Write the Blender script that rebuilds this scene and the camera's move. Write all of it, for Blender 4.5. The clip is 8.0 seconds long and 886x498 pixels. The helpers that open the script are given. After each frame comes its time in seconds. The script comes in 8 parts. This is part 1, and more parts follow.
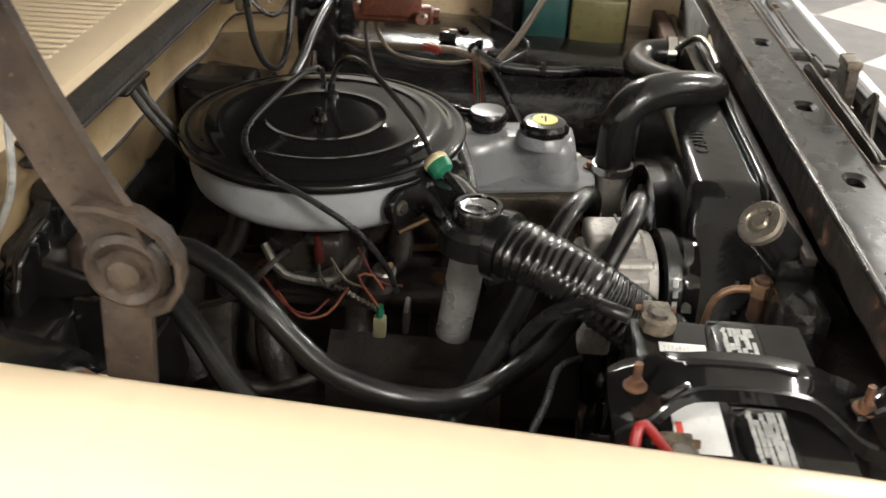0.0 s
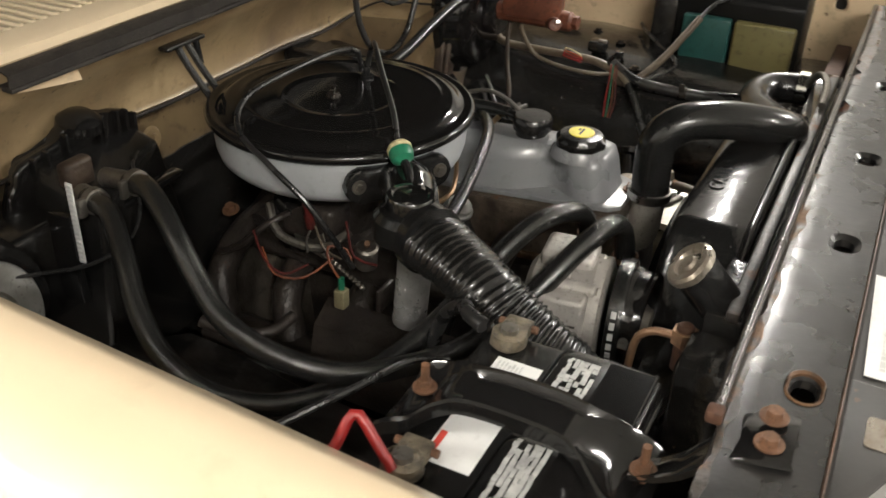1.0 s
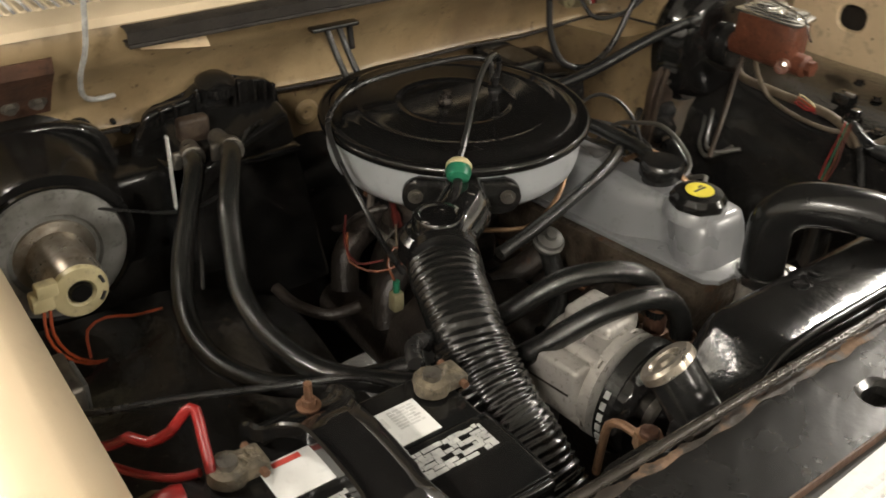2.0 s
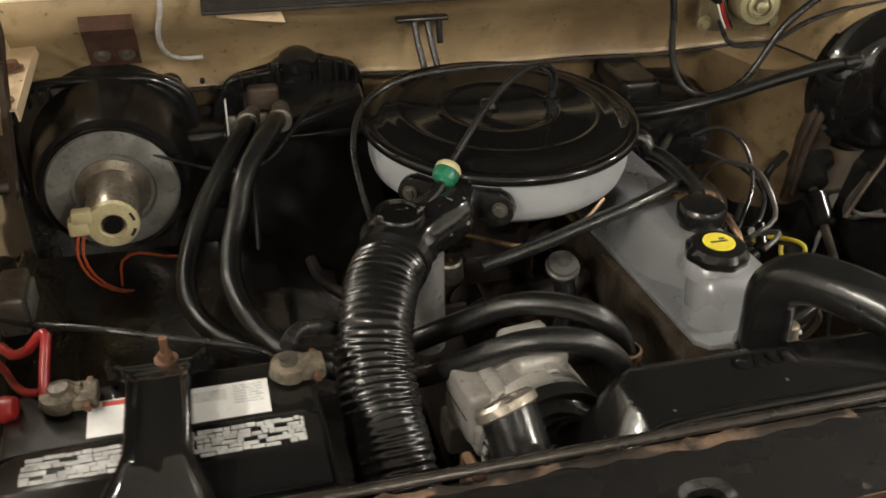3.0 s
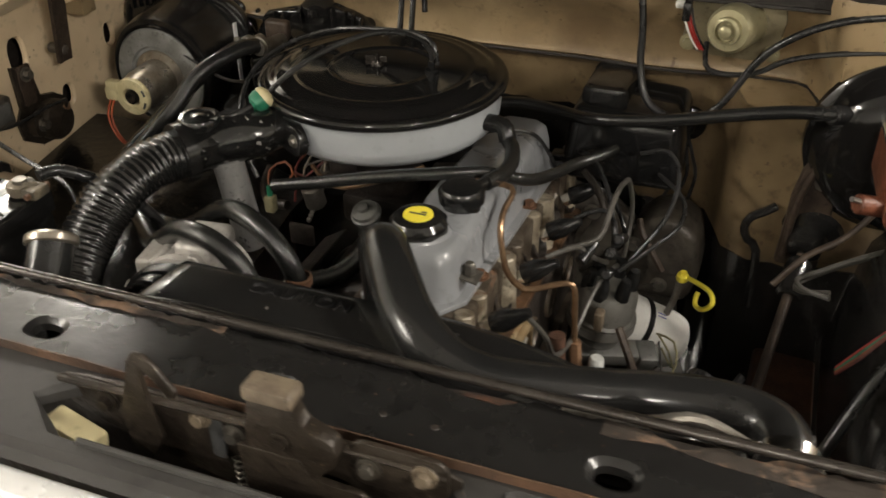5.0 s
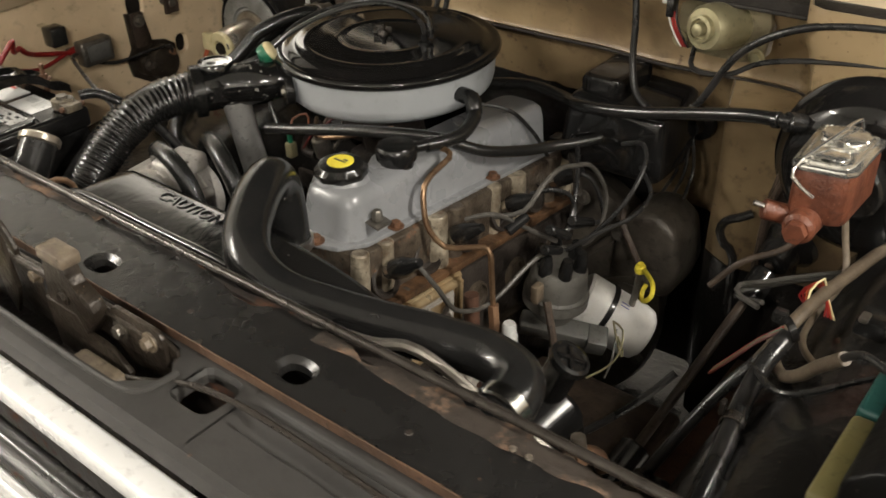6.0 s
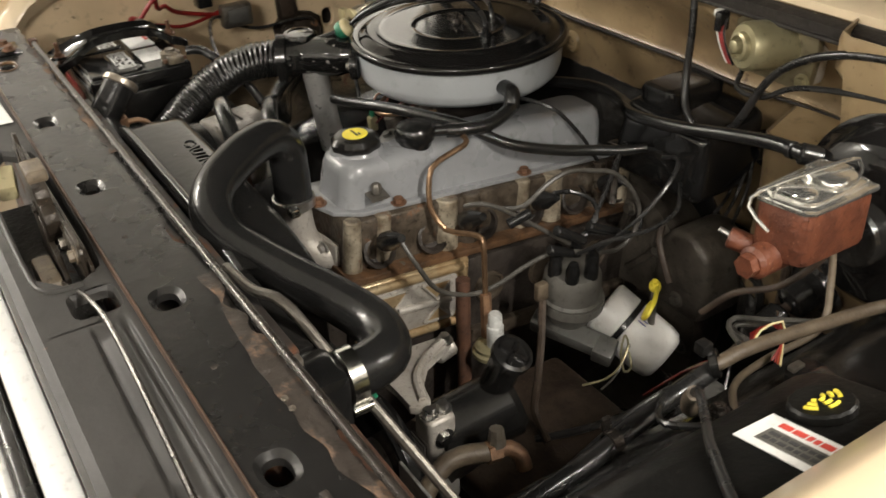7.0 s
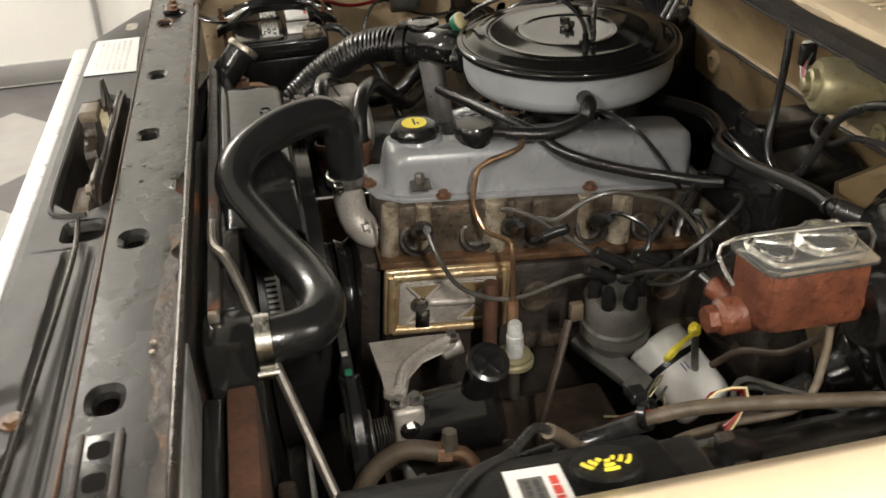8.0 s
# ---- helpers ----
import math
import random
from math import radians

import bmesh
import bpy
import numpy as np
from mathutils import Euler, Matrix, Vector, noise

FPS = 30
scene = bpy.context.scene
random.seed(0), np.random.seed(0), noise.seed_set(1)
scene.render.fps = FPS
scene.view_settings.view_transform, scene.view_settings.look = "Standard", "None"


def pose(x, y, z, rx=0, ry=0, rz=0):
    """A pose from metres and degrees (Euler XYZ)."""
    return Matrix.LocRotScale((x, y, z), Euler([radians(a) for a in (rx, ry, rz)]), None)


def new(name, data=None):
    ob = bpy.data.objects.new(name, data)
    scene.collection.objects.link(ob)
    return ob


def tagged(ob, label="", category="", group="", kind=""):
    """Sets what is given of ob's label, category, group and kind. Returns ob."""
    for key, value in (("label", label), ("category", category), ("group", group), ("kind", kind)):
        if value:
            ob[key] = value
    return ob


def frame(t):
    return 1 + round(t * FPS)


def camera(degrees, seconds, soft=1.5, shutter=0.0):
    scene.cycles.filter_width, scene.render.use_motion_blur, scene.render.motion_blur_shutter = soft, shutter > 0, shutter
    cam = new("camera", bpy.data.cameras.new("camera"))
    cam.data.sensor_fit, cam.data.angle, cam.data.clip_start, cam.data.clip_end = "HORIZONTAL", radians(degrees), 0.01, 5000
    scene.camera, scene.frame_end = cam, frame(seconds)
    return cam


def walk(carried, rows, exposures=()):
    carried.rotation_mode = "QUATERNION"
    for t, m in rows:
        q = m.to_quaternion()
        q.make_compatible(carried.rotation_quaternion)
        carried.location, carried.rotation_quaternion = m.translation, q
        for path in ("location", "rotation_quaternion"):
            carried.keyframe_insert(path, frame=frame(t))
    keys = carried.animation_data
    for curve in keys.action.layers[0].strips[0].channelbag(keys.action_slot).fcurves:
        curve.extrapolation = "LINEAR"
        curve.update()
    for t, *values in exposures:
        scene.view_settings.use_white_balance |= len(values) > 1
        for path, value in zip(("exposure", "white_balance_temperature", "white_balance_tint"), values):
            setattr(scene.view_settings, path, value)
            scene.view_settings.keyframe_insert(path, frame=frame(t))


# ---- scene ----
# ---------------------------------------------------------------- camera
cam = camera(51.1, 8.0, soft=1.6, shutter=0.3)
PATH = [
    (0.0, -1.0831, -0.2251, 1.5121, 59.172, -2.371, -85.424),
    (0.5, -1.0698, -0.4573, 1.5082, 59.420, -1.949, -73.707),
    (1.0, -0.9895, -0.6568, 1.5159, 59.006, -1.734, -62.873),
    (1.5, -0.8499, -0.7994, 1.5232, 58.512, -1.260, -50.713),
    (2.0, -0.7074, -0.9124, 1.5406, 57.658, -1.875, -36.811),
    (3.5, -0.1502, -1.1186, 1.5421, 57.305, -0.651, -4.998),
    (4.0, 0.0692, -1.1604, 1.5452, 57.181, -0.304, 5.111),
    (4.5, 0.2964, -1.1793, 1.5503, 57.096, 0.119, 13.095),
    (5.0, 0.5454, -1.1705, 1.5507, 57.192, 0.429, 20.514),
    (6.5, 1.1610, -0.9573, 1.5474, 57.820, 2.165, 48.100),
    (7.0, 1.2799, -0.8206, 1.5452, 57.980, 2.334, 57.406),
    (7.5, 1.3682, -0.6684, 1.5398, 58.355, 2.573, 68.647),
    (8.0, 1.4220, -0.4916, 1.5316, 58.742, 2.694, 77.893),
]
walk(cam, [(t, pose(x, y, z, rx, ry, rz)) for t, x, y, z, rx, ry, rz in PATH],
     exposures=[(0.0, 0.44, 6100.0, 10.0), (1.0, 0.22, 6200.0, 10.0), (2.0, 0.2, 6500.0, 10.0), (3.5, 0.1, 6500.0, 10.0), (4.5, 0.03, 6450.0, 10.0), (6.5, 0.2, 6400.0, 10.0), (8.0, 0.08, 6350.0, 10.0)])

# ---------------------------------------------------------------- light
world = bpy.data.worlds.new("world")
scene.world = world
world.use_nodes = True
bg = world.node_tree.nodes["Background"]
bg.inputs["Color"].default_value = (0.9, 0.95, 1.0, 1)
bg.inputs["Strength"].default_value = 0.02

# unseen lamps, added where wall, fender or bay needed more light
TUBES = [(-1.4, 0.9, 18.0, 0), (-2.75, -2.4, 112.0, 0), (3.7, -3.1, 190.0, 90), (3.2, 0.0, 158.0, 90), (2.4, 2.4, 130.0, 90), (0.7, -4.6, 75.0, 0), (-2.75, 2.7, 120.0, 0), (2.8, 3.6, 80.0, 90)]
for tx, ty, power, turn in TUBES:
    ld = bpy.data.lights.new("tube_light", "AREA")
    ld.shape, ld.size, ld.size_y = "RECTANGLE", 0.12, 1.4
    ld.energy, ld.color = power, (1.0, 0.93, 0.82)
    lo = new("tube_light", ld)
    lo.matrix_world = pose(tx, ty, 3.08, 0, 0, turn)


# ---------------------------------------------------------------- materials
def mat(name, col, col2=None, rough=0.5, metal=0.0, scale=14.0, bump=0.15, bscale=90.0, rust=0.0, rustcol=(0.16, 0.06, 0.025),
        coat=0.0, rvar=0.12, detail=0.25, fleck=0.0, fleckcol=(0.4, 0.36, 0.3), trans=0.0, spec=0.5, stain=0.0, staincol=(0.13, 0.085, 0.045)):
    m = bpy.data.materials.new(name)
    m.use_nodes = True
    nt = m.node_tree
    N, L = nt.nodes, nt.links
    b = N["Principled BSDF"]
    tc = N.new("ShaderNodeTexCoord")

    def noise_tex(sc, det=4.0, rgh=0.55):
        n = N.new("ShaderNodeTexNoise")
        n.inputs["Scale"].default_value, n.inputs["Detail"].default_value, n.inputs["Roughness"].default_value = sc, det, rgh
        L.new(tc.outputs["Object"], n.inputs["Vector"])
        return n.outputs["Fac"]

    def ramp(src, a, c):
        r = N.new("ShaderNodeMapRange")
        r.inputs["From Min"].default_value, r.inputs["From Max"].default_value = a, c
        L.new(src, r.inputs["Value"])
        return r.outputs["Result"]

    def mix(fac, a, c):
        x = N.new("ShaderNodeMix")
        x.data_type = "RGBA"
        for src, key in ((fac, 0), (a, 6), (c, 7)):
            if isinstance(src, (tuple, list)):
                x.inputs[key].default_value = (*src, 1)
            elif isinstance(src, float):
                x.inputs[key].default_value = src
            else:
                L.new(src, x.inputs[key])
        return x.outputs[2]

    if col2 is None:
        col2 = tuple(c * 0.72 for c in col)
    big = noise_tex(scale)
    out = mix(ramp(big, 0.35, 0.68), col, col2)
    fine = noise_tex(bscale, 3.0, 0.6)
    dark = tuple(c * (1 - detail) for c in col2)
    out = mix(ramp(fine, 0.56, 0.74), out, dark)
    if stain > 0:
        warp = ramp(noise_tex(3.1, 7.0, 0.62), 0.50, 0.68)
        drip = N.new("ShaderNodeMath")
        drip.operation = "MULTIPLY"
        drip.inputs[1].default_value = stain
        L.new(warp, drip.inputs[0])
        out = mix(drip.outputs[0], out, staincol)
    rsock = ramp(fine, 0.2, 0.8)
    rm = N.new("ShaderNodeMapRange")
    rm.inputs["To Min"].default_value, rm.inputs["To Max"].default_value = max(0.03, rough - rvar), min(1.0, rough + rvar)
    L.new(big, rm.inputs["Value"])
    rough_out, metal_out = rm.outputs["Result"], None
    if fleck > 0:
        f = ramp(noise_tex(scale * 9, 2.0), 0.74 - fleck, 0.78 - fleck)
        out = mix(f, out, fleckcol)
    if rust > 0:
        f = ramp(noise_tex(scale * 0.8, 8.0, 0.7), 0.66 - rust, 0.74 - rust)
        rc = mix(ramp(noise_tex(bscale * 1.5), 0.3, 0.7), rustcol, tuple(min(1, c * 2.0) for c in rustcol))
        out = mix(f, out, rc)
        mr = N.new("ShaderNodeMix")
        L.new(f, mr.inputs[0])
        L.new(rough_out, mr.inputs[2])
        mr.inputs[3].default_value = 0.9
        rough_out = mr.outputs[0]
        mm = N.new("ShaderNodeMapRange")
        mm.inputs["To Min"].default_value, mm.inputs["To Max"].default_value = metal, 0.0
        L.new(f, mm.inputs["Value"])
        metal_out = mm.outputs["Result"]
    L.new(out, b.inputs["Base Color"])
    L.new(rough_out, b.inputs["Roughness"])
    b.inputs["Metallic"].default_value = metal
    if metal_out is not None:
        L.new(metal_out, b.inputs["Metallic"])
    b.inputs["Coat Weight"].default_value = coat
    b.inputs["Coat Roughness"].default_value = 0.08
    b.inputs["Transmission Weight"].default_value = trans
    b.inputs["Specular IOR Level"].default_value = spec
    if bump > 0:
        bp = N.new("ShaderNodeBump")
        bp.inputs["Strength"].default_value, bp.inputs["Distance"].default_value = bump, 0.002
        ad = N.new("ShaderNodeMath")
        ad.operation = "ADD"
        L.new(big, ad.inputs[0])
        L.new(rsock, ad.inputs[1])
        L.new(ad.outputs[0], bp.inputs["Height"])
        L.new(bp.outputs["Normal"], b.inputs["Normal"])
    return m


def glow(name, col, strength):
    m = bpy.data.materials.new(name)
    m.use_nodes = True
    b = m.node_tree.nodes["Principled BSDF"]
    b.inputs["Base Color"].default_value = (0.8, 0.8, 0.8, 1)
    b.inputs["Emission Color"].default_value = (*col, 1)
    b.inputs["Emission Strength"].default_value = strength
    return m


M = {}
M["cream"] = mat("cream_paint", (0.71, 0.585, 0.405), (0.67, 0.545, 0.37), rough=0.3, coat=0.4, scale=3, bump=0.02, bscale=30, detail=0.04, rvar=0.06)
# dusty, stained cream; base darker than the body cream for the bay's shade
M["cream_bay"] = mat("dusty_shaded_cream_paint", (0.3256, 0.242, 0.1364), (0.2376, 0.1672, 0.088), rough=0.36, scale=6, bump=0.14, bscale=40, detail=0.3, fleck=0.05, fleckcol=(0.11, 0.07, 0.035), stain=0.7, staincol=(0.10, 0.066, 0.036))
M["black_gloss"] = mat("glossy_black_enamel", (0.008, 0.008, 0.008), (0.010, 0.009, 0.0085), rough=0.1, coat=0.0, bump=0.012, scale=5, bscale=40, rvar=0.012, spec=0.5)
M["black_plastic"] = mat("wet_black_plastic", (0.0084, 0.0084, 0.0084), (0.0136, 0.0126, 0.0115), rough=0.22, bump=0.08, scale=12, bscale=60, rvar=0.09, coat=0.2)
M["black_oily"] = mat("oily_black_metal", (0.011, 0.0108, 0.0105), (0.019, 0.0175, 0.016), rough=0.18, bump=0.45, scale=16, bscale=70, rvar=0.13, fleck=0.05, fleckcol=(0.05, 0.035, 0.025), coat=0.3)
M["rubber"] = mat("black_rubber", (0.0102, 0.0102, 0.0102), (0.0143, 0.0138, 0.0133), rough=0.22, bump=0.08, scale=20, bscale=150, rvar=0.07, coat=0.1, spec=0.42)
M["rubber_worn"] = mat("worn_black_rubber", (0.011, 0.011, 0.0105), (0.017, 0.0165, 0.0155), rough=0.15, bump=0.22, scale=260, bscale=600, rvar=0.06, coat=0.3)
M["wire_black"] = mat("black_wire", (0.0135, 0.0135, 0.0135), (0.024, 0.0232, 0.0225), rough=0.28, bump=0.0, scale=20)
M["wire_grey"] = mat("grey_cable", (0.080, 0.075, 0.067), (0.048, 0.044, 0.038), rough=0.34, bump=0.05, scale=30)
M["band_grey"] = mat("light_grey_paint", (0.395, 0.415, 0.43), (0.345, 0.36, 0.37), rough=0.42, bump=0.06, scale=9, bscale=50, detail=0.1)
M["engine_grey"] = mat("engine_grey_paint", (0.225, 0.23, 0.24), (0.19, 0.194, 0.20), rough=0.3, coat=0.25, bump=0.08, scale=8, bscale=60, detail=0.12)
M["support"] = mat("dark_grey_painted_steel", (0.016, 0.0153, 0.0145), (0.011, 0.0105, 0.010), rough=0.27, bump=0.17, scale=16, bscale=45, detail=0.25, rvar=0.1, fleck=0.03, fleckcol=(0.05, 0.032, 0.022), coat=0.1, spec=0.55)
M["support_rust"] = mat("rusty_dark_steel", (0.035, 0.03, 0.027), (0.028, 0.022, 0.018), rough=0.45, bump=0.5, scale=9, bscale=60, rust=0.12, detail=0.3, rustcol=(0.10, 0.042, 0.02))
M["rust"] = mat("rusty_steel", (0.085, 0.036, 0.018), (0.045, 0.02, 0.011), rough=0.75, bump=0.5, scale=25, bscale=140, detail=0.4)
M["bolt_rust"] = mat("rusty_bolt", (0.17, 0.085, 0.045), (0.10, 0.05, 0.028), rough=0.6, metal=0.25, bump=0.4, scale=60, bscale=200)
M["steel"] = mat("bright_steel", (0.62, 0.61, 0.59), (0.5, 0.49, 0.47), rough=0.28, metal=1.0, bump=0.1, scale=30, bscale=120)
M["chrome"] = mat("bright_trim", (0.84, 0.84, 0.83), (0.78, 0.78, 0.77), rough=0.3, metal=0.3, bump=0.02, scale=8)
M["zinc"] = mat("shiny_zinc_plate", (0.70, 0.70, 0.66), (0.58, 0.57, 0.52), rough=0.2, metal=1.0, bump=0.12, scale=25, bscale=90)
M["steel_dull"] = mat("dull_steel", (0.24, 0.225, 0.2), (0.13, 0.115, 0.095), rough=0.42, metal=0.8, bump=0.25, scale=20, bscale=110)
M["alu"] = mat("cast_aluminium", (0.46, 0.44, 0.41), (0.33, 0.31, 0.28), rough=0.5, metal=0.35, bump=0.3, scale=18, bscale=160, detail=0.3)
M["alu_light"] = mat("pale_cast_aluminium", (0.50, 0.47, 0.43), (0.34, 0.31, 0.27), rough=0.48, metal=0.35, bump=0.3, scale=22, bscale=170, detail=0.35)
M["iron"] = mat("grimy_cast_iron", (0.0975, 0.078, 0.0572), (0.0312, 0.0221, 0.0156), rough=0.34, metal=0.2, bump=0.6, scale=30, bscale=150, rust=0.07, rustcol=(0.08, 0.04, 0.02), detail=0.45)
M["pillar"] = mat("grimed_pale_casting", (0.40, 0.35, 0.265), (0.10, 0.073, 0.046), rough=0.34, metal=0.25, bump=0.45, scale=30, bscale=150, rust=0.07, rustcol=(0.085, 0.042, 0.022), detail=0.45)
M["ledge"] = mat("rust_streaked_ledge", (0.135, 0.072, 0.036), (0.055, 0.032, 0.019), rough=0.35, metal=0.2, bump=0.5, scale=34, bscale=130, detail=0.4)
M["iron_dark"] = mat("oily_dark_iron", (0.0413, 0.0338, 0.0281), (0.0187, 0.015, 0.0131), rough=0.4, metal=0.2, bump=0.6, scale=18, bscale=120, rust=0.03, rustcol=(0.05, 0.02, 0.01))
M["gold"] = mat("yellowed_side_cover", (0.50, 0.40, 0.25), (0.30, 0.19, 0.085), rough=0.3, metal=0.5, bump=0.3, scale=18, bscale=90, rust=0.05, rustcol=(0.2, 0.09, 0.035))
M["copper"] = mat("copper_tube", (0.30, 0.195, 0.115), (0.2, 0.12, 0.07), rough=0.35, metal=0.8, bump=0.1, scale=40)
M["brass"] = mat("corroded_brass", (0.30, 0.175, 0.10), (0.2, 0.12, 0.075), rough=0.5, metal=0.5, bump=0.4, scale=60, bscale=200)
M["gold_zinc"] = mat("yellow_zinc_plate", (0.36, 0.324, 0.1944), (0.2736, 0.2448, 0.144), rough=0.36, metal=0.45, bump=0.06, scale=14)
M["mc_red"] = mat("rusted_red_cast_iron", (0.1518, 0.0506, 0.0258), (0.0874, 0.0285, 0.0156), rough=0.45, bump=0.5, scale=30, bscale=120, detail=0.4, fleck=0.05, fleckcol=(0.30, 0.155, 0.085))
M["red"] = mat("red_cable", (0.28, 0.016, 0.014), (0.2, 0.012, 0.012), rough=0.35, bump=0.05, scale=25)
M["orange"] = mat("orange_wire", (0.40, 0.075, 0.022), (0.3, 0.05, 0.018), rough=0.4, bump=0.0, scale=25)
M["green"] = mat("green_plastic", (0.02, 0.17, 0.09), (0.016, 0.13, 0.07), rough=0.35, bump=0.05, scale=30)
M["yellow"] = mat("yellow_plastic", (0.78, 0.66, 0.06), (0.7, 0.58, 0.05), rough=0.4, bump=0.03, scale=30, detail=0.08)
M["cream_plastic"] = mat("pale_cream_plastic", (0.68, 0.60, 0.36), (0.58, 0.5, 0.28), rough=0.4, bump=0.06, scale=30)
M["paper"] = mat("white_label_paper", (0.62, 0.61, 0.57), (0.5, 0.49, 0.45), rough=0.5, bump=0.05, scale=30, bscale=140, detail=0.2)
M["label_grey"] = mat("scuffed_grey_label", (0.50, 0.50, 0.48), (0.3, 0.3, 0.29), rough=0.5, bump=0.05, scale=60, bscale=160)
M["label_red"] = mat("red_print", (0.6, 0.07, 0.05), rough=0.5, bump=0.0)
M["ink"] = mat("dark_print", (0.05, 0.05, 0.05), rough=0.6, bump=0.0)
M["bar_grey"] = mat("faint_grey_print", (0.73, 0.73, 0.71), rough=0.6, bump=0.0)
M["blue_ink"] = mat("blue_print", (0.1, 0.1, 0.35), rough=0.6, bump=0.0)
M["filter_white"] = mat("white_filter_paint", (0.72, 0.71, 0.68), (0.62, 0.6, 0.56), rough=0.35, bump=0.05, scale=25, detail=0.1)
M["grey_plastic"] = mat("dusty_grey_plastic", (0.12, 0.118, 0.11), (0.06, 0.058, 0.052), rough=0.45, bump=0.2, scale=22)
M["dist_grey"] = mat("dusty_grey_cap", (0.1435, 0.1378, 0.124), (0.0861, 0.0804, 0.0689), rough=0.5, bump=0.25, scale=22, detail=0.35)
M["tank_black"] = mat("dull_black_tank_lid", (0.0055, 0.0055, 0.0053), (0.008, 0.0077, 0.007), rough=0.38, bump=0.35, scale=14, bscale=60, rvar=0.16, spec=0.2, fleck=0.03, fleckcol=(0.03, 0.027, 0.022))
M["teal"] = mat("teal_tank", (0.02, 0.085, 0.075), (0.013, 0.06, 0.054), rough=0.4, bump=0.05, scale=10)
M["yellow_tank"] = mat("yellowed_tank", (0.17, 0.15, 0.06), (0.12, 0.105, 0.042), rough=0.4, bump=0.05, scale=10)
M["loom"] = mat("brown_dusty_loom", (0.135, 0.105, 0.072), (0.08, 0.06, 0.041), rough=0.5, bump=0.3, scale=30, bscale=180)
M["hinge"] = mat("brown_grimy_hinge", (0.06, 0.043, 0.031), (0.022, 0.015, 0.011), rough=0.5, bump=0.4, scale=24, bscale=110, rvar=0.15, fleck=0.05, fleckcol=(0.10, 0.066, 0.044), spec=0.3)
M["foam"] = mat("dark_weatherstrip", (0.026, 0.021, 0.017), (0.015, 0.012, 0.01), rough=0.7, bump=0.5, scale=30, bscale=160)
M["tile_light"] = mat("light_grey_floor_tile", (0.27, 0.262, 0.247), (0.24, 0.232, 0.22), rough=0.5, bump=0.03, scale=6, detail=0.08)
M["tile_dark"] = mat("dark_grey_floor_tile", (0.092, 0.088, 0.087), (0.078, 0.074, 0.073), rough=0.5, bump=0.03, scale=6, detail=0.08)
M["wall"] = mat("white_wall_paint", (0.80, 0.79, 0.76), (0.77, 0.76, 0.73), rough=0.7, bump=0.05, scale=3, detail=0.04)
M["baseboard"] = mat("grey_baseboard_paint", (0.27, 0.265, 0.26), (0.24, 0.235, 0.23), rough=0.45, bump=0.03, scale=4, detail=0.05)
M["ceiling"] = mat("white_ceiling_board", (0.75, 0.74, 0.72), rough=0.8, bump=0.1, scale=5, detail=0.06)
M["liner"] = mat("dark_hood_liner", (0.009, 0.008, 0.0075), (0.006, 0.0055, 0.005), rough=0.95, bump=0.3, scale=20, spec=0.1)
M["flex"] = mat("wrinkled_black_hose", (0.008, 0.008, 0.008), (0.013, 0.012, 0.011), rough=0.24, bump=0.2, scale=30, bscale=90, rvar=0.08, coat=0.15)
M["cap_metal"] = mat("tarnished_cap_metal", (0.44, 0.40, 0.34), (0.28, 0.24, 0.19), rough=0.3, metal=0.75, bump=0.15, scale=40, bscale=140, detail=0.3)
M["arm_black"] = mat("scuffed_black_plastic", (0.007, 0.007, 0.007), (0.011, 0.0105, 0.01), rough=0.13, bump=0.2, scale=9, bscale=60, rvar=0.06, coat=0.5, fleck=0.075, fleckcol=(0.2, 0.19, 0.18))
M["tan_block"] = mat("brown_nylon_block", (0.18, 0.1425, 0.0975), (0.0975, 0.075, 0.0525), rough=0.5, bump=0.3, scale=40, bscale=120, detail=0.3)
M["bell"] = mat("grimy_grey_casting", (0.105, 0.0924, 0.0742), (0.0364, 0.0294, 0.0238), rough=0.42, metal=0.3, bump=0.5, scale=14, bscale=90, detail=0.4)
M["corroded"] = mat("corroded_lead", (0.20, 0.165, 0.115), (0.0744, 0.0651, 0.0496), rough=0.55, metal=0.3, bump=0.7, scale=60, bscale=150, detail=0.4)
M["lid_silver"] = mat("bright_plated_lid", (0.82, 0.81, 0.77), (0.68, 0.67, 0.63), rough=0.16, metal=0.9, bump=0.2, scale=26, bscale=60)
M["rust_patchy"] = mat("patchy_rusted_paint", (0.05, 0.042, 0.036), (0.03, 0.024, 0.02), rough=0.34, bump=0.4, scale=22, bscale=90, rust=0.15, detail=0.3, rustcol=(0.105, 0.066, 0.042))
M["plate_grey"] = mat("stained_grey_plate", (0.231, 0.231, 0.218), (0.145, 0.141, 0.128), rough=0.5, bump=0.15, scale=30, bscale=80, detail=0.35, fleck=0.05, fleckcol=(0.07, 0.06, 0.05))
M["latch"] = mat("grimy_latch_steel", (0.0496, 0.0392, 0.0296), (0.0192, 0.0144, 0.0104), rough=0.36, metal=0.35, bump=0.5, scale=30, bscale=130, detail=0.45, fleck=0.04, fleckcol=(0.17, 0.125, 0.08))
M["rod_steel"] = mat("dark_rod_steel", (0.055, 0.048, 0.042), (0.03, 0.025, 0.021), rough=0.24, metal=0.5, bump=0.2, scale=30, bscale=120)
# grime flecks and stains, over a base darkened for the shade under the seam
M["cream_grimy_shaded"] = mat("grimed_shaded_cream_paint", (0.186, 0.1333, 0.0713), (0.1054, 0.0713, 0.0372), rough=0.36, scale=8, bump=0.15, bscale=40, detail=0.35, fleck=0.06, fleckcol=(0.08, 0.05, 0.028), stain=0.8, staincol=(0.075, 0.05, 0.028))
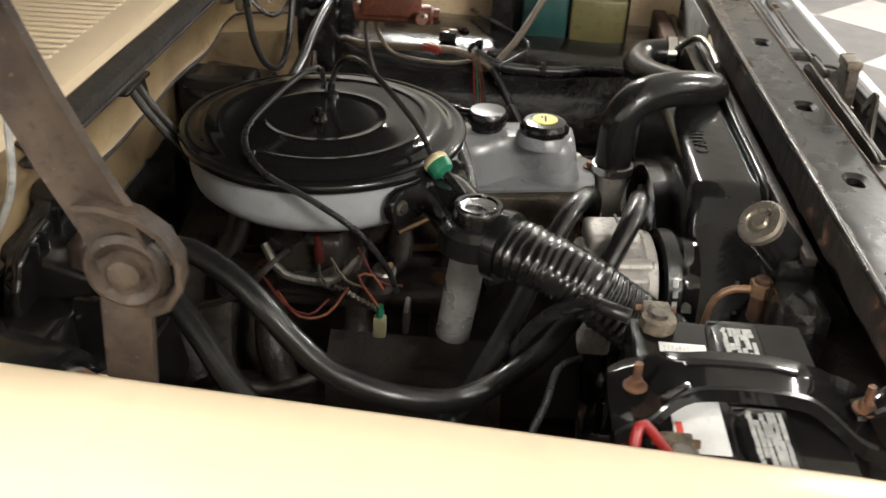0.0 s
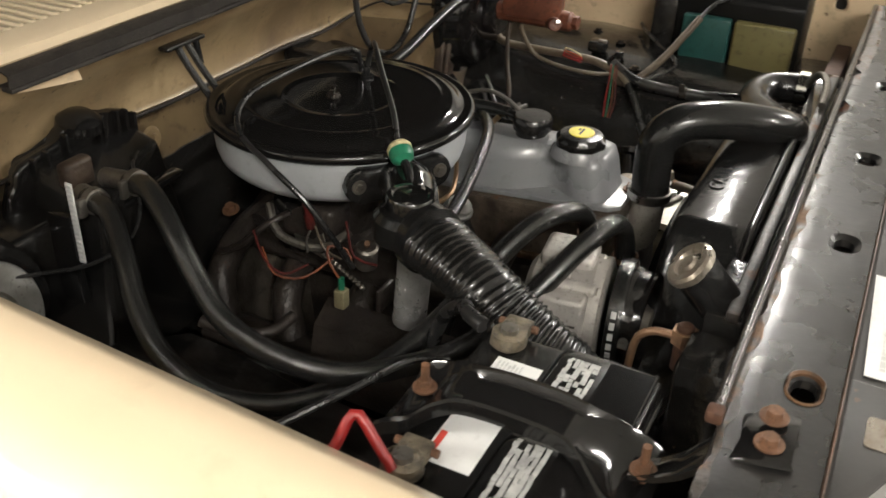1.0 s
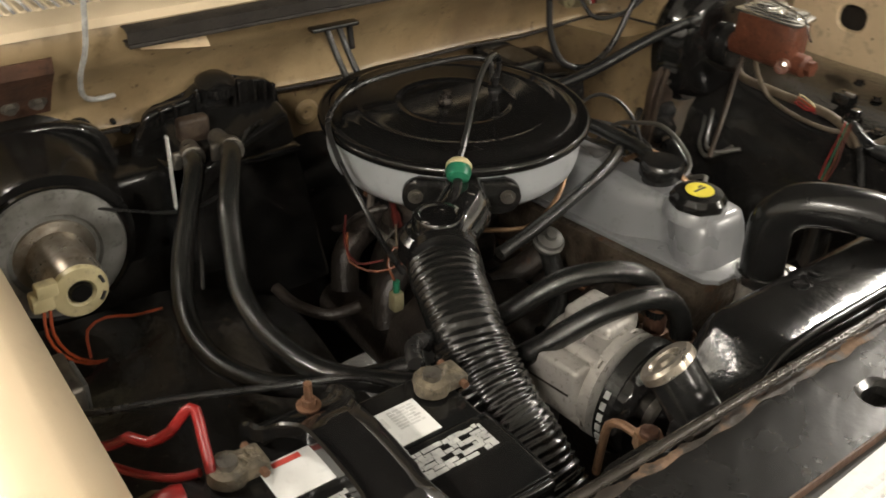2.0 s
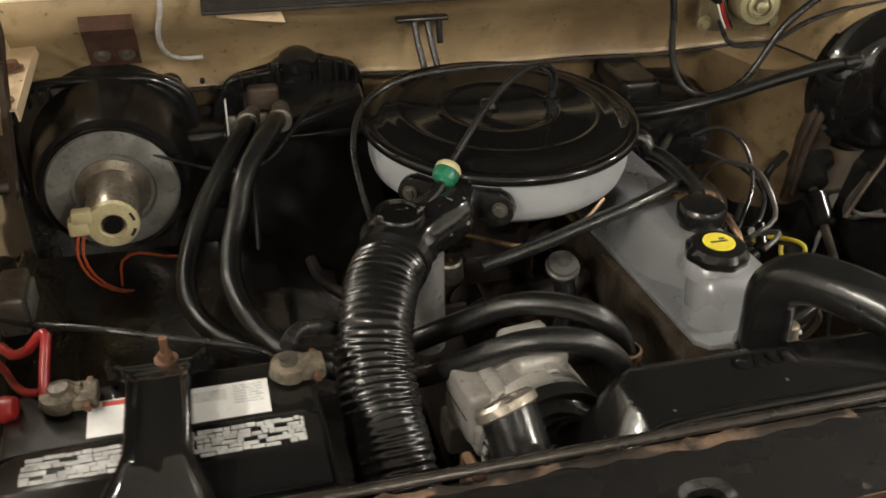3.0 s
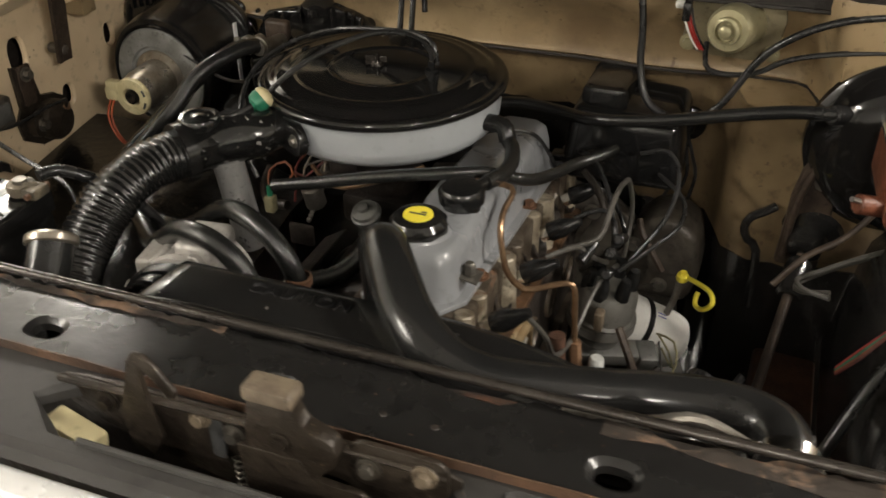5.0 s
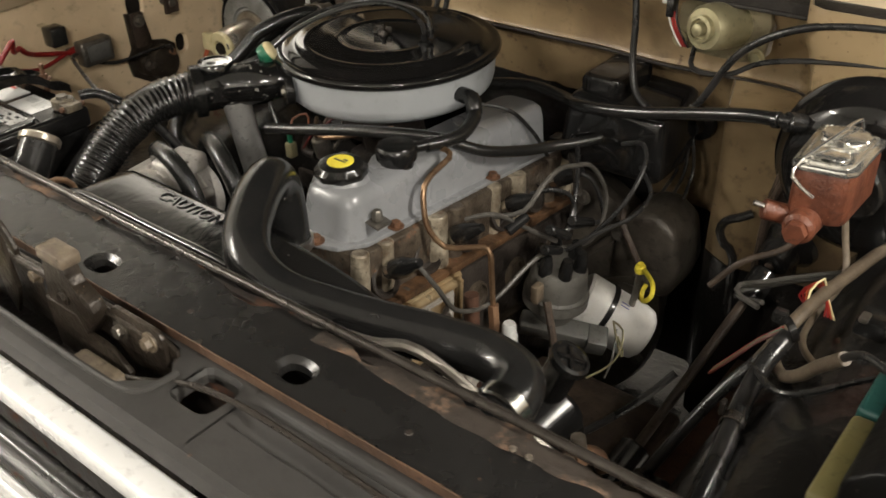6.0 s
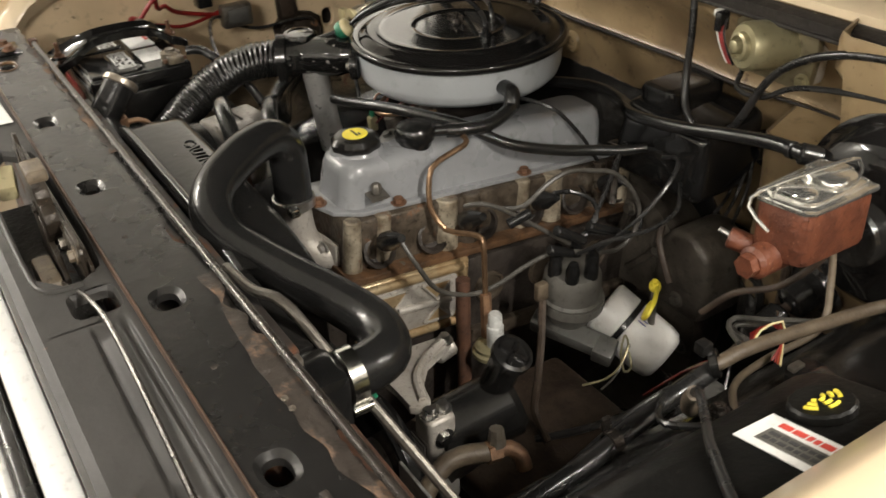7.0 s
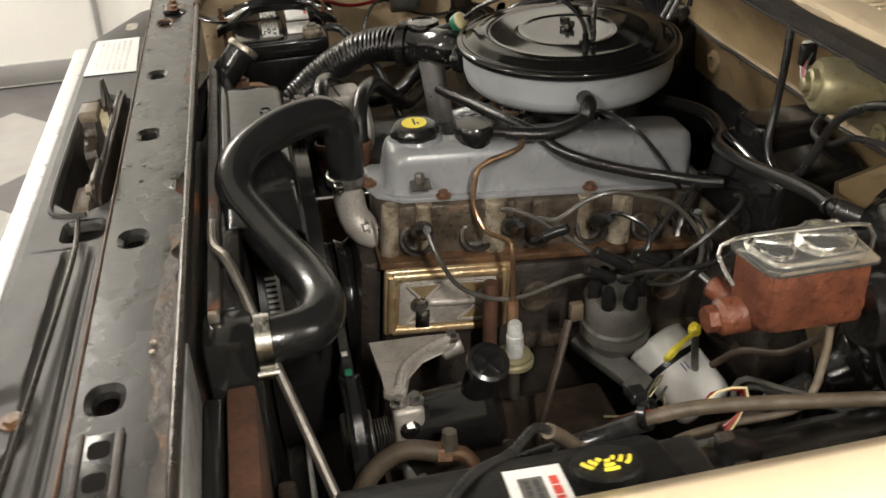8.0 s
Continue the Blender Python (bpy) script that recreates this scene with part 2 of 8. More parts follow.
M["cream_inner"] = mat("worn_cream_inner_paint", (0.74, 0.58, 0.385), (0.62, 0.475, 0.30), rough=0.34, scale=7, bump=0.1, bscale=40, detail=0.25, fleck=0.04, fleckcol=(0.16, 0.1, 0.055), stain=0.25)
M["paper_white"] = mat("white_sticker_paper", (0.80, 0.80, 0.78), (0.72, 0.72, 0.70), rough=0.5, bump=0.05, scale=20, bscale=90, detail=0.1)
M["header_grey"] = mat("satin_grey_painted_steel", (0.0425, 0.0404, 0.0378), (0.0314, 0.0298, 0.0276), rough=0.5, bump=0.14, scale=8, bscale=40, detail=0.25, rvar=0.06, fleck=0.02, fleckcol=(0.08, 0.05, 0.035), spec=0.35)
M["rust_line"] = mat("rust_bled_lip", (0.12, 0.066, 0.040), (0.045, 0.03, 0.022), rough=0.5, bump=0.4, scale=16, bscale=160, detail=0.4)
# darker versions of the red and orange wire colours
M["dark_red"] = mat("dark_red_wire", (0.10, 0.014, 0.011), (0.055, 0.011, 0.009), rough=0.4, bump=0.0, scale=60)
M["dark_orange"] = mat("dark_orange_wire", (0.19, 0.055, 0.022), (0.10, 0.03, 0.015), rough=0.4, bump=0.0, scale=60)
M["wiper_plate"] = mat("dulled_zinc_plate", (0.25, 0.215, 0.13), (0.15, 0.125, 0.075), rough=0.42, metal=0.4, bump=0.1, scale=14, detail=0.3)
M["heat_tube"] = mat("dull_foil_tube", (0.52, 0.515, 0.50), (0.36, 0.355, 0.34), rough=0.3, metal=0.6, bump=0.2, scale=22, bscale=120)
M["shroud_black"] = mat("grimy_black_shroud", (0.010, 0.010, 0.010), (0.014, 0.013, 0.012), rough=0.16, bump=0.16, scale=8, bscale=55, rvar=0.05, fleck=0.03, fleckcol=(0.10, 0.095, 0.088), spec=0.45)
M["tube"] = glow("lit_tube", (1.0, 0.93, 0.82), 30.0)


# ---------------------------------------------------------------- mesh helpers
HOME = {}


def thing(name, at, label, category, group="", kind=""):
    ob = new(name)
    ob.empty_display_size = 0.02
    ob.location = at
    HOME[ob.name] = Matrix.Translation(at)
    return tagged(ob, label, category, group, kind)


def finish(bm, name, material, smooth=38, recalc=True):
    if recalc:
        bmesh.ops.recalc_face_normals(bm, faces=bm.faces)
    me = bpy.data.meshes.new(name)
    bm.to_mesh(me)
    bm.free()
    for p in me.polygons:
        p.use_smooth = True
    me.set_sharp_from_angle(angle=radians(smooth))
    me.materials.append(M[material] if isinstance(material, str) else material)
    return me


def part(name, bm, material, parent, label="", smooth=38, recalc=True):
    ob = new(name, finish(bm, name, material, smooth, recalc))
    ob.parent = parent
    ob.matrix_parent_inverse = HOME.get(parent.name, Matrix.Identity(4)).inverted()
    return tagged(ob, label) if label else ob


def single(name, bm, material, label, category, group="", kind="", smooth=38):
    return tagged(new(name, finish(bm, name, material, smooth)), label, category, group, kind)


def B():
    return bmesh.new()


def merge(bm, other, m=None):
    me = bpy.data.meshes.new("tmp")
    other.to_mesh(me)
    other.free()
    if m is not None:
        me.transform(m)
    bm.from_mesh(me)
    bpy.data.meshes.remove(me)
    return bm


def box(bm, lo, hi, bevel=0.0, m=None, seg=2):
    t = B()
    bmesh.ops.create_cube(t, size=1.0)
    lo, hi = Vector(lo), Vector(hi)
    for v in t.verts:
        v.co = Vector([(lo[i] + hi[i]) / 2 + v.co[i] * (hi[i] - lo[i]) for i in range(3)])
    if bevel > 0:
        bmesh.ops.bevel(t, geom=t.edges[:], offset=bevel, segments=seg, profile=0.5, affect="EDGES")
    return merge(bm, t, m)


def lathe(bm, base, axis, prof, n=32, wob=None):
    """Turned shape: prof holds (radius, height along axis) from base."""
    q = Vector(axis).normalized().to_track_quat("Z", "Y").to_matrix()
    base = Vector(base)
    rings = []
    for r, h in prof:
        if r < 1e-5:
            rings.append([bm.verts.new(base + q @ Vector((0, 0, h)))])
        else:
            ring = []
            for k in range(n):
                a = 2 * math.pi * k / n
                rr = r * (wob(a, h) if wob else 1.0)
                ring.append(bm.verts.new(base + q @ Vector((rr * math.cos(a), rr * math.sin(a), h))))
            rings.append(ring)
    for u, v in zip(rings, rings[1:]):
        for k in range(n):
            j = (k + 1) % n
            if len(u) == 1 and len(v) > 1:
                bm.faces.new((u[0], v[k], v[j]))
            elif len(v) == 1 and len(u) > 1:
                bm.faces.new((u[k], v[0], u[j]))
            elif len(u) > 1:
                bm.faces.new((u[k], u[j], v[j], v[k]))
    return bm


def cyl(bm, a, b, ra, rb=None, n=20, bev=0.0):
    rb = ra if rb is None else rb
    a, b = Vector(a), Vector(b)
    h = (b - a).length
    if bev > 0:
        prof = [(0, 0), (ra - bev, 0), (ra, bev), (rb, h - bev), (rb - bev, h), (0, h)]
    else:
        prof = [(0, 0), (ra, 0), (rb, h), (0, h)]
    return lathe(bm, a, b - a, prof, n)


def spline(pts, step=0.012):
    """Smooth run of points through pts (Catmull-Rom)."""
    p = [Vector(x) for x in pts]
    if len(p) == 2:
        k = max(2, int((p[1] - p[0]).length / step))
        return [p[0].lerp(p[1], i / k) for i in range(k + 1)]
    p = [2 * p[0] - p[1]] + p + [2 * p[-1] - p[-2]]
    out = []
    for i in range(1, len(p) - 2):
        a, b, c, d = p[i - 1:i + 3]
        k = max(2, int((c - b).length / step))
        for j in range(k):
            t = j / k
            out.append(0.5 * ((2 * b) + (c - a) * t + (2 * a - 5 * b + 4 * c - d) * t * t + (3 * b - a - 3 * c + d) * t ** 3))
    out.append(p[-2])
    return out


def sweep(bm, pts, r, n=10, step=0.012, rib=None, raw=False, flat=1.0, up0=None):
    """Tube along pts. rib(s) gives a factor on the radius at s metres along it."""
    path = [Vector(x) for x in pts] if raw else spline(pts, step)
    if rib:
        L = [0.0]
        for a, b in zip(path, path[1:]):
            L.append(L[-1] + (b - a).length)
        fine, s, k = [], 0.0, 0
        while s < L[-1]:
            while L[k + 1] < s:
                k += 1
            fine.append(path[k].lerp(path[k + 1], (s - L[k]) / max(1e-9, L[k + 1] - L[k])))
            s += 0.0017
        path = fine
    rings, up, s = [], None, 0.0
    for i, p in enumerate(path):
        d = (path[min(i + 1, len(path) - 1)] - path[max(i - 1, 0)]).normalized()
        if up is None:
            up = Vector(up0) if up0 else d.orthogonal().normalized()
        up = (up - d * up.dot(d)).normalized()
        side = d.cross(up)
        if i:
            s += (p - path[i - 1]).length
        rr = (r(s) if callable(r) else r) * (rib(s) if rib else 1.0)
        rings.append([bm.verts.new(p + rr * (math.cos(2 * math.pi * k / n) * up + flat * math.sin(2 * math.pi * k / n) * side)) for k in range(n)])
    for u, v in zip(rings, rings[1:]):
        for k in range(n):
            j = (k + 1) % n
            bm.faces.new((u[k], u[j], v[j], v[k]))
    bm.faces.new(list(reversed(rings[0])))
    bm.faces.new(rings[-1])
    return bm


def prism(bm, outline, z0, z1, bevel=0.0, m=None, seg=2):
    """Upright prism on an outline of (x, y)."""
    t = B()
    lo = [t.verts.new((x, y, z0)) for x, y in outline]
    hi = [t.verts.new((x, y, z1)) for x, y in outline]
    t.faces.new(list(reversed(lo)))
    t.faces.new(hi)
    k = len(outline)
    for i in range(k):
        t.faces.new((lo[i], lo[(i + 1) % k], hi[(i + 1) % k], hi[i]))
    if bevel > 0:
        bmesh.ops.bevel(t, geom=t.edges[:], offset=bevel, segments=seg, profile=0.5, affect="EDGES")
    return merge(bm, t, m)


def rrect(x0, y0, x1, y1, r, k=4):
    out = []
    for cx, cy, a0 in ((x1 - r, y1 - r, 0), (x0 + r, y1 - r, 90), (x0 + r, y0 + r, 180), (x1 - r, y0 + r, 270)):
        for i in range(k + 1):
            a = radians(a0 + 90 * i / k)
            out.append((cx + r * math.cos(a), cy + r * math.sin(a)))
    return out


def sheet(bm, rows, thick=0.0, smooth_rows=False):
    """A skin through rows of points, with thickness."""
    g = [[bm.verts.new(p) for p in row] for row in rows]
    for a, b in zip(g, g[1:]):
        for i in range(len(a) - 1):
            bm.faces.new((a[i], a[i + 1], b[i + 1], b[i]))
    if thick:
        bmesh.ops.recalc_face_normals(bm, faces=bm.faces)
        bmesh.ops.solidify(bm, geom=bm.faces[:], thickness=thick)
    return bm


def bolt(bm, at, axis=(0, 0, 1), r=0.008, h=0.006, washer=True):
    at, ax = Vector(at), Vector(axis).normalized()
    if washer:
        cyl(bm, at, at + ax * 0.002, r * 1.55, n=16)
    cyl(bm, at + ax * 0.002, at + ax * (0.002 + h), r, r * 0.93, n=6)
    return bm


def hose(name, pts, r, material, label, category="hose", n=12, rib=None, group="", step=0.012):
    return single(name, sweep(B(), pts, r, n, step, rib), material, label, category, group)


def bars(bm, lo, hi, rows, m=None, seed=1, z=0.0, th=0.0006, vertical=False):
    """Rows of short print bars inside a rectangle."""
    rng = random.Random(seed)
    (x0, y0), (x1, y1) = lo, hi
    ph = (y1 - y0) / rows
    for i in range(rows):
        x = x0
        while x < x1 - 0.002:
            w = min(x1 - x, rng.uniform(0.004, 0.012))
            box(bm, (x, y0 + ph * i + ph * 0.22, z), (x + w, y0 + ph * i + ph * 0.78, z + th), 0, m)
            x += w + 0.0018
    return bm


def plate_holes(bm, x0, x1, y0, y1, z, holes, th=0.0, rim=0.006, drop=0.012, m=None, power=2.6, nx=6):
    """Pressed sheet in the x, y plane with dimpled oval holes (cx, cy, rx, ry), in order of cx."""
    t = B()

    def quad(a, b, c, d):
        t.faces.new([t.verts.new(p) for p in (a, b, c, d)])

    def strip(a, b):
        k = max(1, int((b - a) / 0.05))
        for i in range(k):
            u, v = a + (b - a) * i / k, a + (b - a) * (i + 1) / k
            quad((u, y0, z), (v, y0, z), (v, y1, z), (u, y1, z))
            if th:
                quad((u, y0, z - th), (u, y1, z - th), (v, y1, z - th), (v, y0, z - th))
    cur = x0
    for cx, cy, rx, ry in holes:
        a, b = max(cur, cx - rx - rim - 0.012), cx + rx + rim + 0.012
        strip(cur, a)
        angs = sorted([2 * math.pi * k / 28 for k in range(28)] + [math.atan2(sy - cy, sx - cx) % (2 * math.pi) for sx in (a, b) for sy in (y0, y1)])

        def oval(r1, r2, h):
            out = []
            for g in angs:
                c, s = math.cos(g), math.sin(g)
                k = (abs(c / r1) ** power + abs(s / r2) ** power) ** (-1 / power)
                out.append((cx + k * c, cy + k * s, h))
            return out
        outer = []
        for g in angs:
            c, s = math.cos(g), math.sin(g)
            k = min(((b - cx) / c if c > 1e-9 else (a - cx) / c if c < -1e-9 else 9), ((y1 - cy) / s if s > 1e-9 else (y0 - cy) / s if s < -1e-9 else 9))
            outer.append((cx + k * c, cy + k * s, z))
        rings = [outer, oval(rx + rim, ry + rim, z), oval(rx, ry, z - drop * 0.4), oval(rx - 0.001, ry - 0.001, z - drop)]
        rings = [[t.verts.new(p) for p in r] for r in rings]
        for u, v in zip(rings, rings[1:]):
            for i in range(len(angs)):
                j = (i + 1) % len(angs)
                t.faces.new((u[i], u[j], v[j], v[i]))
        cur = b
    strip(cur, x1)
    bmesh.ops.remove_doubles(t, verts=t.verts[:], dist=1e-5)
    for f in t.faces:
        f.normal_update()
        if f.normal.z < -0.02:
            f.normal_flip()
    return merge(bm, t, m)


# ================================================================ the garage
TILE = 0.50
floor = single("floor", box(B(), (-3.2, -6.1, -0.03), (7.1, 7.1, -0.004)), "tile_dark", "garage floor of grey checkered tiles", "floor", kind="structure")
wall_w = single("wall_west", box(B(), (-3.25, -6, 0), (-3.1, 7, 3.2)), "wall", "white painted garage wall", "wall", kind="structure")
single("wall_east", box(B(), (7.0, -6, 0), (7.15, 7, 3.2)), "wall", "white painted garage wall", "wall", kind="structure")
single("wall_south", box(B(), (-3.1, -6.15, 0), (7.0, -6, 3.2)), "wall", "white painted garage wall", "wall", kind="structure")
single("wall_north", box(B(), (-3.1, 7, 0), (7.0, 7.15, 3.2)), "wall", "white painted garage wall", "wall", kind="structure")
single("ceiling", box(B(), (-3.25, -6.15, 3.2), (7.15, 7.15, 3.3)), "ceiling", "white garage ceiling", "ceiling", kind="structure")
single("baseboard", box(B(), (-3.1, -5.99, 0.012), (-3.085, 6.99, 0.11), 0.003), "baseboard", "grey painted baseboard along the white wall", "baseboard", kind="structure")
# fixtures modelled at the added lamps, all out of view
for tx, ty, power, turn in TUBES:
    spot = pose(tx, ty, 0, 0, 0, turn)
    fx = thing("ceiling_light", (tx, ty, 3.2), "added unseen ceiling fixture with a lit fluorescent tube", "ceiling light", "ceiling lights")
    part("housing", box(B(), (-0.09, -0.75, 3.12), (0.09, 0.75, 3.2), 0.006, spot), "wall", fx)
    for o in (-0.04, 0.04):
        part("tube", cyl(B(), spot @ Vector((o, -0.7, 3.105)), spot @ Vector((o, 0.7, 3.105)), 0.013, n=12), "tube", fx, "lit fluorescent tube")

# ================================================================ body panels
# radiator support: pressed top plate with five dimpled holes
SUP_Z = 1.03
sup = thing("radiator_support", (0.2, -0.65, 0.6), "dark grey pressed steel radiator support with rusty edges", "radiator support")
bm = plate_holes(B(), -0.52, 0.96, -0.692, -0.632, SUP_Z, [(-0.312, -0.664, 0.017, 0.011), (-0.039, -0.664, 0.0155, 0.0105), (0.200, -0.664, 0.0155, 0.0105), (0.489, -0.664, 0.016, 0.0115), (0.766, -0.668, 0.016, 0.0115)])
part("top_plate", bm, "support", sup, smooth=18, recalc=False)


def sup_edge(x):
    bite = sum(d * math.exp(-((x - c) / w) ** 2) for c, w, d in ((-0.42, 0.02, 0.006), (-0.2, 0.03, 0.005), (0.365, 0.016, 0.016), (0.335, 0.02, 0.006), (0.385, 0.012, 0.007), (0.535, 0.02, 0.013), (0.585, 0.012, 0.006), (0.78, 0.03, 0.006)))
    return -0.609 - bite + 0.005 * noise.noise(Vector((x * 30, 0, 3))) + 0.004 * noise.noise(Vector((x * 95, 0, 5)))


xs = np.linspace(-0.52, 0.96, 300)
part("rear_strip", sheet(B(), [[(x, -0.632, SUP_Z) for x in xs], [(x, -0.622, SUP_Z) for x in xs], [(x, sup_edge(x), SUP_Z - 0.001) for x in xs]], 0.0018), "support", sup)
part("rear_flange", sheet(B(), [[(x, sup_edge(x) - 0.001, SUP_Z - 0.003) for x in xs], [(x, -0.611, SUP_Z - 0.012) for x in xs], [(x, -0.611, SUP_Z - 0.045 + 0.012 * noise.noise(Vector((x * 18, 0, 0)))) for x in xs]], 0.002), "support_rust", sup, "flaking rusty rear flange")
xs = np.linspace(0.47, 0.955, 120)
part("rust_patch", sheet(B(), [[(x, min(sup_edge(x) - 0.001, -0.624 - 0.010 * min(1, max(0, (x - 0.52) * 9)) * min(1, max(0, (0.80 - x) * 12)) + 0.011 * noise.noise(Vector((x * 22, 4, 0)))), SUP_Z + 0.0006) for x in xs], [(x, sup_edge(x) + 0.0005, SUP_Z + 0.0004) for x in xs]], 0.0004), "rust_patchy", sup, "bubbling rust along the rear edge")
xs = np.linspace(-0.5, 0.12, 140)
part("rust_patch", sheet(B(), [[(x, min(sup_edge(x) - 0.001, -0.618 + 0.010 * noise.noise(Vector((x * 26, 9, 0)))), SUP_Z + 0.0006) for x in xs], [(x, sup_edge(x) + 0.0005, SUP_Z + 0.0004) for x in xs]], 0.0004), "rust_patchy", sup, "bubbling rust along the rear edge")
xs = np.linspace(-0.5, 0.96, 220)
part("hole_rim", lathe(B(), (-0.312, -0.664, SUP_Z + 0.0004), (0, 0, 1), [(0.0185, -0.002), (0.0205, 0.0004), (0.019, 0.0016), (0.0168, 0.0), (0.0165, -0.004)], 28, wob=lambda a, h: 1 + 0.22 * abs(math.cos(a)) ** 1.5 - 0.25 * abs(math.sin(a)) ** 2), "ledge", sup, "rust-yellow rim of the end hole")
sb = part("slot_bracket", prism(B(), rrect(0.812, -0.683, 0.905, -0.648, 0.003), SUP_Z, SUP_Z + 0.002, 0.0008), "support", sup, "riveted bracket with two slots")
for y in (-0.682, -0.651):
    part("rail", prism(B(), rrect(0.810, y - 0.0035, 0.907, y + 0.0035, 0.002), SUP_Z + 0.001, SUP_Z + 0.0036, 0.0010), "support_rust", sb, "worn raised rail")
for x in (0.832, 0.868):
    part("slot", prism(B(), rrect(x - 0.010, -0.675, x + 0.010, -0.657, 0.006), SUP_Z + 0.0018, SUP_Z + 0.0024), "liner", sb)
part("front_lip", sheet(B(), [[(x, -0.6925, SUP_Z) for x in xs], [(x, -0.6935, SUP_Z + 0.003 + 0.0012 * noise.noise(Vector((x * 25, 0, 0)))) for x in xs], [(x, -0.695, SUP_Z + 0.003 + 0.0012 * noise.noise(Vector((x * 25, 0, 0)))) for x in xs], [(x, -0.6955, SUP_Z - 0.02) for x in xs]], 0.0008), "rust_line", sup, "rusty raised front lip")
bm = box(B(), (-0.5, -0.70, 0.45), (0.96, -0.696, SUP_Z - 0.022))
part("lower_panel", bm, "support_rust", sup)
for x in (0.698, 0.713):
    part("rivet", bolt(B(), (x, -0.631, SUP_Z + 0.0002), r=0.0032, h=0.002, washer=False), "cap_metal", sup)
for x in (-0.17, 0.08, 0.30, 0.345, 0.62):
    part("punch_mark", lathe(B(), (x, -0.684 + 0.02 * (x > 0.2), SUP_Z + 0.0002), (0, 0, 1), [(0, 0), (0.0035, 0), (0.003, 0.0006), (0, 0.0006)], 12), "iron_dark", sup)

# front header panel ahead of the support, with the latch opening
hdr = thing("grille_header_panel", (0.2, -0.75, 0.6), "dark grey sheet metal header panel above the grille", "body panel")
bm = plate_holes(B(), -0.27, 0.478, -0.783, -0.6935, 1.0235, [(0.205, -0.7345, 0.197, 0.0355), (0.441, -0.724, 0.024, 0.022)], rim=0.003, drop=0.014, power=4.5)
part("header_sheet", bm, "header_grey", hdr, smooth=18, recalc=False)
xs = np.linspace(-0.27, 0.96, 30)
part("front_roll", sheet(B(), [[(x, -0.783, 1.0235) for x in xs], [(x, -0.792, 1.021) for x in xs], [(x, -0.797, 1.012) for x in xs]], 0.0018), "header_grey", hdr)
part("tapered_end", prism(B(), [(-0.27, -0.6935), (-0.27, -0.79), (-0.30, -0.775), (-0.43, -0.715), (-0.445, -0.6935)], 1.0215, 1.0235, 0.0005), "header_grey", hdr)
part("end_slot", prism(B(), rrect(-0.355, -0.735, -0.315, -0.715, 0.005), 1.0238, 1.0246), "cap_metal", hdr, "bright worn bolt slot")
part("opening_floor", box(B(), (0.0, -0.773, 0.93), (0.47, -0.70, 0.935)), "iron_dark", hdr)
part("opening_floor", box(B(), (0.0, -0.776, 0.935), (0.47, -0.774, 1.005)), "iron_dark", hdr)


def hdr_z(x, y):
    """Height of the pressed right half of the header: a channel for the cable, a rib, a round seat."""
    k = min(1.0, max(0.0, (x - 0.485) / 0.018))
    s = -0.737 - 0.006 * math.sin(3.0 * (x - 0.47)), -0.712 - 0.004 * (x - 0.47)
    prof = ((-0.79, 0), (s[0] - 0.004, 0), (s[0], -0.0075), (s[0] + 0.006, -0.0055), (s[1] - 0.006, -0.0015), (s[1] - 0.002, 0.0005), (s[1], -0.001), (s[1] + 0.002, -0.0045), (s[1] + 0.006, -0.004), (s[1] + 0.009, -0.0005), (-0.69, 0))
    z = k * float(np.interp(y, [a for a, b in prof], [b for a, b in prof]))
    r = math.hypot((x - 0.764) / 0.040, (y + 0.752) / 0.024)
    return 1.0235 + z - 0.005 * min(1.0, max(0.0, (1.15 - r) / 0.3)) + 0.0004 * noise.noise(Vector((x * 14, y * 40, 7)))


part("pressed_sheet", sheet(B(), [[(x, y, hdr_z(x, y)) for x in np.linspace(0.478, 0.96, 90)] for y in np.linspace(-0.783, -0.6935, 64)], 0.0012), "header_grey", hdr, "pressed channel with cable groove", smooth=50)
part("seat_bolt", bolt(B(), (0.762, -0.746, 1.0188), r=0.0075, h=0.003), "ledge", hdr, "rusty bolt in the round seat")
part("edge_bead", sweep(B(), [(0.08, -0.7705, 1.024), (0.2, -0.7707, 1.0245), (0.33, -0.7705, 1.0245), (0.385, -0.767, 1.024), (0.40, -0.752, 1.024), (0.403, -0.725, 1.024)], 0.0035, 8), "header_grey", hdr)
trim = thing("grille_trim", (0.2, -0.82, 0.9), "bright silver grille trim strip", "trim")
part("bright_strip", box(B(), (-0.29, -0.826, 0.985), (0.98, -0.797, 1.008), 0.006, seg=3), "chrome", trim)
part("lower_moulding", box(B(), (-0.29, -0.845, 0.93), (0.98, -0.827, 0.972), 0.005, seg=3), "support", trim)
part("lower_strip", box(B(), (-0.29, -0.860, 0.90), (0.98, -0.846, 0.928), 0.004, seg=3), "chrome", trim)
part("grille_face", box(B(), (-0.29, -0.858, 0.55), (0.98, -0.846, 0.898), 0.004), "chrome", trim)
stk = thing("paper_sticker", (-0.17, -0.74, 1.023), "white paper sticker with faint grey print", "sticker")
part("paper", prism(B(), [(-0.262, -0.706), (-0.262, -0.779), (-0.085, -0.783), (-0.082, -0.700)], 1.0252, 1.0258), "paper_white", stk)
part("print", bars(B(), (-0.25, -0.77), (-0.095, -0.715), 6, z=1.0259, seed=3, th=0.0003), "bar_grey", stk, "faint grey print bars")

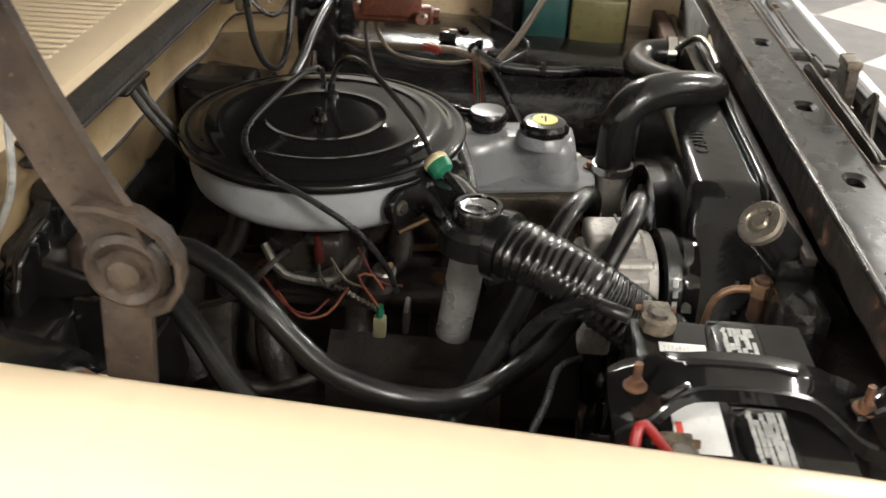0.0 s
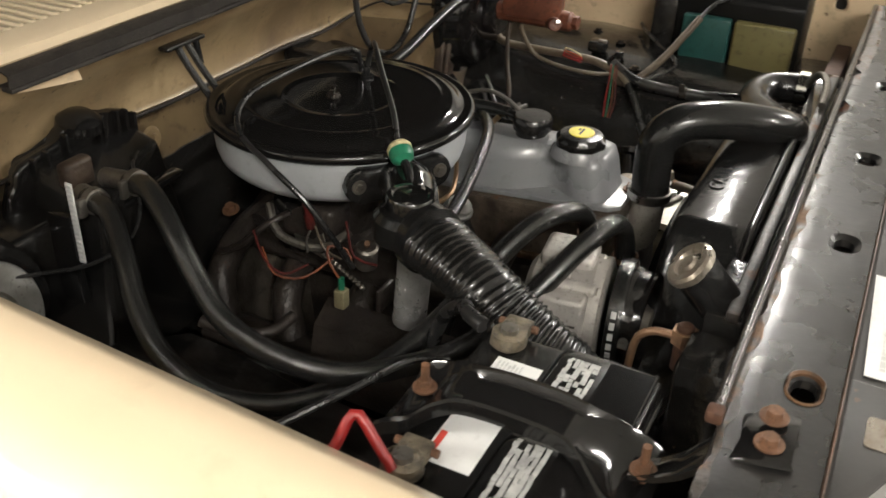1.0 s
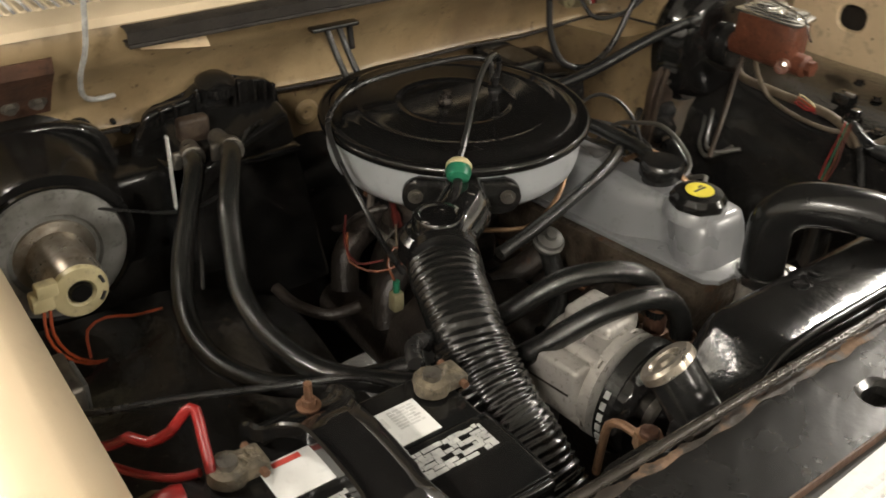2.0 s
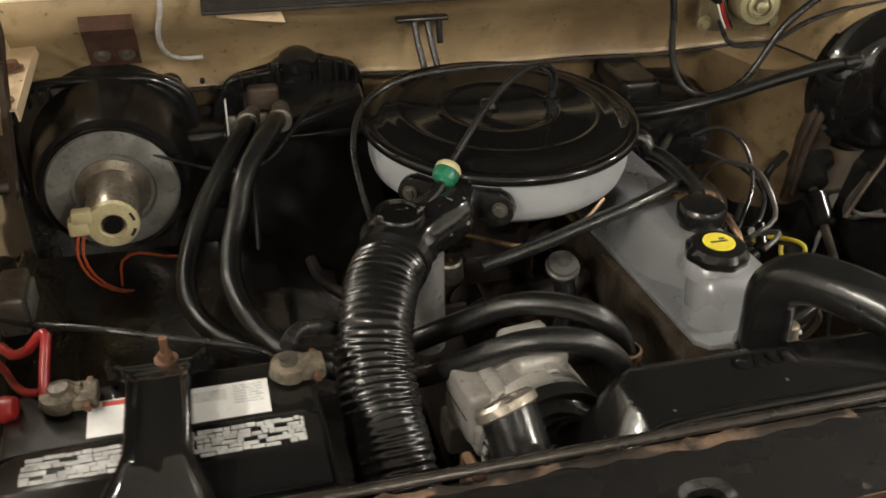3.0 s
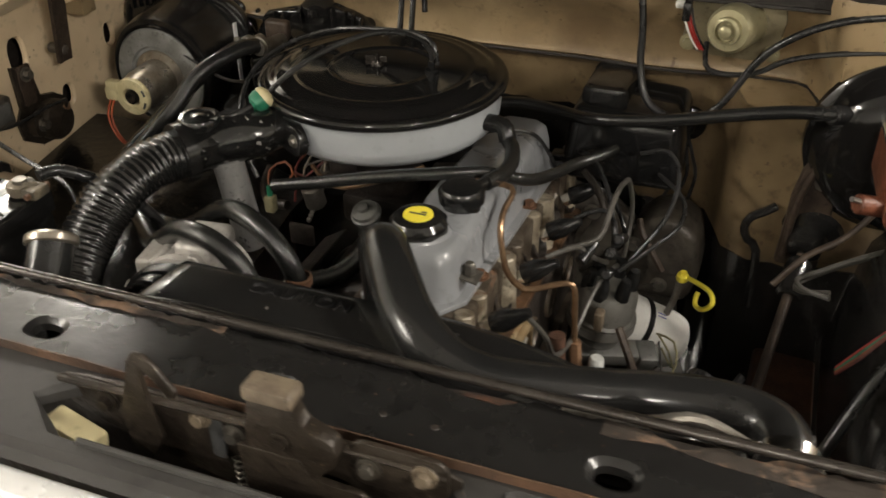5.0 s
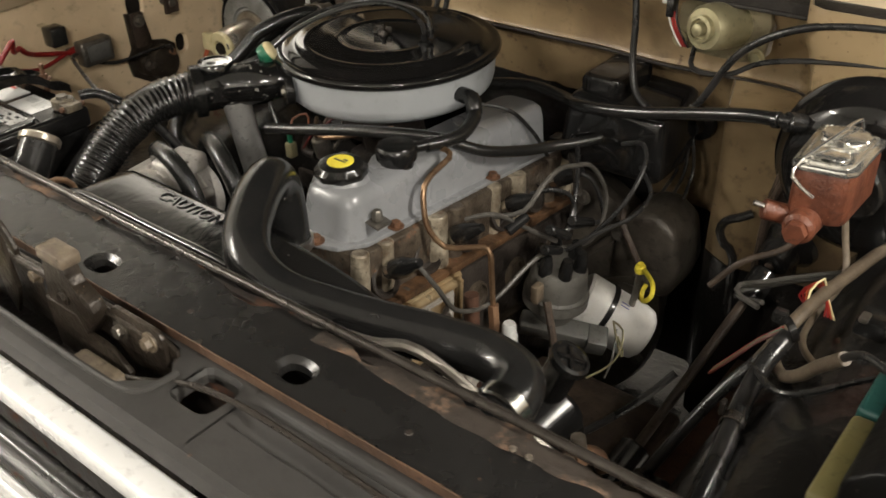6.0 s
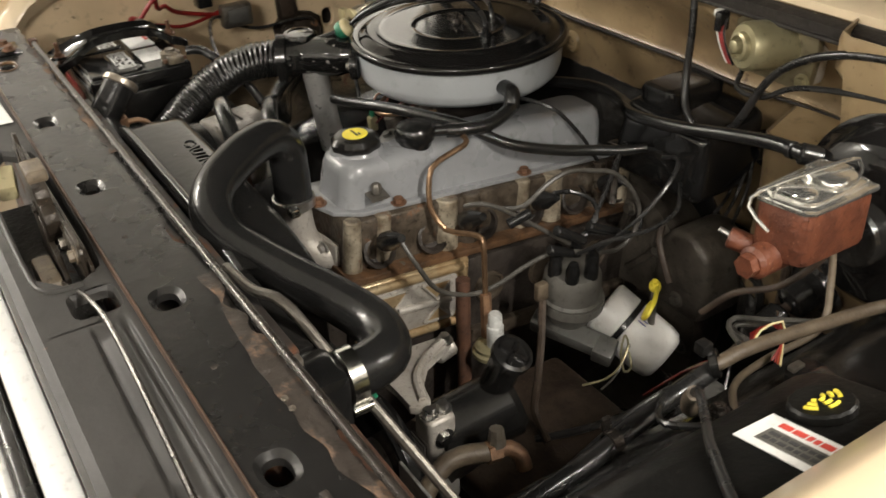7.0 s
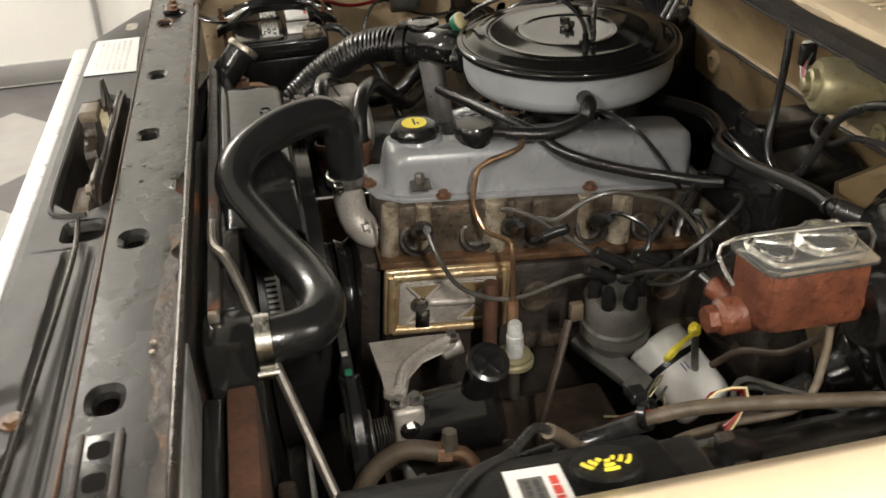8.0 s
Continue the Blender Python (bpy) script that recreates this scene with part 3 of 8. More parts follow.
# hood latch in the opening
lat = thing("hood_latch", (0.18, -0.715, 0.94), "grimy steel hood latch with bolts and cable", "latch")
PX = Matrix(((1, 0, 0, 0), (0, 0, 1, -0.712), (0, 1, 0, 0), (0, 0, 0, 1)))
part("latch_plate", prism(B(), [(0.02, 1.03), (0.05, 1.034), (0.36, 1.04), (0.385, 1.03), (0.385, 0.985), (0.30, 0.955), (0.20, 0.95), (0.12, 0.965), (0.05, 0.985), (0.02, 1.0)], 0, 0.004, 0.001, PX), "latch", lat)
part("top_bar", sweep(B(), [(0.02, -0.716, 1.030), (0.15, -0.716, 1.034), (0.30, -0.716, 1.037), (0.375, -0.715, 1.034)], 0.004, 8), "latch", lat)
part("hook", prism(B(), [(0.085, 1.02), (0.098, 1.05), (0.103, 1.076), (0.110, 1.086), (0.120, 1.086), (0.130, 1.078), (0.146, 1.056), (0.144, 1.048), (0.138, 1.047), (0.126, 1.066), (0.117, 1.073), (0.113, 1.066), (0.116, 1.04), (0.124, 1.0), (0.105, 0.96), (0.09, 0.98)], -0.012, -0.007, 0.0012, PX), "latch", lat, "brown steel safety hook")
lv = part("latch_lever", prism(B(), [(0.214, 0.985), (0.214, 1.04), (0.219, 1.084), (0.256, 1.090), (0.259, 1.070), (0.264, 1.062), (0.278, 1.060), (0.289, 1.054), (0.293, 1.044), (0.288, 1.03), (0.262, 1.0)], -0.021, -0.005, 0.0022, PX), "latch", lat, "grimy cast latch lever")
part("lever_cap", prism(B(), rrect(0.216, 1.079, 0.259, 1.093, 0.004, 3), -0.023, 0.0, 0.003, PX), "tan_block", lv, "pale worn lever top")
part("pivot_rivet", bolt(B(), (0.245, -0.733, 1.045), (0, -1, 0), 0.006, 0.003), "latch", lv)
part("pivot_lever", prism(B(), [(0.205, 1.03), (0.26, 1.03), (0.27, 1.012), (0.31, 1.012), (0.335, 0.995), (0.33, 0.975), (0.295, 0.965), (0.21, 0.975)], -0.022, -0.016, 0.0015, PX), "latch", lat)
part("return_spring", sweep(B(), [(0.196 + 0.0045 * math.cos(k * 1.05), -0.722 + 0.0045 * math.sin(k * 1.05), 0.955 + 0.0011 * k) for k in range(42)], 0.0009, 6), "steel_dull", lat)
part("catch", prism(B(), rrect(0.262, 0.96, 0.335, 0.997, 0.01), -0.046, -0.024, 0.004, PX), "tan_block", lat, "tan cast catch")
part("pale_block", box(B(), (0.008, -0.012, -0.011), (0.062, 0.012, 0.011), 0.004, pose(0.014, -0.737, 1.002, 0, 10, -8)), "cream_plastic", lat, "pale worn block")
part("clip_plate", prism(B(), rrect(0.296, 1.006, 0.376, 1.050, 0.012), -0.006, -0.001, 0.001, PX), "latch", lat)
for x, z, mn in ((0.159, 1.027, "tan_block"), (0.190, 1.018, "steel_dull"), (0.312, 1.027, "steel_dull"), (0.358, 1.034, "tan_block"), (0.065, 1.015, "latch")):
    part("washer", lathe(B(), (x, -0.7135 if x < 0.29 else -0.718, z), (0, -1, 0), [(0, 0), (0.0105, 0), (0.0105, 0.0012), (0, 0.0014)], 18), "steel_dull", lat)
    part("bolt", bolt(B(), (x, -0.7145 if x < 0.29 else -0.719, z), (0, -1, 0), 0.0068, 0.006), mn, lat)
part("slot_gap", prism(B(), rrect(0.165, 0.985, 0.178, 1.03, 0.004), -0.0025, -0.0005, 0, PX), "ink", lat)
part("release_cable", sweep(B(), [(0.30, -0.738, 0.982), (0.36, -0.735, 1.0), (0.41, -0.733, 1.022), (0.45, -0.728, 1.03), (0.52, -0.724, 1.031), (0.7, -0.730, 1.030), (0.97, -0.742, 1.028)], 0.003, 8), "rod_steel", lat)

# hood prop rod lying on the rear edge of the support
rod = thing("hood_prop_rod", (0.2, -0.606, SUP_Z), "dull steel hood prop rod lying on the radiator support", "prop rod")
part("rod", sweep(B(), [(-0.385, -0.606, 1.037), (0.0, -0.606, 1.0372), (0.4, -0.6065, 1.0372), (0.79, -0.607, 1.037), (0.90, -0.607, 1.036), (0.93, -0.607, 1.03), (0.942, -0.606, 1.0), (0.944, -0.606, 0.95)], 0.0047, 10), "rod_steel", rod)
part("pivot_clip", box(B(), (-0.397, -0.613, 1.031), (-0.382, -0.599, 1.043), 0.003), "rust", rod)
lr = thing("brace_rod", (0.6, -0.53, 0.9), "thin dull steel brace rod crossing the radiator hose", "rod")
part("rod", sweep(B(), [(0.43, -0.583, 1.004), (0.50, -0.580, 1.012), (0.545, -0.563, 1.012), (0.618, -0.537, 0.956), (0.693, -0.509, 0.896), (0.768, -0.482, 0.836), (0.90, -0.434, 0.73)], 0.0058, 9), "steel_dull", lr)

# passenger fender (near camera at the start) and driver fender
def fender(sign, x_in, z_in, label, y0=-0.95, y1=1.1):
    f = thing("front_fender", (x_in + sign * 0.2, 0, 0.5), label, "fender", "front fenders")
    prof = [(-0.037, -0.030), (-0.036, -0.025), (-0.012, -0.004), (-0.005, 0.0), (0.025, 0.0), (0.07, -0.013), (0.13, -0.042), (0.19, -0.085), (0.245, -0.15), (0.275, -0.24), (0.29, -0.40), (0.29, -0.62)]
    rows = []
    for y in np.linspace(y0, y1, 40):
        k = min(1.0, max(0.0, (0.16 - y) / 0.12)) if sign < 0 else 1.0
        fall = 0.062 * (min(y, 0.1) + 0.232) if sign < 0 else 0.0
        dx, dz = (0.035 * (1 - k), -0.022 * (1 - k)) if sign < 0 else (0, 0)
        nose = max(0.0, -0.50 - y) ** 2 * 5.0 if sign < 0 else max(0.0, -0.72 - y) ** 2 * 1.5
        rows.append([(x_in + sign * (p[0] * k if p[0] < 0 else p[0]) + dx, y, z_in + p[1] + dz + fall - nose) for p in prof])
    part("fender_skin", sheet(B(), rows, 0.0015), "cream", f, smooth=60)
    part("inner_flange", sheet(B(), [[Vector(r[0]) for r in rows], [Vector(r[0]) + Vector((sign * 0.03, 0, -0.03)) for r in rows]], 0.0012), "cream", f)
    return f


fender(-1, -0.640, 1.114, "glossy cream front fender beside the open engine bay", -0.76)
fender(1, 1.071, 1.126, "glossy cream front fender beside the black apron")

# passenger inner fender
inn = thing("inner_fender", (-0.63, 0, 0.5), "dusty cream inner fender panel with punched holes", "inner fender", "inner fenders")
MY = Matrix(((0, 0, 1, -0.65), (1, 0, 0, 0), (0, 1, 0, 0), (0, 0, 0, 1)))
bm = plate_holes(B(), -0.62, 0.29, 0.60, 1.075, 0.0, [(-0.03, 0.985, 0.018, 0.03), (0.064, 0.877, 0.013, 0.019), (0.2, 0.946, 0.012, 0.02)], 0.0, 0.003, 0.008, MY)
part("side_wall", bm, "cream_inner", inn, smooth=18, recalc=False)
part("side_backing", box(B(), (-0.70, -0.62, 0.6), (-0.69, 0.29, 1.06)), "iron_dark", inn)
for y in (0.05, 0.155):
    part("bolt", bolt(B(), (-0.592, y, 1.083), (0, 0, 1), 0.009, 0.008), "bolt_rust", inn, "rusty bolt with washer")
FL = sheet(B(), [[(-0.66, y, 1.078) for y in (0.025, 0.1, 0.29)], [(-0.574, y, 1.081) for y in (0.025, 0.1, 0.29)], [(-0.572, y, 1.066) for y in (0.025, 0.1, 0.29)]], 0.002)
part("top_flange", FL, "cream_inner", inn)
part("bracket", box(B(), (-0.648, 0.09, 1.02), (-0.60, 0.125, 1.064), 0.003), "cream_bay", inn)
# lower black aprons on both sides
bm = sheet(B(), [[(x, y, 0.80 + 0.03 * math.sin(4 * y) - 0.5 * max(0, x + 0.36) + 0.01 * noise.noise(Vector((x * 9, y * 9, 1)))) for x in np.linspace(-0.648, -0.2, 14)] for y in np.linspace(-0.62, 0.12, 20)], 0.003)
part("apron", bm, "black_oily", inn, "oily black apron under the battery")
rows = []
for y in np.linspace(-0.62, 0.15, 26):
    rows.append([(x, y, z + 0.008 * noise.noise(Vector((x * 8, y * 8, 5)))) for x, z in ((0.70, 0.60), (0.715, 0.72), (0.73, 0.80), (0.755, 0.838), (0.80, 0.868), (0.85, 0.885), (0.90, 0.892), (0.96, 0.893), (1.02, 0.885), (1.035, 0.88))])
APRON = sheet(B(), rows, 0.003)
inn2 = thing("inner_fender", (1.03, 0, 0.8), "dusty cream inner fender panel with punched holes", "inner fender", "inner fenders")
MY2 = Matrix(((0, 0, -1, 1.035), (1, 0, 0, 0), (0, 1, 0, 0), (0, 0, 0, 1)))
part("side_wall", plate_holes(B(), -0.62, 0.17, 0.80, 1.075, 0.0, [(-0.54, 1.0, 0.012, 0.012), (-0.12, 0.99, 0.02, 0.03), (0.03, 0.97, 0.03, 0.025)], 0.0, 0.003, 0.008, MY2), "cream_inner", inn2, smooth=18, recalc=False)
part("side_backing", box(B(), (1.065, -0.62, 0.8), (1.07, 0.17, 1.06)), "iron_dark", inn2)

part("apron", APRON, "black_oily", inn2, "oily black apron beside the engine", smooth=70)

# firewall: lower wall, seam, forward-leaning upper panel
fw = thing("firewall", (0.15, 0.3, 0.5), "dusty cream painted firewall with seam and dents", "firewall")


def fw_y(x, z):
    """Depth of the firewall."""
    k = min(1.0, max(0.0, (x - 0.47) / 0.06))
    k = k * k * (3 - 2 * k)
    base = 0.30 * (1 - k) + 0.165 * k
    base += 0.010 * noise.noise(Vector((x * 6, z * 6, 2)))
    return base


xs = np.linspace(-0.70, 1.05, 90)
# lower wall: its darker paint also carries the shade below the lip
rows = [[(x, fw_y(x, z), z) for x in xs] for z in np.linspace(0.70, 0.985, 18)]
part("lower_panel", sheet(B(), rows, 0.003), "cream_grimy_shaded", fw, "grimy cream lower firewall with shade in its darker paint", smooth=60)
# black sheet just ahead of the wall, lower towards the driver side
part("toe_board", sheet(B(), [[(x, fw_y(x, 0.40 + k * 0.3) - 0.006, 0.40 + k * (0.495 - 0.16 * min(1.0, max(0.0, (x - 0.24) / 0.12)) + 0.012 * noise.noise(Vector((x * 9, 3, 0))) + 0.006 * noise.noise(Vector((x * 31, 5, 0))))) for x in xs] for k in np.linspace(0, 1, 24)], 0.003), "black_oily", fw, "black toe board with an uneven top edge", smooth=60)
rows = []
for yy, z in ((0.0, 0.986), (-0.026, 0.987), (-0.03, 0.992), (-0.026, 0.998), (-0.030, 1.04), (-0.062, 1.085), (-0.088, 1.112), (-0.09, 1.15), (-0.085, 1.158)):
    rows.append([(x, max(0.165 + 0.25 * yy, fw_y(x - 0.12, 1.0) + yy), z) for x in xs])
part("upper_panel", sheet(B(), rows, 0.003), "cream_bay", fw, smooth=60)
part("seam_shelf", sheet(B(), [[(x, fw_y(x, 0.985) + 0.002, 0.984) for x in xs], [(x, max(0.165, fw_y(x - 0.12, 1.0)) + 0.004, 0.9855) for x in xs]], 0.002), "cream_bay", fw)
# thin dark tube under the lip draws the seam's shadow line
part("seam_shade_line", sweep(B(), [(x, max(0.165 - 0.004, fw_y(x - 0.12, 1.0) - 0.027), 0.9855) for x in np.linspace(-0.69, 1.04, 60)], 0.0030, 6), "foam", fw, "dark line standing for the shade along the seam")
UP = [(0.998, -0.026), (1.04, -0.030), (1.085, -0.062), (1.112, -0.088), (1.15, -0.09)]


def up_y(z):
    return 0.30 + float(np.interp(z, [a for a, b in UP], [b for a, b in UP]))


part("rusty_plate", sheet(B(), [[(x, up_y(z) - 0.012, z) for x in (-0.508, -0.475, -0.44)] for z in (1.042, 1.06, 1.085, 1.112, 1.13)], 0.003), "rust", fw, "rusty steel reinforcement plate")
for x in (-0.49, -0.457):
    part("bolt", bolt(B(), (x, up_y(1.062) - 0.015, 1.062), (0, -1, -0.5), 0.0075), "steel_dull", fw)
for x, z, r in ((-0.405, 0.999, 0.0165), (-0.345, 0.985, 0.007), (-0.36, 1.0, 0.004)):
    part("plug", lathe(B(), (x, 0.274, z), (0, -1, 0), [(r, 0), (r, 0.006), (r * 0.8, 0.009), (0, 0.01)], 20), "rubber", fw, "black rubber plug")
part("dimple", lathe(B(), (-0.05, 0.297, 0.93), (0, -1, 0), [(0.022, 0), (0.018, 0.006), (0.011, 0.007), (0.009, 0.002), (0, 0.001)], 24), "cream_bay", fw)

# cowl with louvre slats and weatherstrip
cow = thing("cowl_panel", (0.15, 0.35, 1.1), "cream cowl panel with louvred air intake", "cowl")
bm = sheet(B(), [[(x, 0.207, 1.152) for x in (-0.75, 0.15, 1.1)], [(x, 0.208, 1.163) for x in (-0.75, 0.15, 1.1)], [(x, 0.216, 1.168) for x in (-0.75, 0.15, 1.1)], [(x, 0.243, 1.173) for x in (-0.75, 0.15, 1.1)]], 0.002)
part("front_lip", bm, "cream", cow)
part("rear_lip", box(B(), (-0.75, 0.47, 1.18), (1.1, 0.60, 1.195), 0.004), "cream", cow)
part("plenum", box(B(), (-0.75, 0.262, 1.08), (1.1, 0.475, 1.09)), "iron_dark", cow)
x = -0.70
while x < 1.08:
    part("slat", box(B(), (x, 0.241, 1.166), (x + 0.0105, 0.472, 1.175), 0.0025, None, 1), "cream", cow)
    x += 0.0175
ws = thing("weatherstrip", (0.3, 0.2, 1.13), "dark perished rubber weatherstrip along the cowl", "weatherstrip")
xs = np.linspace(-0.35, 1.05, 80)
part("seal", sheet(B(), [[(x, 0.206, 1.130 + 0.0012 * noise.noise(Vector((x * 20, 1, 0)))) for x in xs], [(x, 0.188 + 0.002 * noise.noise(Vector((x * 14, 0, 0))), 1.131 + 0.002 * noise.noise(Vector((x * 20, 0, 0)))) for x in xs], [(x, 0.186 + 0.002 * noise.noise(Vector((x * 14, 0, 0))), 1.146) for x in xs], [(x, 0.196, 1.150) for x in xs], [(x, 0.207, 1.150) for x in xs]], 0.002), "foam", ws, smooth=30)
part("seal_backing", prism(B(), [(-0.335, 1.126), (-0.245, 1.126), (-0.238, 1.104), (-0.27, 1.108), (-0.33, 1.117)], 0, 0.0015, 0, Matrix(((1, 0, 0, 0), (0, 0, -1, 0.203), (0, 1, 0, 0), (0, 0, 0, 1)))), "cream_inner", ws, "bent cream backing tab")
part("seal_lip", box(B(), (-0.35, 0.185, 1.125), (1.05, 0.203, 1.131), 0.002), "foam", ws)

# open hood above the bay
hood = thing("hood", (0.2, 0.36, 1.25), "open cream hood raised above the engine bay", "hood")


def hood_rows(x0, x1, lift, s0, s1):
    return [[(x, 0.36 - s * 0.98 + 0.64 * lift, 1.258 + s * 0.813 + 0.77 * lift + 0.03 * math.sin(math.pi * (x + 0.66) / 1.74)) for x in np.linspace(x0, x1, 14)] for s in np.linspace(s0, s1, 12)]


part("hood_skin", sheet(B(), hood_rows(-0.66, 1.08, 0.045, -0.10, 1.0), 0.012), "cream", hood)
# underside frame takes the cream that has bay shade in its colour
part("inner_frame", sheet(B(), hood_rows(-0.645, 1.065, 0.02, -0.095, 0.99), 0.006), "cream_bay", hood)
part("liner", sheet(B(), hood_rows(-0.62, 1.04, 0.0, -0.085, 0.97), 0.012), "liner", hood, "dark fibre hood liner")

# passenger hood hinge
KY, KZ = 0.013, 1.174
part("hinge_lower_arm", sheet(B(), [[(-0.602 + 0.026 * k, 0.004 - 0.005 * k, 0.965 + 0.205 * k), (-0.602 + 0.026 * k, 0.009 - 0.005 * k, 0.965 + 0.205 * k), (-0.604 + 0.026 * k, 0.021 - 0.003 * k, 0.965 + 0.205 * k), (-0.602 + 0.026 * k, 0.036 - 0.002 * k, 0.965 + 0.205 * k)] for k in (0, 0.25, 0.5, 0.75, 1)], 0.007), "hinge", hood, "grimy brown steel hinge arm")
kn = part("hinge_knuckle", lathe(B(), (-0.570, KY, KZ), (-1, 0, 0), [(0, 0), (0.026, 0), (0.029, 0.004), (0.029, 0.009), (0.024, 0.012), (0.019, 0.010), (0.017, 0.008), (0, 0.008)], 32), "hinge", hood, "round brown hinge knuckle")
part("curled_flange", sheet(B(), [[(-0.571, KY - 0.004 + r * math.cos(radians(g)), KZ + 0.008 + r * math.sin(radians(g))), (-0.592, KY - 0.004 + (r + 0.003) * math.cos(radians(g)), KZ + 0.008 + (r + 0.003) * math.sin(radians(g)))] for g, r in ((60, 0.052), (80, 0.046), (105, 0.041), (135, 0.038), (165, 0.037), (195, 0.037), (225, 0.036), (250, 0.034))], 0.004), "hinge", kn, "curled steel flange")
part("rivet", lathe(B(), (-0.578, KY, KZ), (-1, 0, 0), [(0.012, 0), (0.011, 0.006), (0.007, 0.008), (0, 0.008)], 16), "hinge", kn)
part("hinge_upper_arm", sheet(B(), [[(-0.581, y - 0.017, z + 0.010), (-0.576, y - 0.006, z + 0.004), (-0.576, y + 0.008, z - 0.004), (-0.581, y + 0.017, z - 0.010)] for y, z in ((0.010, 1.160), (0.014, 1.19), (0.022, 1.213), (0.042, 1.255), (0.060, 1.298), (0.076, 1.34), (0.092, 1.39), (0.104, 1.44))], 0.006), "hinge", hood, "grimy brown steel hinge arm")
part("hinge_bolt", cyl(B(), (-0.625, 0.02, 0.985), (-0.592, 0.02, 0.985), 0.009, n=12, bev=0.002), "steel_dull", hood)

# ================================================================ air cleaner
AC = Vector((0.012, -0.004, 0.0))
ac = thing("air_cleaner", (AC.x, AC.y, 0.95), "round black-lidded air cleaner with light grey housing band", "air cleaner")
part("base_pan", lathe(B(), (AC.x, AC.y, 0), (0, 0, 1), [(0, 0.955), (0.12, 0.955), (0.158, 0.962), (0.168, 0.972), (0.172, 0.985), (0.175, 1.027), (0.17, 1.029), (0, 1.029)], 72), "band_grey", ac, "light grey painted housing band")
part("lid", lathe(B(), (AC.x, AC.y, 0), (0, 0, 1), [(0.168, 1.022), (0.1795, 1.022), (0.183, 1.026), (0.1835, 1.031), (0.181, 1.0355), (0.177, 1.0365), (0.173, 1.0355), (0.169, 1.0352), (0.166, 1.0355), (0.160, 1.0395), (0.155, 1.0425), (0.151, 1.0434), (0.148, 1.0436), (0.140, 1.0437),
     (0.137, 1.0445), (0.134, 1.0449), (0.131, 1.0449), (0.128, 1.0443), (0.125, 1.0441), (0.120, 1.0441), (0.087, 1.0441), (0.084, 1.0444), (0.081, 1.0451), (0.078, 1.0450), (0.074, 1.0438), (0.071, 1.0434), (0.066, 1.0433), (0.02, 1.0433), (0, 1.0433)], 96), "black_gloss", ac, "glossy black lid with pressed rings", smooth=60)
nut = part("wing_nut", cyl(B(), (0, 0, 1.040), (0, 0, 1.050), 0.011, 0.008, 16), "rod_steel", ac, "steel wing nut")
part("stud", cyl(B(), (0, 0, 1.046), (0, 0, 1.060), 0.0035, n=10), "rod_steel", nut)
for s in (-1, 1):
    part("wing", box(B(), (s * 0.004, -0.002, 1.046), (s * 0.015, 0.002, 1.056), 0.0015, pose(0, 0, 0, 0, 0, 25)), "rod_steel", nut)
# snorkel plate and pipe
od = Vector((-0.56, -0.83, 0)).normalized()
sd = Vector((-od.y, od.x, 0))
pm = Matrix((( -sd.x, 0, od.x, 0), (-sd.y, 0, od.y, 0), (0, 1, 0, 0), (0, 0, 0, 1)))
c0 = AC + od * 0.166 + Vector((0, 0, 0.997))
part("inlet_plate", prism(B(), rrect(-0.072, -0.024, 0.072, 0.021, 0.02, 6), 0, 0.014, 0.003, Matrix.Translation(c0) @ pm), "black_plastic", ac, "black plastic inlet flange")
for s in (-0.056, 0.056):
    part("screw", bolt(B(), c0 + sd * s + od * 0.014, od, 0.006, 0.004), "steel_dull", ac)
fit = Vector((0.198, -0.034, 0.994))
part("breather_elbow", sweep(B(), [fit + Vector((-0.03, 0, 0)), fit, fit + Vector((0.012, -0.004, -0.004)), fit + Vector((0.018, -0.01, -0.02))], 0.0125, 12), "rubber", ac, "black rubber breather elbow")
part("lid_fitting", lathe(B(), (0.086, 0.0, 1.04), (0, 0, 1), [(0, 0), (0.010, 0), (0.010, 0.008), (0.005, 0.01), (0.005, 0.02), (0, 0.02)], 14), "rubber", ac)

# intake duct: moulded arm with round cap, corrugated hose
du = thing("intake_duct", (-0.16, -0.2, 0.95), "black plastic intake arm with corrugated hose", "air duct")
part("duct_arm", sweep(B(), [c0 + od * 0.01, c0 + od * 0.04 + Vector((0, 0, -0.002)), Vector((-0.150, -0.205, 0.988)), Vector((-0.182, -0.245, 0.984))], lambda s: 0.034 if s > 0.03 else 0.030, 24), "arm_black", du, "scuffed black moulded intake arm")
part("round_cap", lathe(B(), (-0.169, -0.212, 0), (0, 0, 1), [(0, 1.002), (0.034, 1.002), (0.034, 1.008), (0.029, 1.010), (0.029, 1.024), (0.027, 1.0275), (0.022, 1.028), (0.020, 1.0262), (0.006, 1.0262), (0, 1.0275)], 32), "arm_black", du, "round black vacuum motor cap")
part("saddle", lathe(B(), (-0.169, -0.212, 0), (0, 0, 1), [(0.044, 0.975), (0.043, 1.000), (0.036, 1.008), (0.0, 1.008)], 32), "black_plastic", du)
FLEX = [(-0.180, -0.240, 0.984), (-0.198, -0.272, 0.984), (-0.216, -0.318, 0.974), (-0.228, -0.362, 0.950), (-0.230, -0.405, 0.922), (-0.227, -0.445, 0.893), (-0.223, -0.485, 0.858), (-0.217, -0.53, 0.815)]
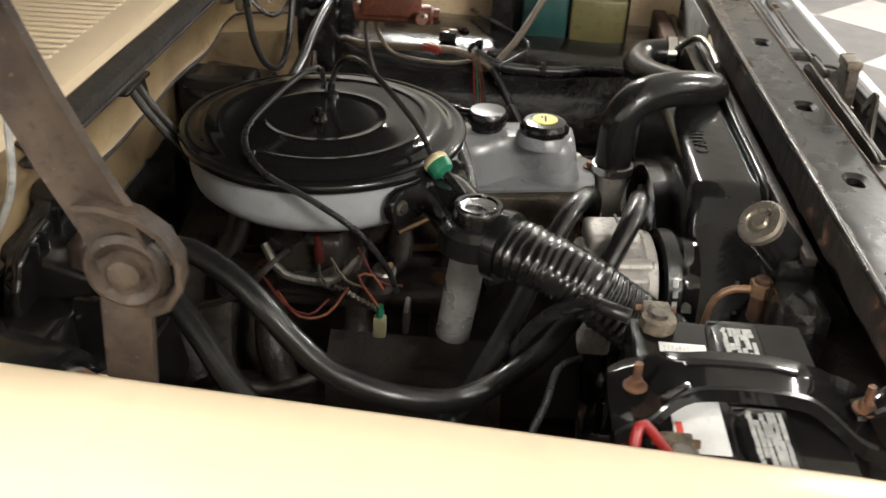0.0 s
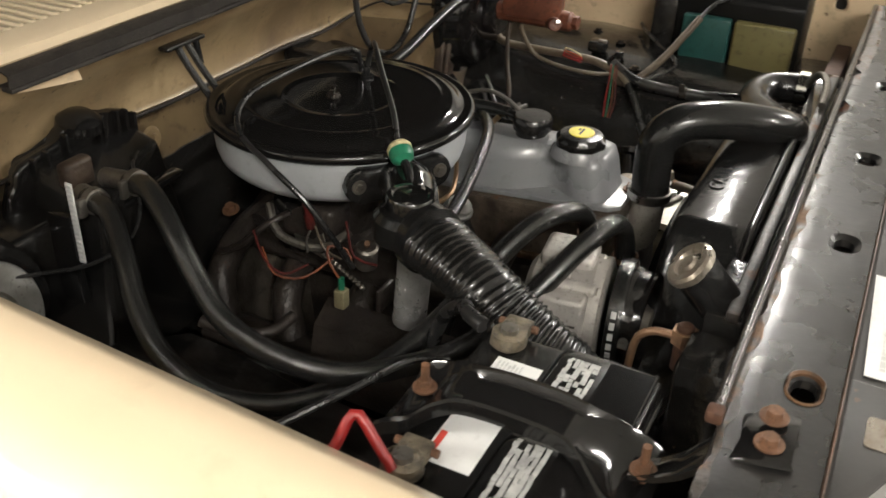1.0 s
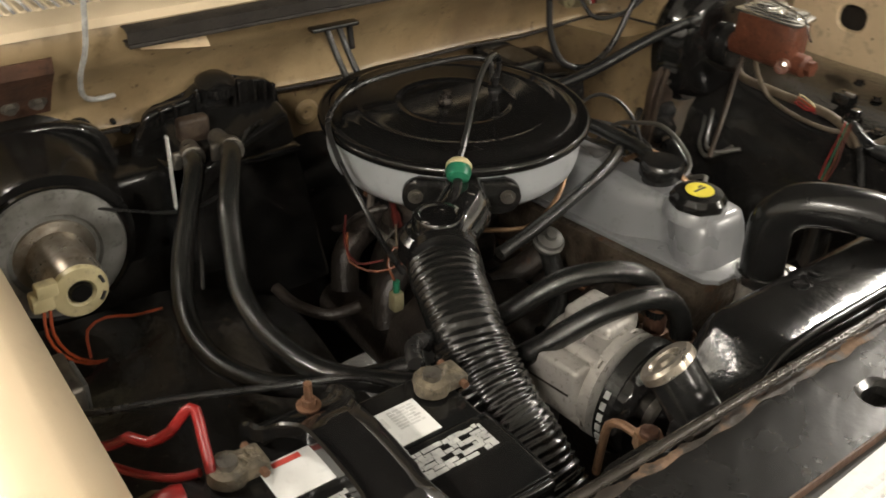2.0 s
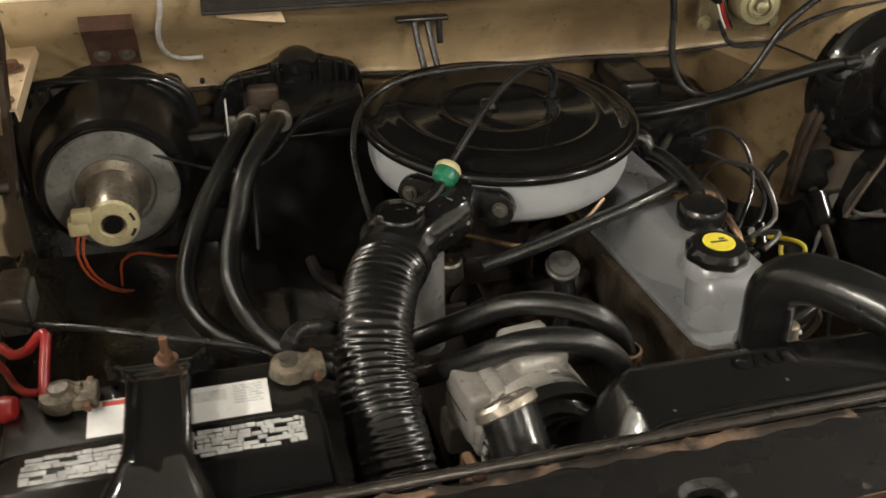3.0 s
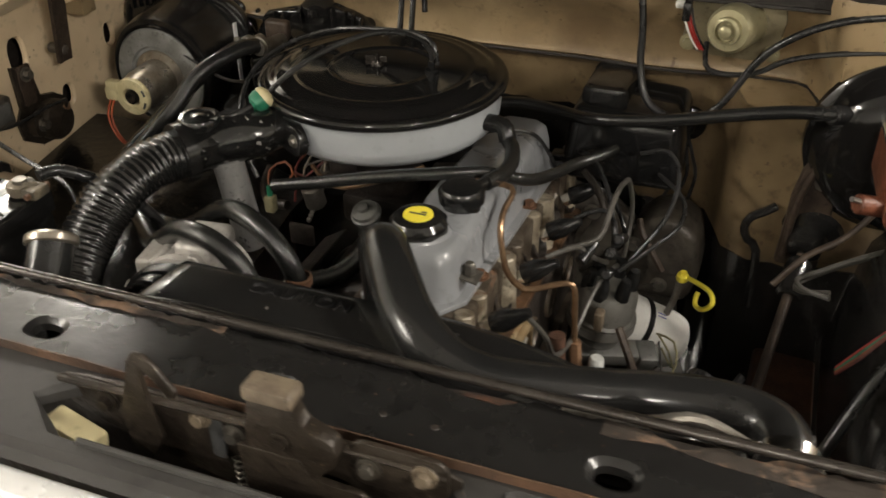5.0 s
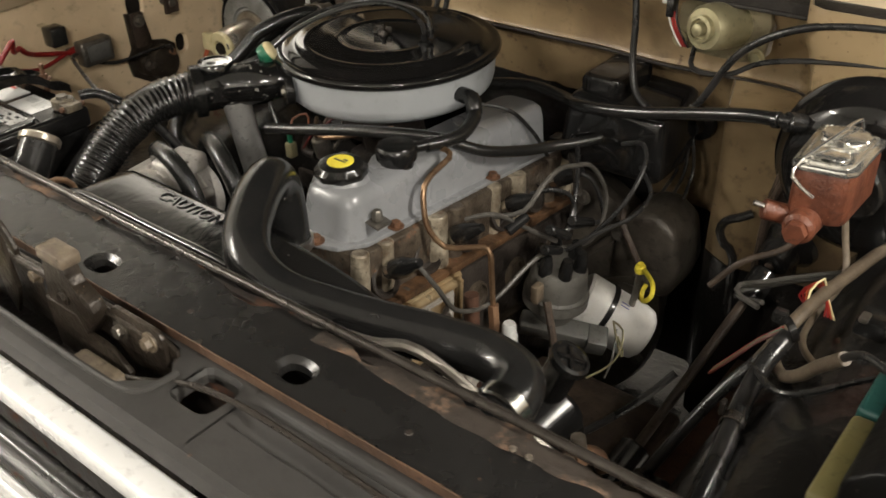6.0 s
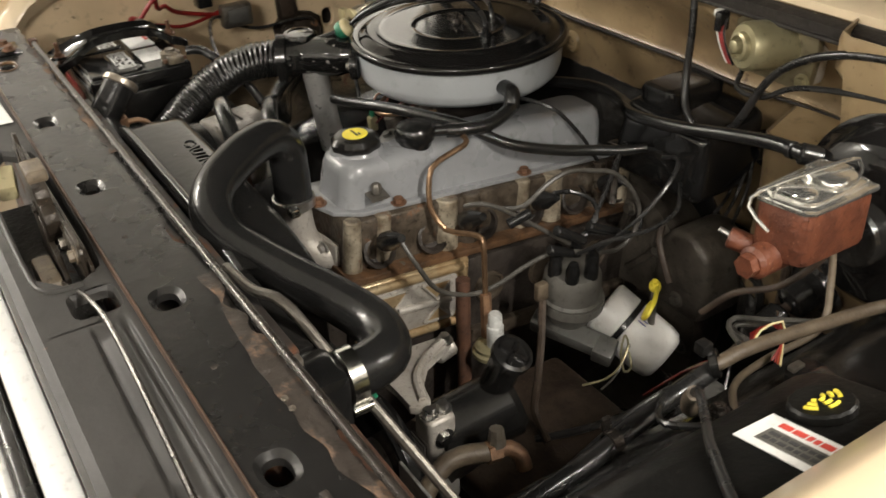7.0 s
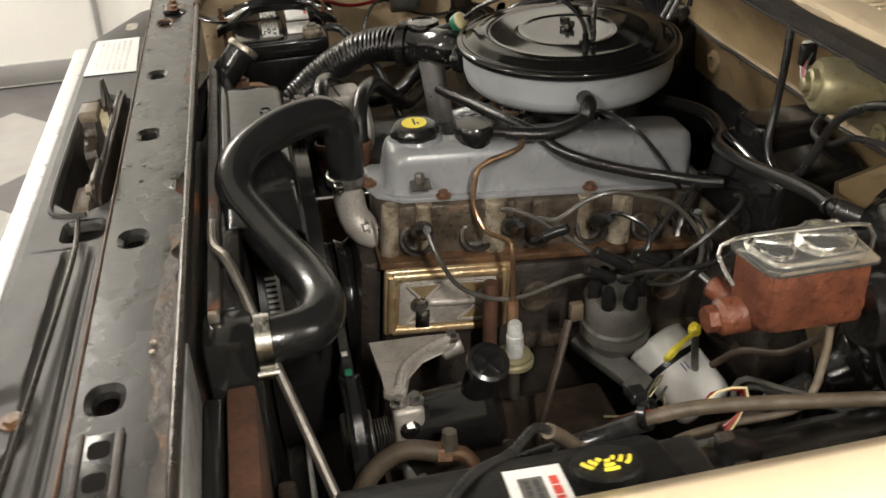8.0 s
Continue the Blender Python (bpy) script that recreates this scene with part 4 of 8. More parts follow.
def wrinkle(s):
    """Fine ridges, pinched tighter in places."""
    w = s + 0.0012 * math.sin(s * 83) + 0.0008 * math.sin(s * 190 + 1)
    ridge = (0.5 + 0.5 * math.sin(2 * math.pi * w / 0.0082)) ** 1.6
    return 0.965 + 0.075 * ridge * (0.8 + 0.3 * math.sin(s * 47 + 0.6)) + 0.012 * math.sin(s * 61)


bm = sweep(B(), FLEX, 0.0305, 30, 0.006, rib=wrinkle, flat=1.3, up0=(0, 0, 1))
for v in bm.verts:
    v.co += Vector([0.0018 * noise.noise(v.co * 45 + Vector((k * 7, 0, 0))) + 0.0007 * noise.noise(v.co * 160 + Vector((k * 5, 2, 0))) for k in range(3)])
part("corrugated_hose", bm, "flex", du, "wrinkled black corrugated flexible hose", smooth=80)
part("hose_band", sweep(B(), [(-0.178, -0.236, 0.984), (-0.186, -0.250, 0.984)], 0.0415, 24, 0.004), "black_plastic", du)
ht = thing("heat_tube", (-0.134, -0.205, 0.85), "pale grey heat riser tube under the intake arm", "tube")
part("tube", cyl(B(), (-0.128, -0.19, 0.82), (-0.138, -0.207, 0.968), 0.022, n=24), "heat_tube", ht)

# vacuum valve with thin hoses across the lid
vv = thing("vacuum_valve", (-0.1, -0.159, 1.03), "small green and cream inline vacuum valve", "valve")
ga = Vector((-0.55, -0.62, -0.5)).normalized()
g0 = Vector((-0.1, -0.159, 1.041))
part("green_half", lathe(B(), g0, ga, [(0, 0), (0.0145, 0), (0.0155, 0.005), (0.0135, 0.013), (0.006, 0.017), (0.005, 0.02), (0, 0.02)], 24), "green", vv, "green plastic half")
part("cream_half", lathe(B(), g0, -ga, [(0, 0), (0.0155, 0.0), (0.0155, 0.004), (0.012, 0.009), (0.005, 0.012), (0, 0.012)], 24), "cream_plastic", vv, "cream plastic half")
part("stub_hose", sweep(B(), [g0 + ga * 0.014, g0 + ga * 0.035 + Vector((0, 0, 0.004)), Vector((-0.152, -0.205, 1.012))], 0.0058, 9), "rubber", vv)
hose("vacuum_hose", [g0 - ga * 0.010, (-0.068, -0.132, 1.072), (-0.025, -0.092, 1.098), (0.025, -0.052, 1.112), (0.068, -0.022, 1.102), (0.087, -0.004, 1.075), (0.086, 0.0, 1.05)], 0.0037, "wire_black", "thin black vacuum hose looping over the lid", n=9, group="vacuum hoses")
hose("vacuum_hose", [(0.09, 0.012, 1.05), (0.085, 0.013, 1.078), (0.055, 0.025, 1.087), (-0.02, 0.052, 1.077), (-0.10, 0.068, 1.062), (-0.160, 0.035, 1.046), (-0.187, -0.03, 1.025), (-0.188, -0.08, 0.99), (-0.175, -0.11, 0.94), (-0.15, -0.12, 0.89)], 0.0037, "wire_black", "thin black vacuum hose looping over the lid", n=9, group="vacuum hoses")

# ================================================================ engine
en = thing("engine", (0.2, -0.1, 0.5), "grimy inline six-cylinder engine block and head", "engine")
TILT = math.atan(0.095)
EM = Matrix.Translation((0.19, -0.36, 0.905)) @ Matrix.Rotation(-TILT, 4, "X")
# local frame: y along the engine to the rear, z up, origin at the front flange of the cover


def eb(lo, hi, bev=0.004, seg=2):
    return box(B(), lo, hi, bev, EM, seg)


def ep(x, y, z):
    return EM @ Vector((x, y, z))


bm = B()
fl = [(-0.058, 0.0), (-0.045, -0.015), (0.012, -0.018), (0.045, -0.006), (0.066, 0.03), (0.066, 0.50), (-0.058, 0.50)]
prism(bm, fl, -0.004, 0.003, 0.001, EM)
t = B()
levels = [(0.0, 0.002), (0.003, 0.012), (0.006, 0.045), (0.010, 0.060), (0.018, 0.066)]
ol = []
base = rrect(-0.050, 0.006, 0.055, 0.492, 0.028, 6)
for p, n in zip(base, base[1:] + base[:1]):
    ol.append(p)
    if p[0] < -0.049 and n[0] < -0.049 and abs(n[1] - p[1]) > 0.2:
        waist = [(-0.050, 0.165), (-0.046, 0.145), (-0.032, 0.125), (-0.020, 0.106), (-0.020, 0.090), (-0.034, 0.072), (-0.047, 0.056)]
        ol += waist if n[1] < p[1] else waist[::-1]
cx, cy = 0.0025, 0.249
rings = []
for ins, z in levels:
    rings.append([t.verts.new((cx + (x - cx) * (1 - ins / 0.052), cy + (y - cy) * (1 - ins / 0.243), z * (1 + 0.42 * max(0.0, y - 0.12)) if z > 0.02 else z)) for x, y in ol])
for a, b in zip(rings, rings[1:]):
    for i in range(len(ol)):
        j = (i + 1) % len(ol)
        t.faces.new((a[i], a[j], b[j], b[i]))
t.faces.new(rings[-1])
merge(bm, t, EM)
vc = part("valve_cover", bm, "engine_grey", en, "grey painted valve cover", smooth=50)
part("cover_boss", lathe(B(), (0.182, -0.295, 0.955), (0, 0, 1), [(0, 0), (0.042, 0), (0.040, 0.010), (0.036, 0.016), (0, 0.016)], 28), "engine_grey", vc)
for x, y in ((0.012, -0.012), (0.062, 0.09), (0.062, 0.315)):
    part("bolt", bolt(B(), ep(x, y, 0.003), (0, 0, 1), 0.0075, 0.007), "bolt_rust", vc, "rusty cover bolt")
bm = B()
prism(bm, [(0.0, -0.014), (0.026, -0.014), (0.026, 0.014), (0.0, 0.014)], -0.001, 0.001, 0, Matrix.Translation(ep(0.048, 0.055, 0.026)) @ pose(0, 0, 0, 0, 12, 0))
lathe(bm, ep(0.060, 0.055, 0.026), (0, 0, 1), [(0, 0), (0.0075, 0), (0.0075, 0.012), (0.005, 0.015), (0, 0.015)], 6)
part("bracket_stud", bm, "steel_dull", vc)
# oil filler cap
oc = thing("oil_filler_cap", (0.182, -0.295, 0.968), "black ribbed oil filler cap with yellow emblem", "oil cap")
part("cap", lathe(B(), (0.182, -0.295, 0), (0, 0, 1), [(0, 0.968), (0.034, 0.968), (0.0355, 0.972), (0.0355, 0.980), (0.030, 0.987), (0.018, 0.989), (0, 0.989)], 48, wob=lambda a, h: 1 + (0.035 * math.cos(8 * a) if h < 0.985 else 0)), "black_plastic", oc)
part("emblem", lathe(B(), (0.182, -0.295, 0), (0, 0, 1), [(0, 0.9888), (0.0185, 0.9888), (0.018, 0.9903), (0, 0.9903)], 32), "yellow", oc, "yellow round emblem")
part("emblem_mark", box(box(B(), (0.171, -0.297, 0.9903), (0.192, -0.294, 0.9908)), (0.184, -0.292, 0.9903), (0.191, -0.289, 0.9908)), "ink", oc)
# breather grommet cap
pc = thing("crankcase_breather", (0.207, -0.211, 0.955), "round black crankcase breather on the valve cover", "breather")
part("cap", lathe(B(), (0.207, -0.211, 0), (0, 0, 1), [(0, 0.952), (0.024, 0.952), (0.024, 0.966), (0.029, 0.968), (0.030, 0.982), (0.026, 0.988), (0, 0.989)], 32), "black_plastic", pc)
part("nipple", cyl(B(), (0.207, -0.211, 0.976), (0.225, -0.165, 0.974), 0.008, n=12), "black_plastic", pc)
# head with bolt pillars and plug wells
part("cylinder_head", eb((-0.07, 0.0, -0.095), (0.075, 0.52, -0.005), 0.006), "iron", en, "oily brown cylinder head")
rng = random.Random(4)
for i in (0, 1, 3, 4, 6, 7, 9, 10):
    y = 0.014 + i * 0.0495 + rng.uniform(-0.006, 0.006)
    r = rng.uniform(0.011, 0.0175)
    part("pillar", cyl(B(), ep(0.070 + rng.uniform(-0.003, 0.003), y, -0.086), ep(0.069, y, -0.003), r + 0.003, r + 0.001, n=16, bev=0.002), "iron" if i in (4, 9) else "pillar", en)
    if i % 2:
        part("head_bolt", bolt(B(), ep(0.088, y + 0.022, -0.093), (0, 0, 1), 0.008, 0.009), "steel_dull" if i % 4 == 1 else "bolt_rust", en)
for i in range(6):
    y = 0.05 + 0.09 * i
    part("plug_boss", lathe(B(), ep(0.07, y, -0.06), (0.9, 0, 0.35), [(0.027, 0), (0.026, 0.012), (0.021, 0.013), (0.017, 0.002), (0.0, 0.0)], 20), "iron_dark", en, "oily plug well")
for y in (0.235, 0.34, 0.45):
    part("core_plug", lathe(B(), ep(0.098, y, -0.16), (1, 0, 0), [(0.027, 0), (0.026, 0.005), (0.022, 0.006), (0.02, 0.002), (0, 0.002)], 24), "iron", en, "rusty core plug")
part("side_rail", eb((0.094, 0.20, -0.25), (0.112, 0.55, -0.225), 0.004), "iron", en)
part("head_flange", eb((-0.075, -0.008, -0.094), (0.100, 0.525, -0.082), 0.003), "ledge", en, "rust-streaked head gasket flange")
part("engine_block", eb((-0.08, 0.0, -0.42), (0.098, 0.56, -0.10), 0.012), "iron_dark", en, "oily engine block")
part("front_cover", eb((-0.07, -0.035, -0.40), (0.08, 0.0, -0.09), 0.012), "iron_dark", en)
# stamped side cover
sc = part("side_cover", eb((0.096, -0.002, -0.206), (0.106, 0.19, -0.092), 0.005, 3), "gold", en, "yellowed stamped side cover")
for a, b in (((0.107, 0.010, -0.196), (0.107, 0.010, -0.102)), ((0.107, 0.010, -0.102), (0.107, 0.178, -0.102)), ((0.107, 0.178, -0.102), (0.107, 0.178, -0.196)), ((0.107, 0.010, -0.196), (0.107, 0.178, -0.196))):
    part("raised_rim", cyl(B(), ep(*a), ep(*b), 0.0075, n=12), "gold", sc)
PY = Matrix(((0, 0, 1, 0.106), (1, 0, 0, 0), (0, 1, 0, 0), (0, 0, 0, 1)))
part("pressed_field", prism(B(), rrect(0.020, -0.188, 0.168, -0.110, 0.010), 0, 0.0025, 0.001, EM @ PY), "alu_light", sc, "silver worn pressed field")
for tri in (((0.030, -0.116), (0.082, -0.116), (0.056, -0.146)), ((0.104, -0.116), (0.158, -0.116), (0.131, -0.146)), ((0.030, -0.182), (0.075, -0.182), (0.052, -0.160)), ((0.110, -0.182), (0.158, -0.182), (0.134, -0.158))):
    c = Vector((sum(p[0] for p in tri) / 3, sum(p[1] for p in tri) / 3))
    part("pressed_web", prism(B(), tri, 0.0024, 0.0042, 0.0012, EM @ PY), "gold", sc, "gold pressed triangle")
    for a, b in zip(tri, tri[1:] + tri[:1]):
        part("web_edge", sweep(B(), [EM @ PY @ Vector((*a, 0.004)), EM @ PY @ Vector((*b, 0.004))], 0.0026, 6), "alu_light", sc)
part("cross_bar", sweep(B(), [EM @ PY @ Vector((0.064, -0.149, 0.002)), EM @ PY @ Vector((0.158, -0.152, 0.002))], 0.0065, 10), "alu_light", sc, "bright pressed bar")
part("cover_bolt", bolt(B(), ep(0.110, 0.050, -0.150), (1, 0, 0), 0.0085, 0.008), "steel_dull", sc)
part("wire_clip", eb((0.110, 0.044, -0.190), (0.115, 0.066, -0.158), 0.002), "zinc", sc)
# thermostat housing
th = thing("thermostat_housing", (0.19, -0.40, 0.8), "pale cast aluminium thermostat housing below the hose", "thermostat housing")
part("outlet", sweep(B(), [(0.187, -0.402, 0.938), (0.187, -0.402, 0.89), (0.192, -0.398, 0.855), (0.205, -0.385, 0.835), (0.215, -0.36, 0.828)], 0.0235, 20), "alu_light", th)
part("flange", box(B(), (-0.03, -0.006, -0.035), (0.03, 0.006, 0.03), 0.006, pose(0.212, -0.372, 0.828, 0, 0, 10)), "alu_light", th)
part("bolt", bolt(B(), (0.222, -0.382, 0.85), (0.3, -1, 0), 0.007), "steel", th)
RH = [(0.187, -0.402, 0.925), (0.185, -0.401, 0.965), (0.184, -0.404, 1.0), (0.197, -0.428, 1.026), (0.228, -0.476, 1.031), (0.266, -0.527, 1.021), (0.302, -0.552, 1.006), (0.345, -0.552, 0.988), (0.40, -0.529, 0.973), (0.45, -0.506, 0.963), (0.505, -0.482, 0.955), (0.56, -0.472, 0.953), (0.602, -0.485, 0.955), (0.617, -0.515, 0.957), (0.619, -0.545, 0.958)]
rh = thing("radiator_hose", (0.35, -0.55, 0.96), "thick black upper radiator hose with double bend", "radiator hose")
part("hose", sweep(B(), RH, 0.0265, 28, 0.008), "rubber", rh)

part("clamp_band", lathe(B(), (0.187, -0.402, 0.912), (0, 0, 1), [(0.0275, 0), (0.0305, 0.001), (0.0305, 0.013), (0.0275, 0.014)], 32), "steel", rh, "worm-drive hose clamp")

part("clamp_screw", box(B(), (0.21, -0.425, 0.913), (0.228, -0.41, 0.926), 0.003), "zinc", rh)

# ================================================================ radiator and shroud
rd = thing("radiator", (0.2, -0.575, 0.45), "dark radiator with rusty seamed top tank", "radiator")
part("core", box(B(), (-0.17, -0.595, 0.45), (0.585, -0.555, 0.94), 0.003), "iron_dark", rd)
part("top_strip", box(B(), (-0.18, -0.590, 0.985), (0.60, -0.576, 0.997), 0.003), "support_rust", rd, "dark rust-flecked top seam strip")
part("side_tank", box(B(), (0.585, -0.60, 0.45), (0.65, -0.545, 0.985), 0.012), "black_plastic", rd, "black painted side tank")
part("side_tank", box(B(), (-0.245, -0.60, 0.45), (-0.17, -0.545, 0.965), 0.012), "black_oily", rd)
part("top_rail", box(B(), (-0.17, -0.595, 0.94), (0.585, -0.555, 0.984), 0.004), "black_oily", rd)
part("outlet_neck", cyl(B(), (0.62, -0.56, 0.958), (0.619, -0.525, 0.958), 0.0235, n=24), "black_oily", rd)
part("hose_clamp", lathe(B(), (0.619, -0.528, 0.958), (0, -1, 0), [(0.027, 0), (0.0305, 0.001), (0.0305, 0.017), (0.027, 0.018)], 36), "zinc", rh, "shiny worm-drive hose clamp")
part("clamp_screw", cyl(B(), (0.645, -0.548, 0.935), (0.645, -0.526, 0.935), 0.006, n=10), "zinc", rh)
for i in range(34):
    part("fin", box(B(), (0.50, -0.5545, 0.55 + i * 0.011), (0.575, -0.552, 0.553 + i * 0.011)), "steel_dull", rd)
# fins that catch the light: white colour gives their brightness
comb = part("fin_comb", box(B(), (0.352, -0.524, 0.80), (0.356, -0.519, 0.872), 0.0005), "paper_white", rd, "bent fin strip coloured white as if brightly lit")
for i in range(8):
    part("tooth", box(B(), (0.352, -0.538, 0.803 + i * 0.009), (0.355, -0.523, 0.8065 + i * 0.009), 0.0005), "paper_white", comb)
# filler neck and cap
cn = Vector((-0.15, 0.65, 0.745)).normalized()
cp = Vector((-0.149, -0.527, 1.023))
fn = thing("radiator_filler", cp - cn * 0.12, "black filler neck with scuffed metal radiator cap", "radiator cap")
part("neck", sweep(B(), [cp - cn * 0.006, cp - cn * 0.06, cp - cn * 0.10 + Vector((0, -0.01, -0.01)), cp - cn * 0.13 + Vector((-0.0, -0.03, -0.04))], 0.0245, 24), "rubber", fn)
part("cap", lathe(B(), cp - cn * 0.010, (cn + Vector((-0.12, -0.05, -0.12))).normalized(), [(0.0, 0.002), (0.0235, 0.001), (0.0273, 0.003), (0.0273, 0.01), (0.0244, 0.013), (0.0168, 0.0125), (0.0151, 0.009), (0.0101, 0.0095), (0.0076, 0.013), (0.0, 0.014)], 48, wob=lambda a, h: 1 + 0.05 * max(0, math.cos(2 * a)) ** 6 + 0.012 * math.cos(24 * a)), "cap_metal", fn, "scuffed silver radiator cap")
# shroud: rounded top panel and ring
sh = thing("fan_shroud", (0.15, -0.5, 0.5), "black moulded fan shroud with raised warning word", "fan shroud")
rows = []
for y, z in ((-0.573, 0.940), (-0.573, 0.988), (-0.570, 0.997), (-0.560, 1.001), (-0.52, 1.001), (-0.492, 0.999), (-0.482, 0.996), (-0.476, 0.988), (-0.474, 0.972), (-0.472, 0.93), (-0.470, 0.80)):
    rows.append([(x, y, z - (0.9 * max(0, x - 0.26) ** 2 + 1.25 * max(0, -0.012 - x) * min(1.0, max(0, -0.012 - x) / 0.03)) * (1 if y > -0.56 else 0.5)) for x in np.linspace(-0.165, 0.42, 40)])
part("top_cover", sheet(B(), rows, 0.003), "shroud_black", sh, smooth=70)
t = B()
ring = []
for k in range(49):
    a = 2 * math.pi * k / 48
    ring.append([(0.14 + r * math.cos(a), y, 0.70 + r * math.sin(a)) for r, y in ((0.245, -0.55), (0.235, -0.49), (0.23, -0.452), (0.226, -0.452), (0.23, -0.55))])
part("ring", sheet(t, ring), "black_plastic", sh)
part("edge_bead", sweep(B(), [(-0.16, -0.566, 0.85), (-0.10, -0.566, 0.93), (-0.04, -0.566, 0.985), (0.0, -0.566, 1.002), (0.14, -0.566, 1.004), (0.30, -0.566, 1.0), (0.40, -0.566, 0.96), (0.43, -0.566, 0.90)], 0.006, 10), "black_plastic", sh)
cu = bpy.data.curves.new("word", "FONT")
cu.body, cu.size, cu.extrude = "CAUTION", 0.026, 0.0012
cu.align_x, cu.align_y = "CENTER", "CENTER"
tmp = new("tmp", cu)
dg = bpy.context.evaluated_depsgraph_get()
me = bpy.data.meshes.new_from_object(tmp.evaluated_get(dg))
bpy.data.objects.remove(tmp)
me.transform(Matrix.Translation((0.137, -0.506, 1.0005)) @ pose(0, 0, 0, -2, 0, 0))
me.materials.append(M["black_gloss"])
w = new("warning_word", me)
w.parent = sh
w.matrix_parent_inverse = HOME[sh.name].inverted()
tagged(w, "raised black warning word")
# fan and pulleys
fan = thing("cooling_fan", (0.16, -0.46, 0.5), "dark engine fan behind the radiator", "fan")
part("hub", cyl(B(), (0.16, -0.50, 0.70), (0.16, -0.42, 0.70), 0.05, n=24, bev=0.006), "iron_dark", fan)
for k in range(6):
    a = math.pi / 3 * k + 0.2
    part("blade", box(B(), (0.03, -0.004, -0.035), (0.2, 0.004, 0.035), 0.002, pose(0.16, -0.485, 0.70) @ Matrix.Rotation(a, 4, "Y") @ Matrix.Rotation(0.5, 4, "X")), "steel_dull", fan)


def pulley(x, y, z, r, label):
    p = thing("pulley", (x, y, z - r), label, "pulley", "belt pulleys")
    part("rim", lathe(B(), (x, y - 0.014, z), (0, 1, 0), [(r * 0.4, 0.006), (r * 0.85, 0.006), (r * 0.95, 0), (r, 0.001), (r * 0.93, 0.012), (r * 0.93, 0.016), (r, 0.027), (r * 0.95, 0.028), (r * 0.4, 0.022), (r * 0.4, 0.006)], 48), "black_gloss", p)
    part("hub", cyl(B(), (x, y - 0.02, z), (x, y + 0.02, z), r * 0.42, n=20, bev=0.003), "steel_dull", p)
    return p


pulley(0.500, -0.448, 0.692, 0.090, "black steel power steering pulley")
pulley(0.17, -0.418, 0.70, 0.094, "black steel water pump pulley")
pulley(0.17, -0.448, 0.70, 0.090, "black steel water pump pulley")
pulley(0.18, -0.42, 0.52, 0.09, "black steel crank pulley")
pulley(-0.075, -0.47, 0.885, 0.062, "black steel accessory pulley")
def belt(pts, y, label):
    n = len(pts)
    bm = B()
    path = spline([*pts, pts[0]], 0.01)
    inner = [Vector((p[0], y - 0.006, p[2])) for p in path]
    rows = [[p, p + Vector((0, 0.012, 0))] for p in inner]
    sheet(bm, rows, 0.007)
    return single("drive_belt", bm, "rubber_worn", label, "belt", "drive belts")


belt([(0.592, 0, 0.692), (0.56, 0, 0.76), (0.500, 0, 0.784), (0.35, 0, 0.790), (0.17, 0, 0.793), (0.08, 0, 0.72), (0.10, 0, 0.50), (0.18, 0, 0.425), (0.35, 0, 0.49), (0.54, 0, 0.612)], -0.448, "black rubber power steering belt")
belt([(-0.14, 0, 0.885), (-0.075, 0, 0.95), (0.05, 0, 0.86), (0.20, 0, 0.775), (0.235, 0, 0.70), (0.16, 0, 0.625), (0.02, 0, 0.72), (-0.10, 0, 0.83)], -0.47, "black rubber accessory belt")

# accessory pump with cast body
pu = thing("accessory_pump", (-0.07, -0.39, 0.8), "grey cast aluminium belt-driven accessory pump", "pump")
pa = Vector((0.12, -0.99, 0.0)).normalized()
p0 = Vector((-0.085, -0.335, 0.885))
part("body", lathe(B(), p0, pa, [(0, 0), (0.045, 0), (0.055, 0.008), (0.058, 0.04), (0.060, 0.075), (0.064, 0.08), (0.064, 0.092), (0.055, 0.096), (0, 0.096)], 40), "alu", pu)
part("top_boss", box(B(), (-0.025, -0.03, 0.0), (0.03, 0.035, 0.028), 0.008, Matrix.Translation(p0 + pa * 0.045 + Vector((0.01, 0, 0.045))) @ pose(0, 0, 0, 0, 0, 8), 3), "alu", pu)
part("mount_ear", box(B(), (-0.018, -0.02, -0.02), (0.018, 0.02, 0.02), 0.006, Matrix.Translation(p0 + pa * 0.03 + Vector((-0.055, 0, -0.045)))), "alu", pu)
for o in (0.012, 0.028):
    part("body_rib", lathe(B(), p0 + pa * (0.02 + o), pa, [(0.057, 0), (0.0605, 0.001), (0.0605, 0.004), (0.057, 0.005)], 40), "alu", pu)
for a in (20, 75, 130, 200):
    rr = radians(a)
    q = pa.to_track_quat("Z", "Y").to_matrix()
    at = p0 + q @ Vector((0.056 * math.cos(rr), 0.056 * math.sin(rr), 0))
    part("flange_bolt", bolt(B(), at + pa * 0.086, pa, 0.006, 0.006), "steel_dull", pu)
    part("bolt_ear", cyl(B(), at + pa * 0.03, at + pa * 0.086, 0.010, 0.011, n=12, bev=0.002), "alu", pu)
part("side_pad", box(B(), (-0.022, -0.035, -0.03), (0.014, 0.032, 0.034), 0.007, Matrix.Translation(p0 + pa * 0.05 + Vector((-0.048, 0, 0.012))) @ pose(0, 0, 0, 0, 0, 8), 3), "alu", pu)
part("pad_groove", box(B(), (-0.0005, -0.03, -0.002), (0.0025, 0.03, 0.002), 0.001, Matrix.Translation(p0 + pa * 0.05 + Vector((-0.070, 0, 0.012))) @ pose(0, 0, 0, 0, 0, 8)), "iron_dark", pu)
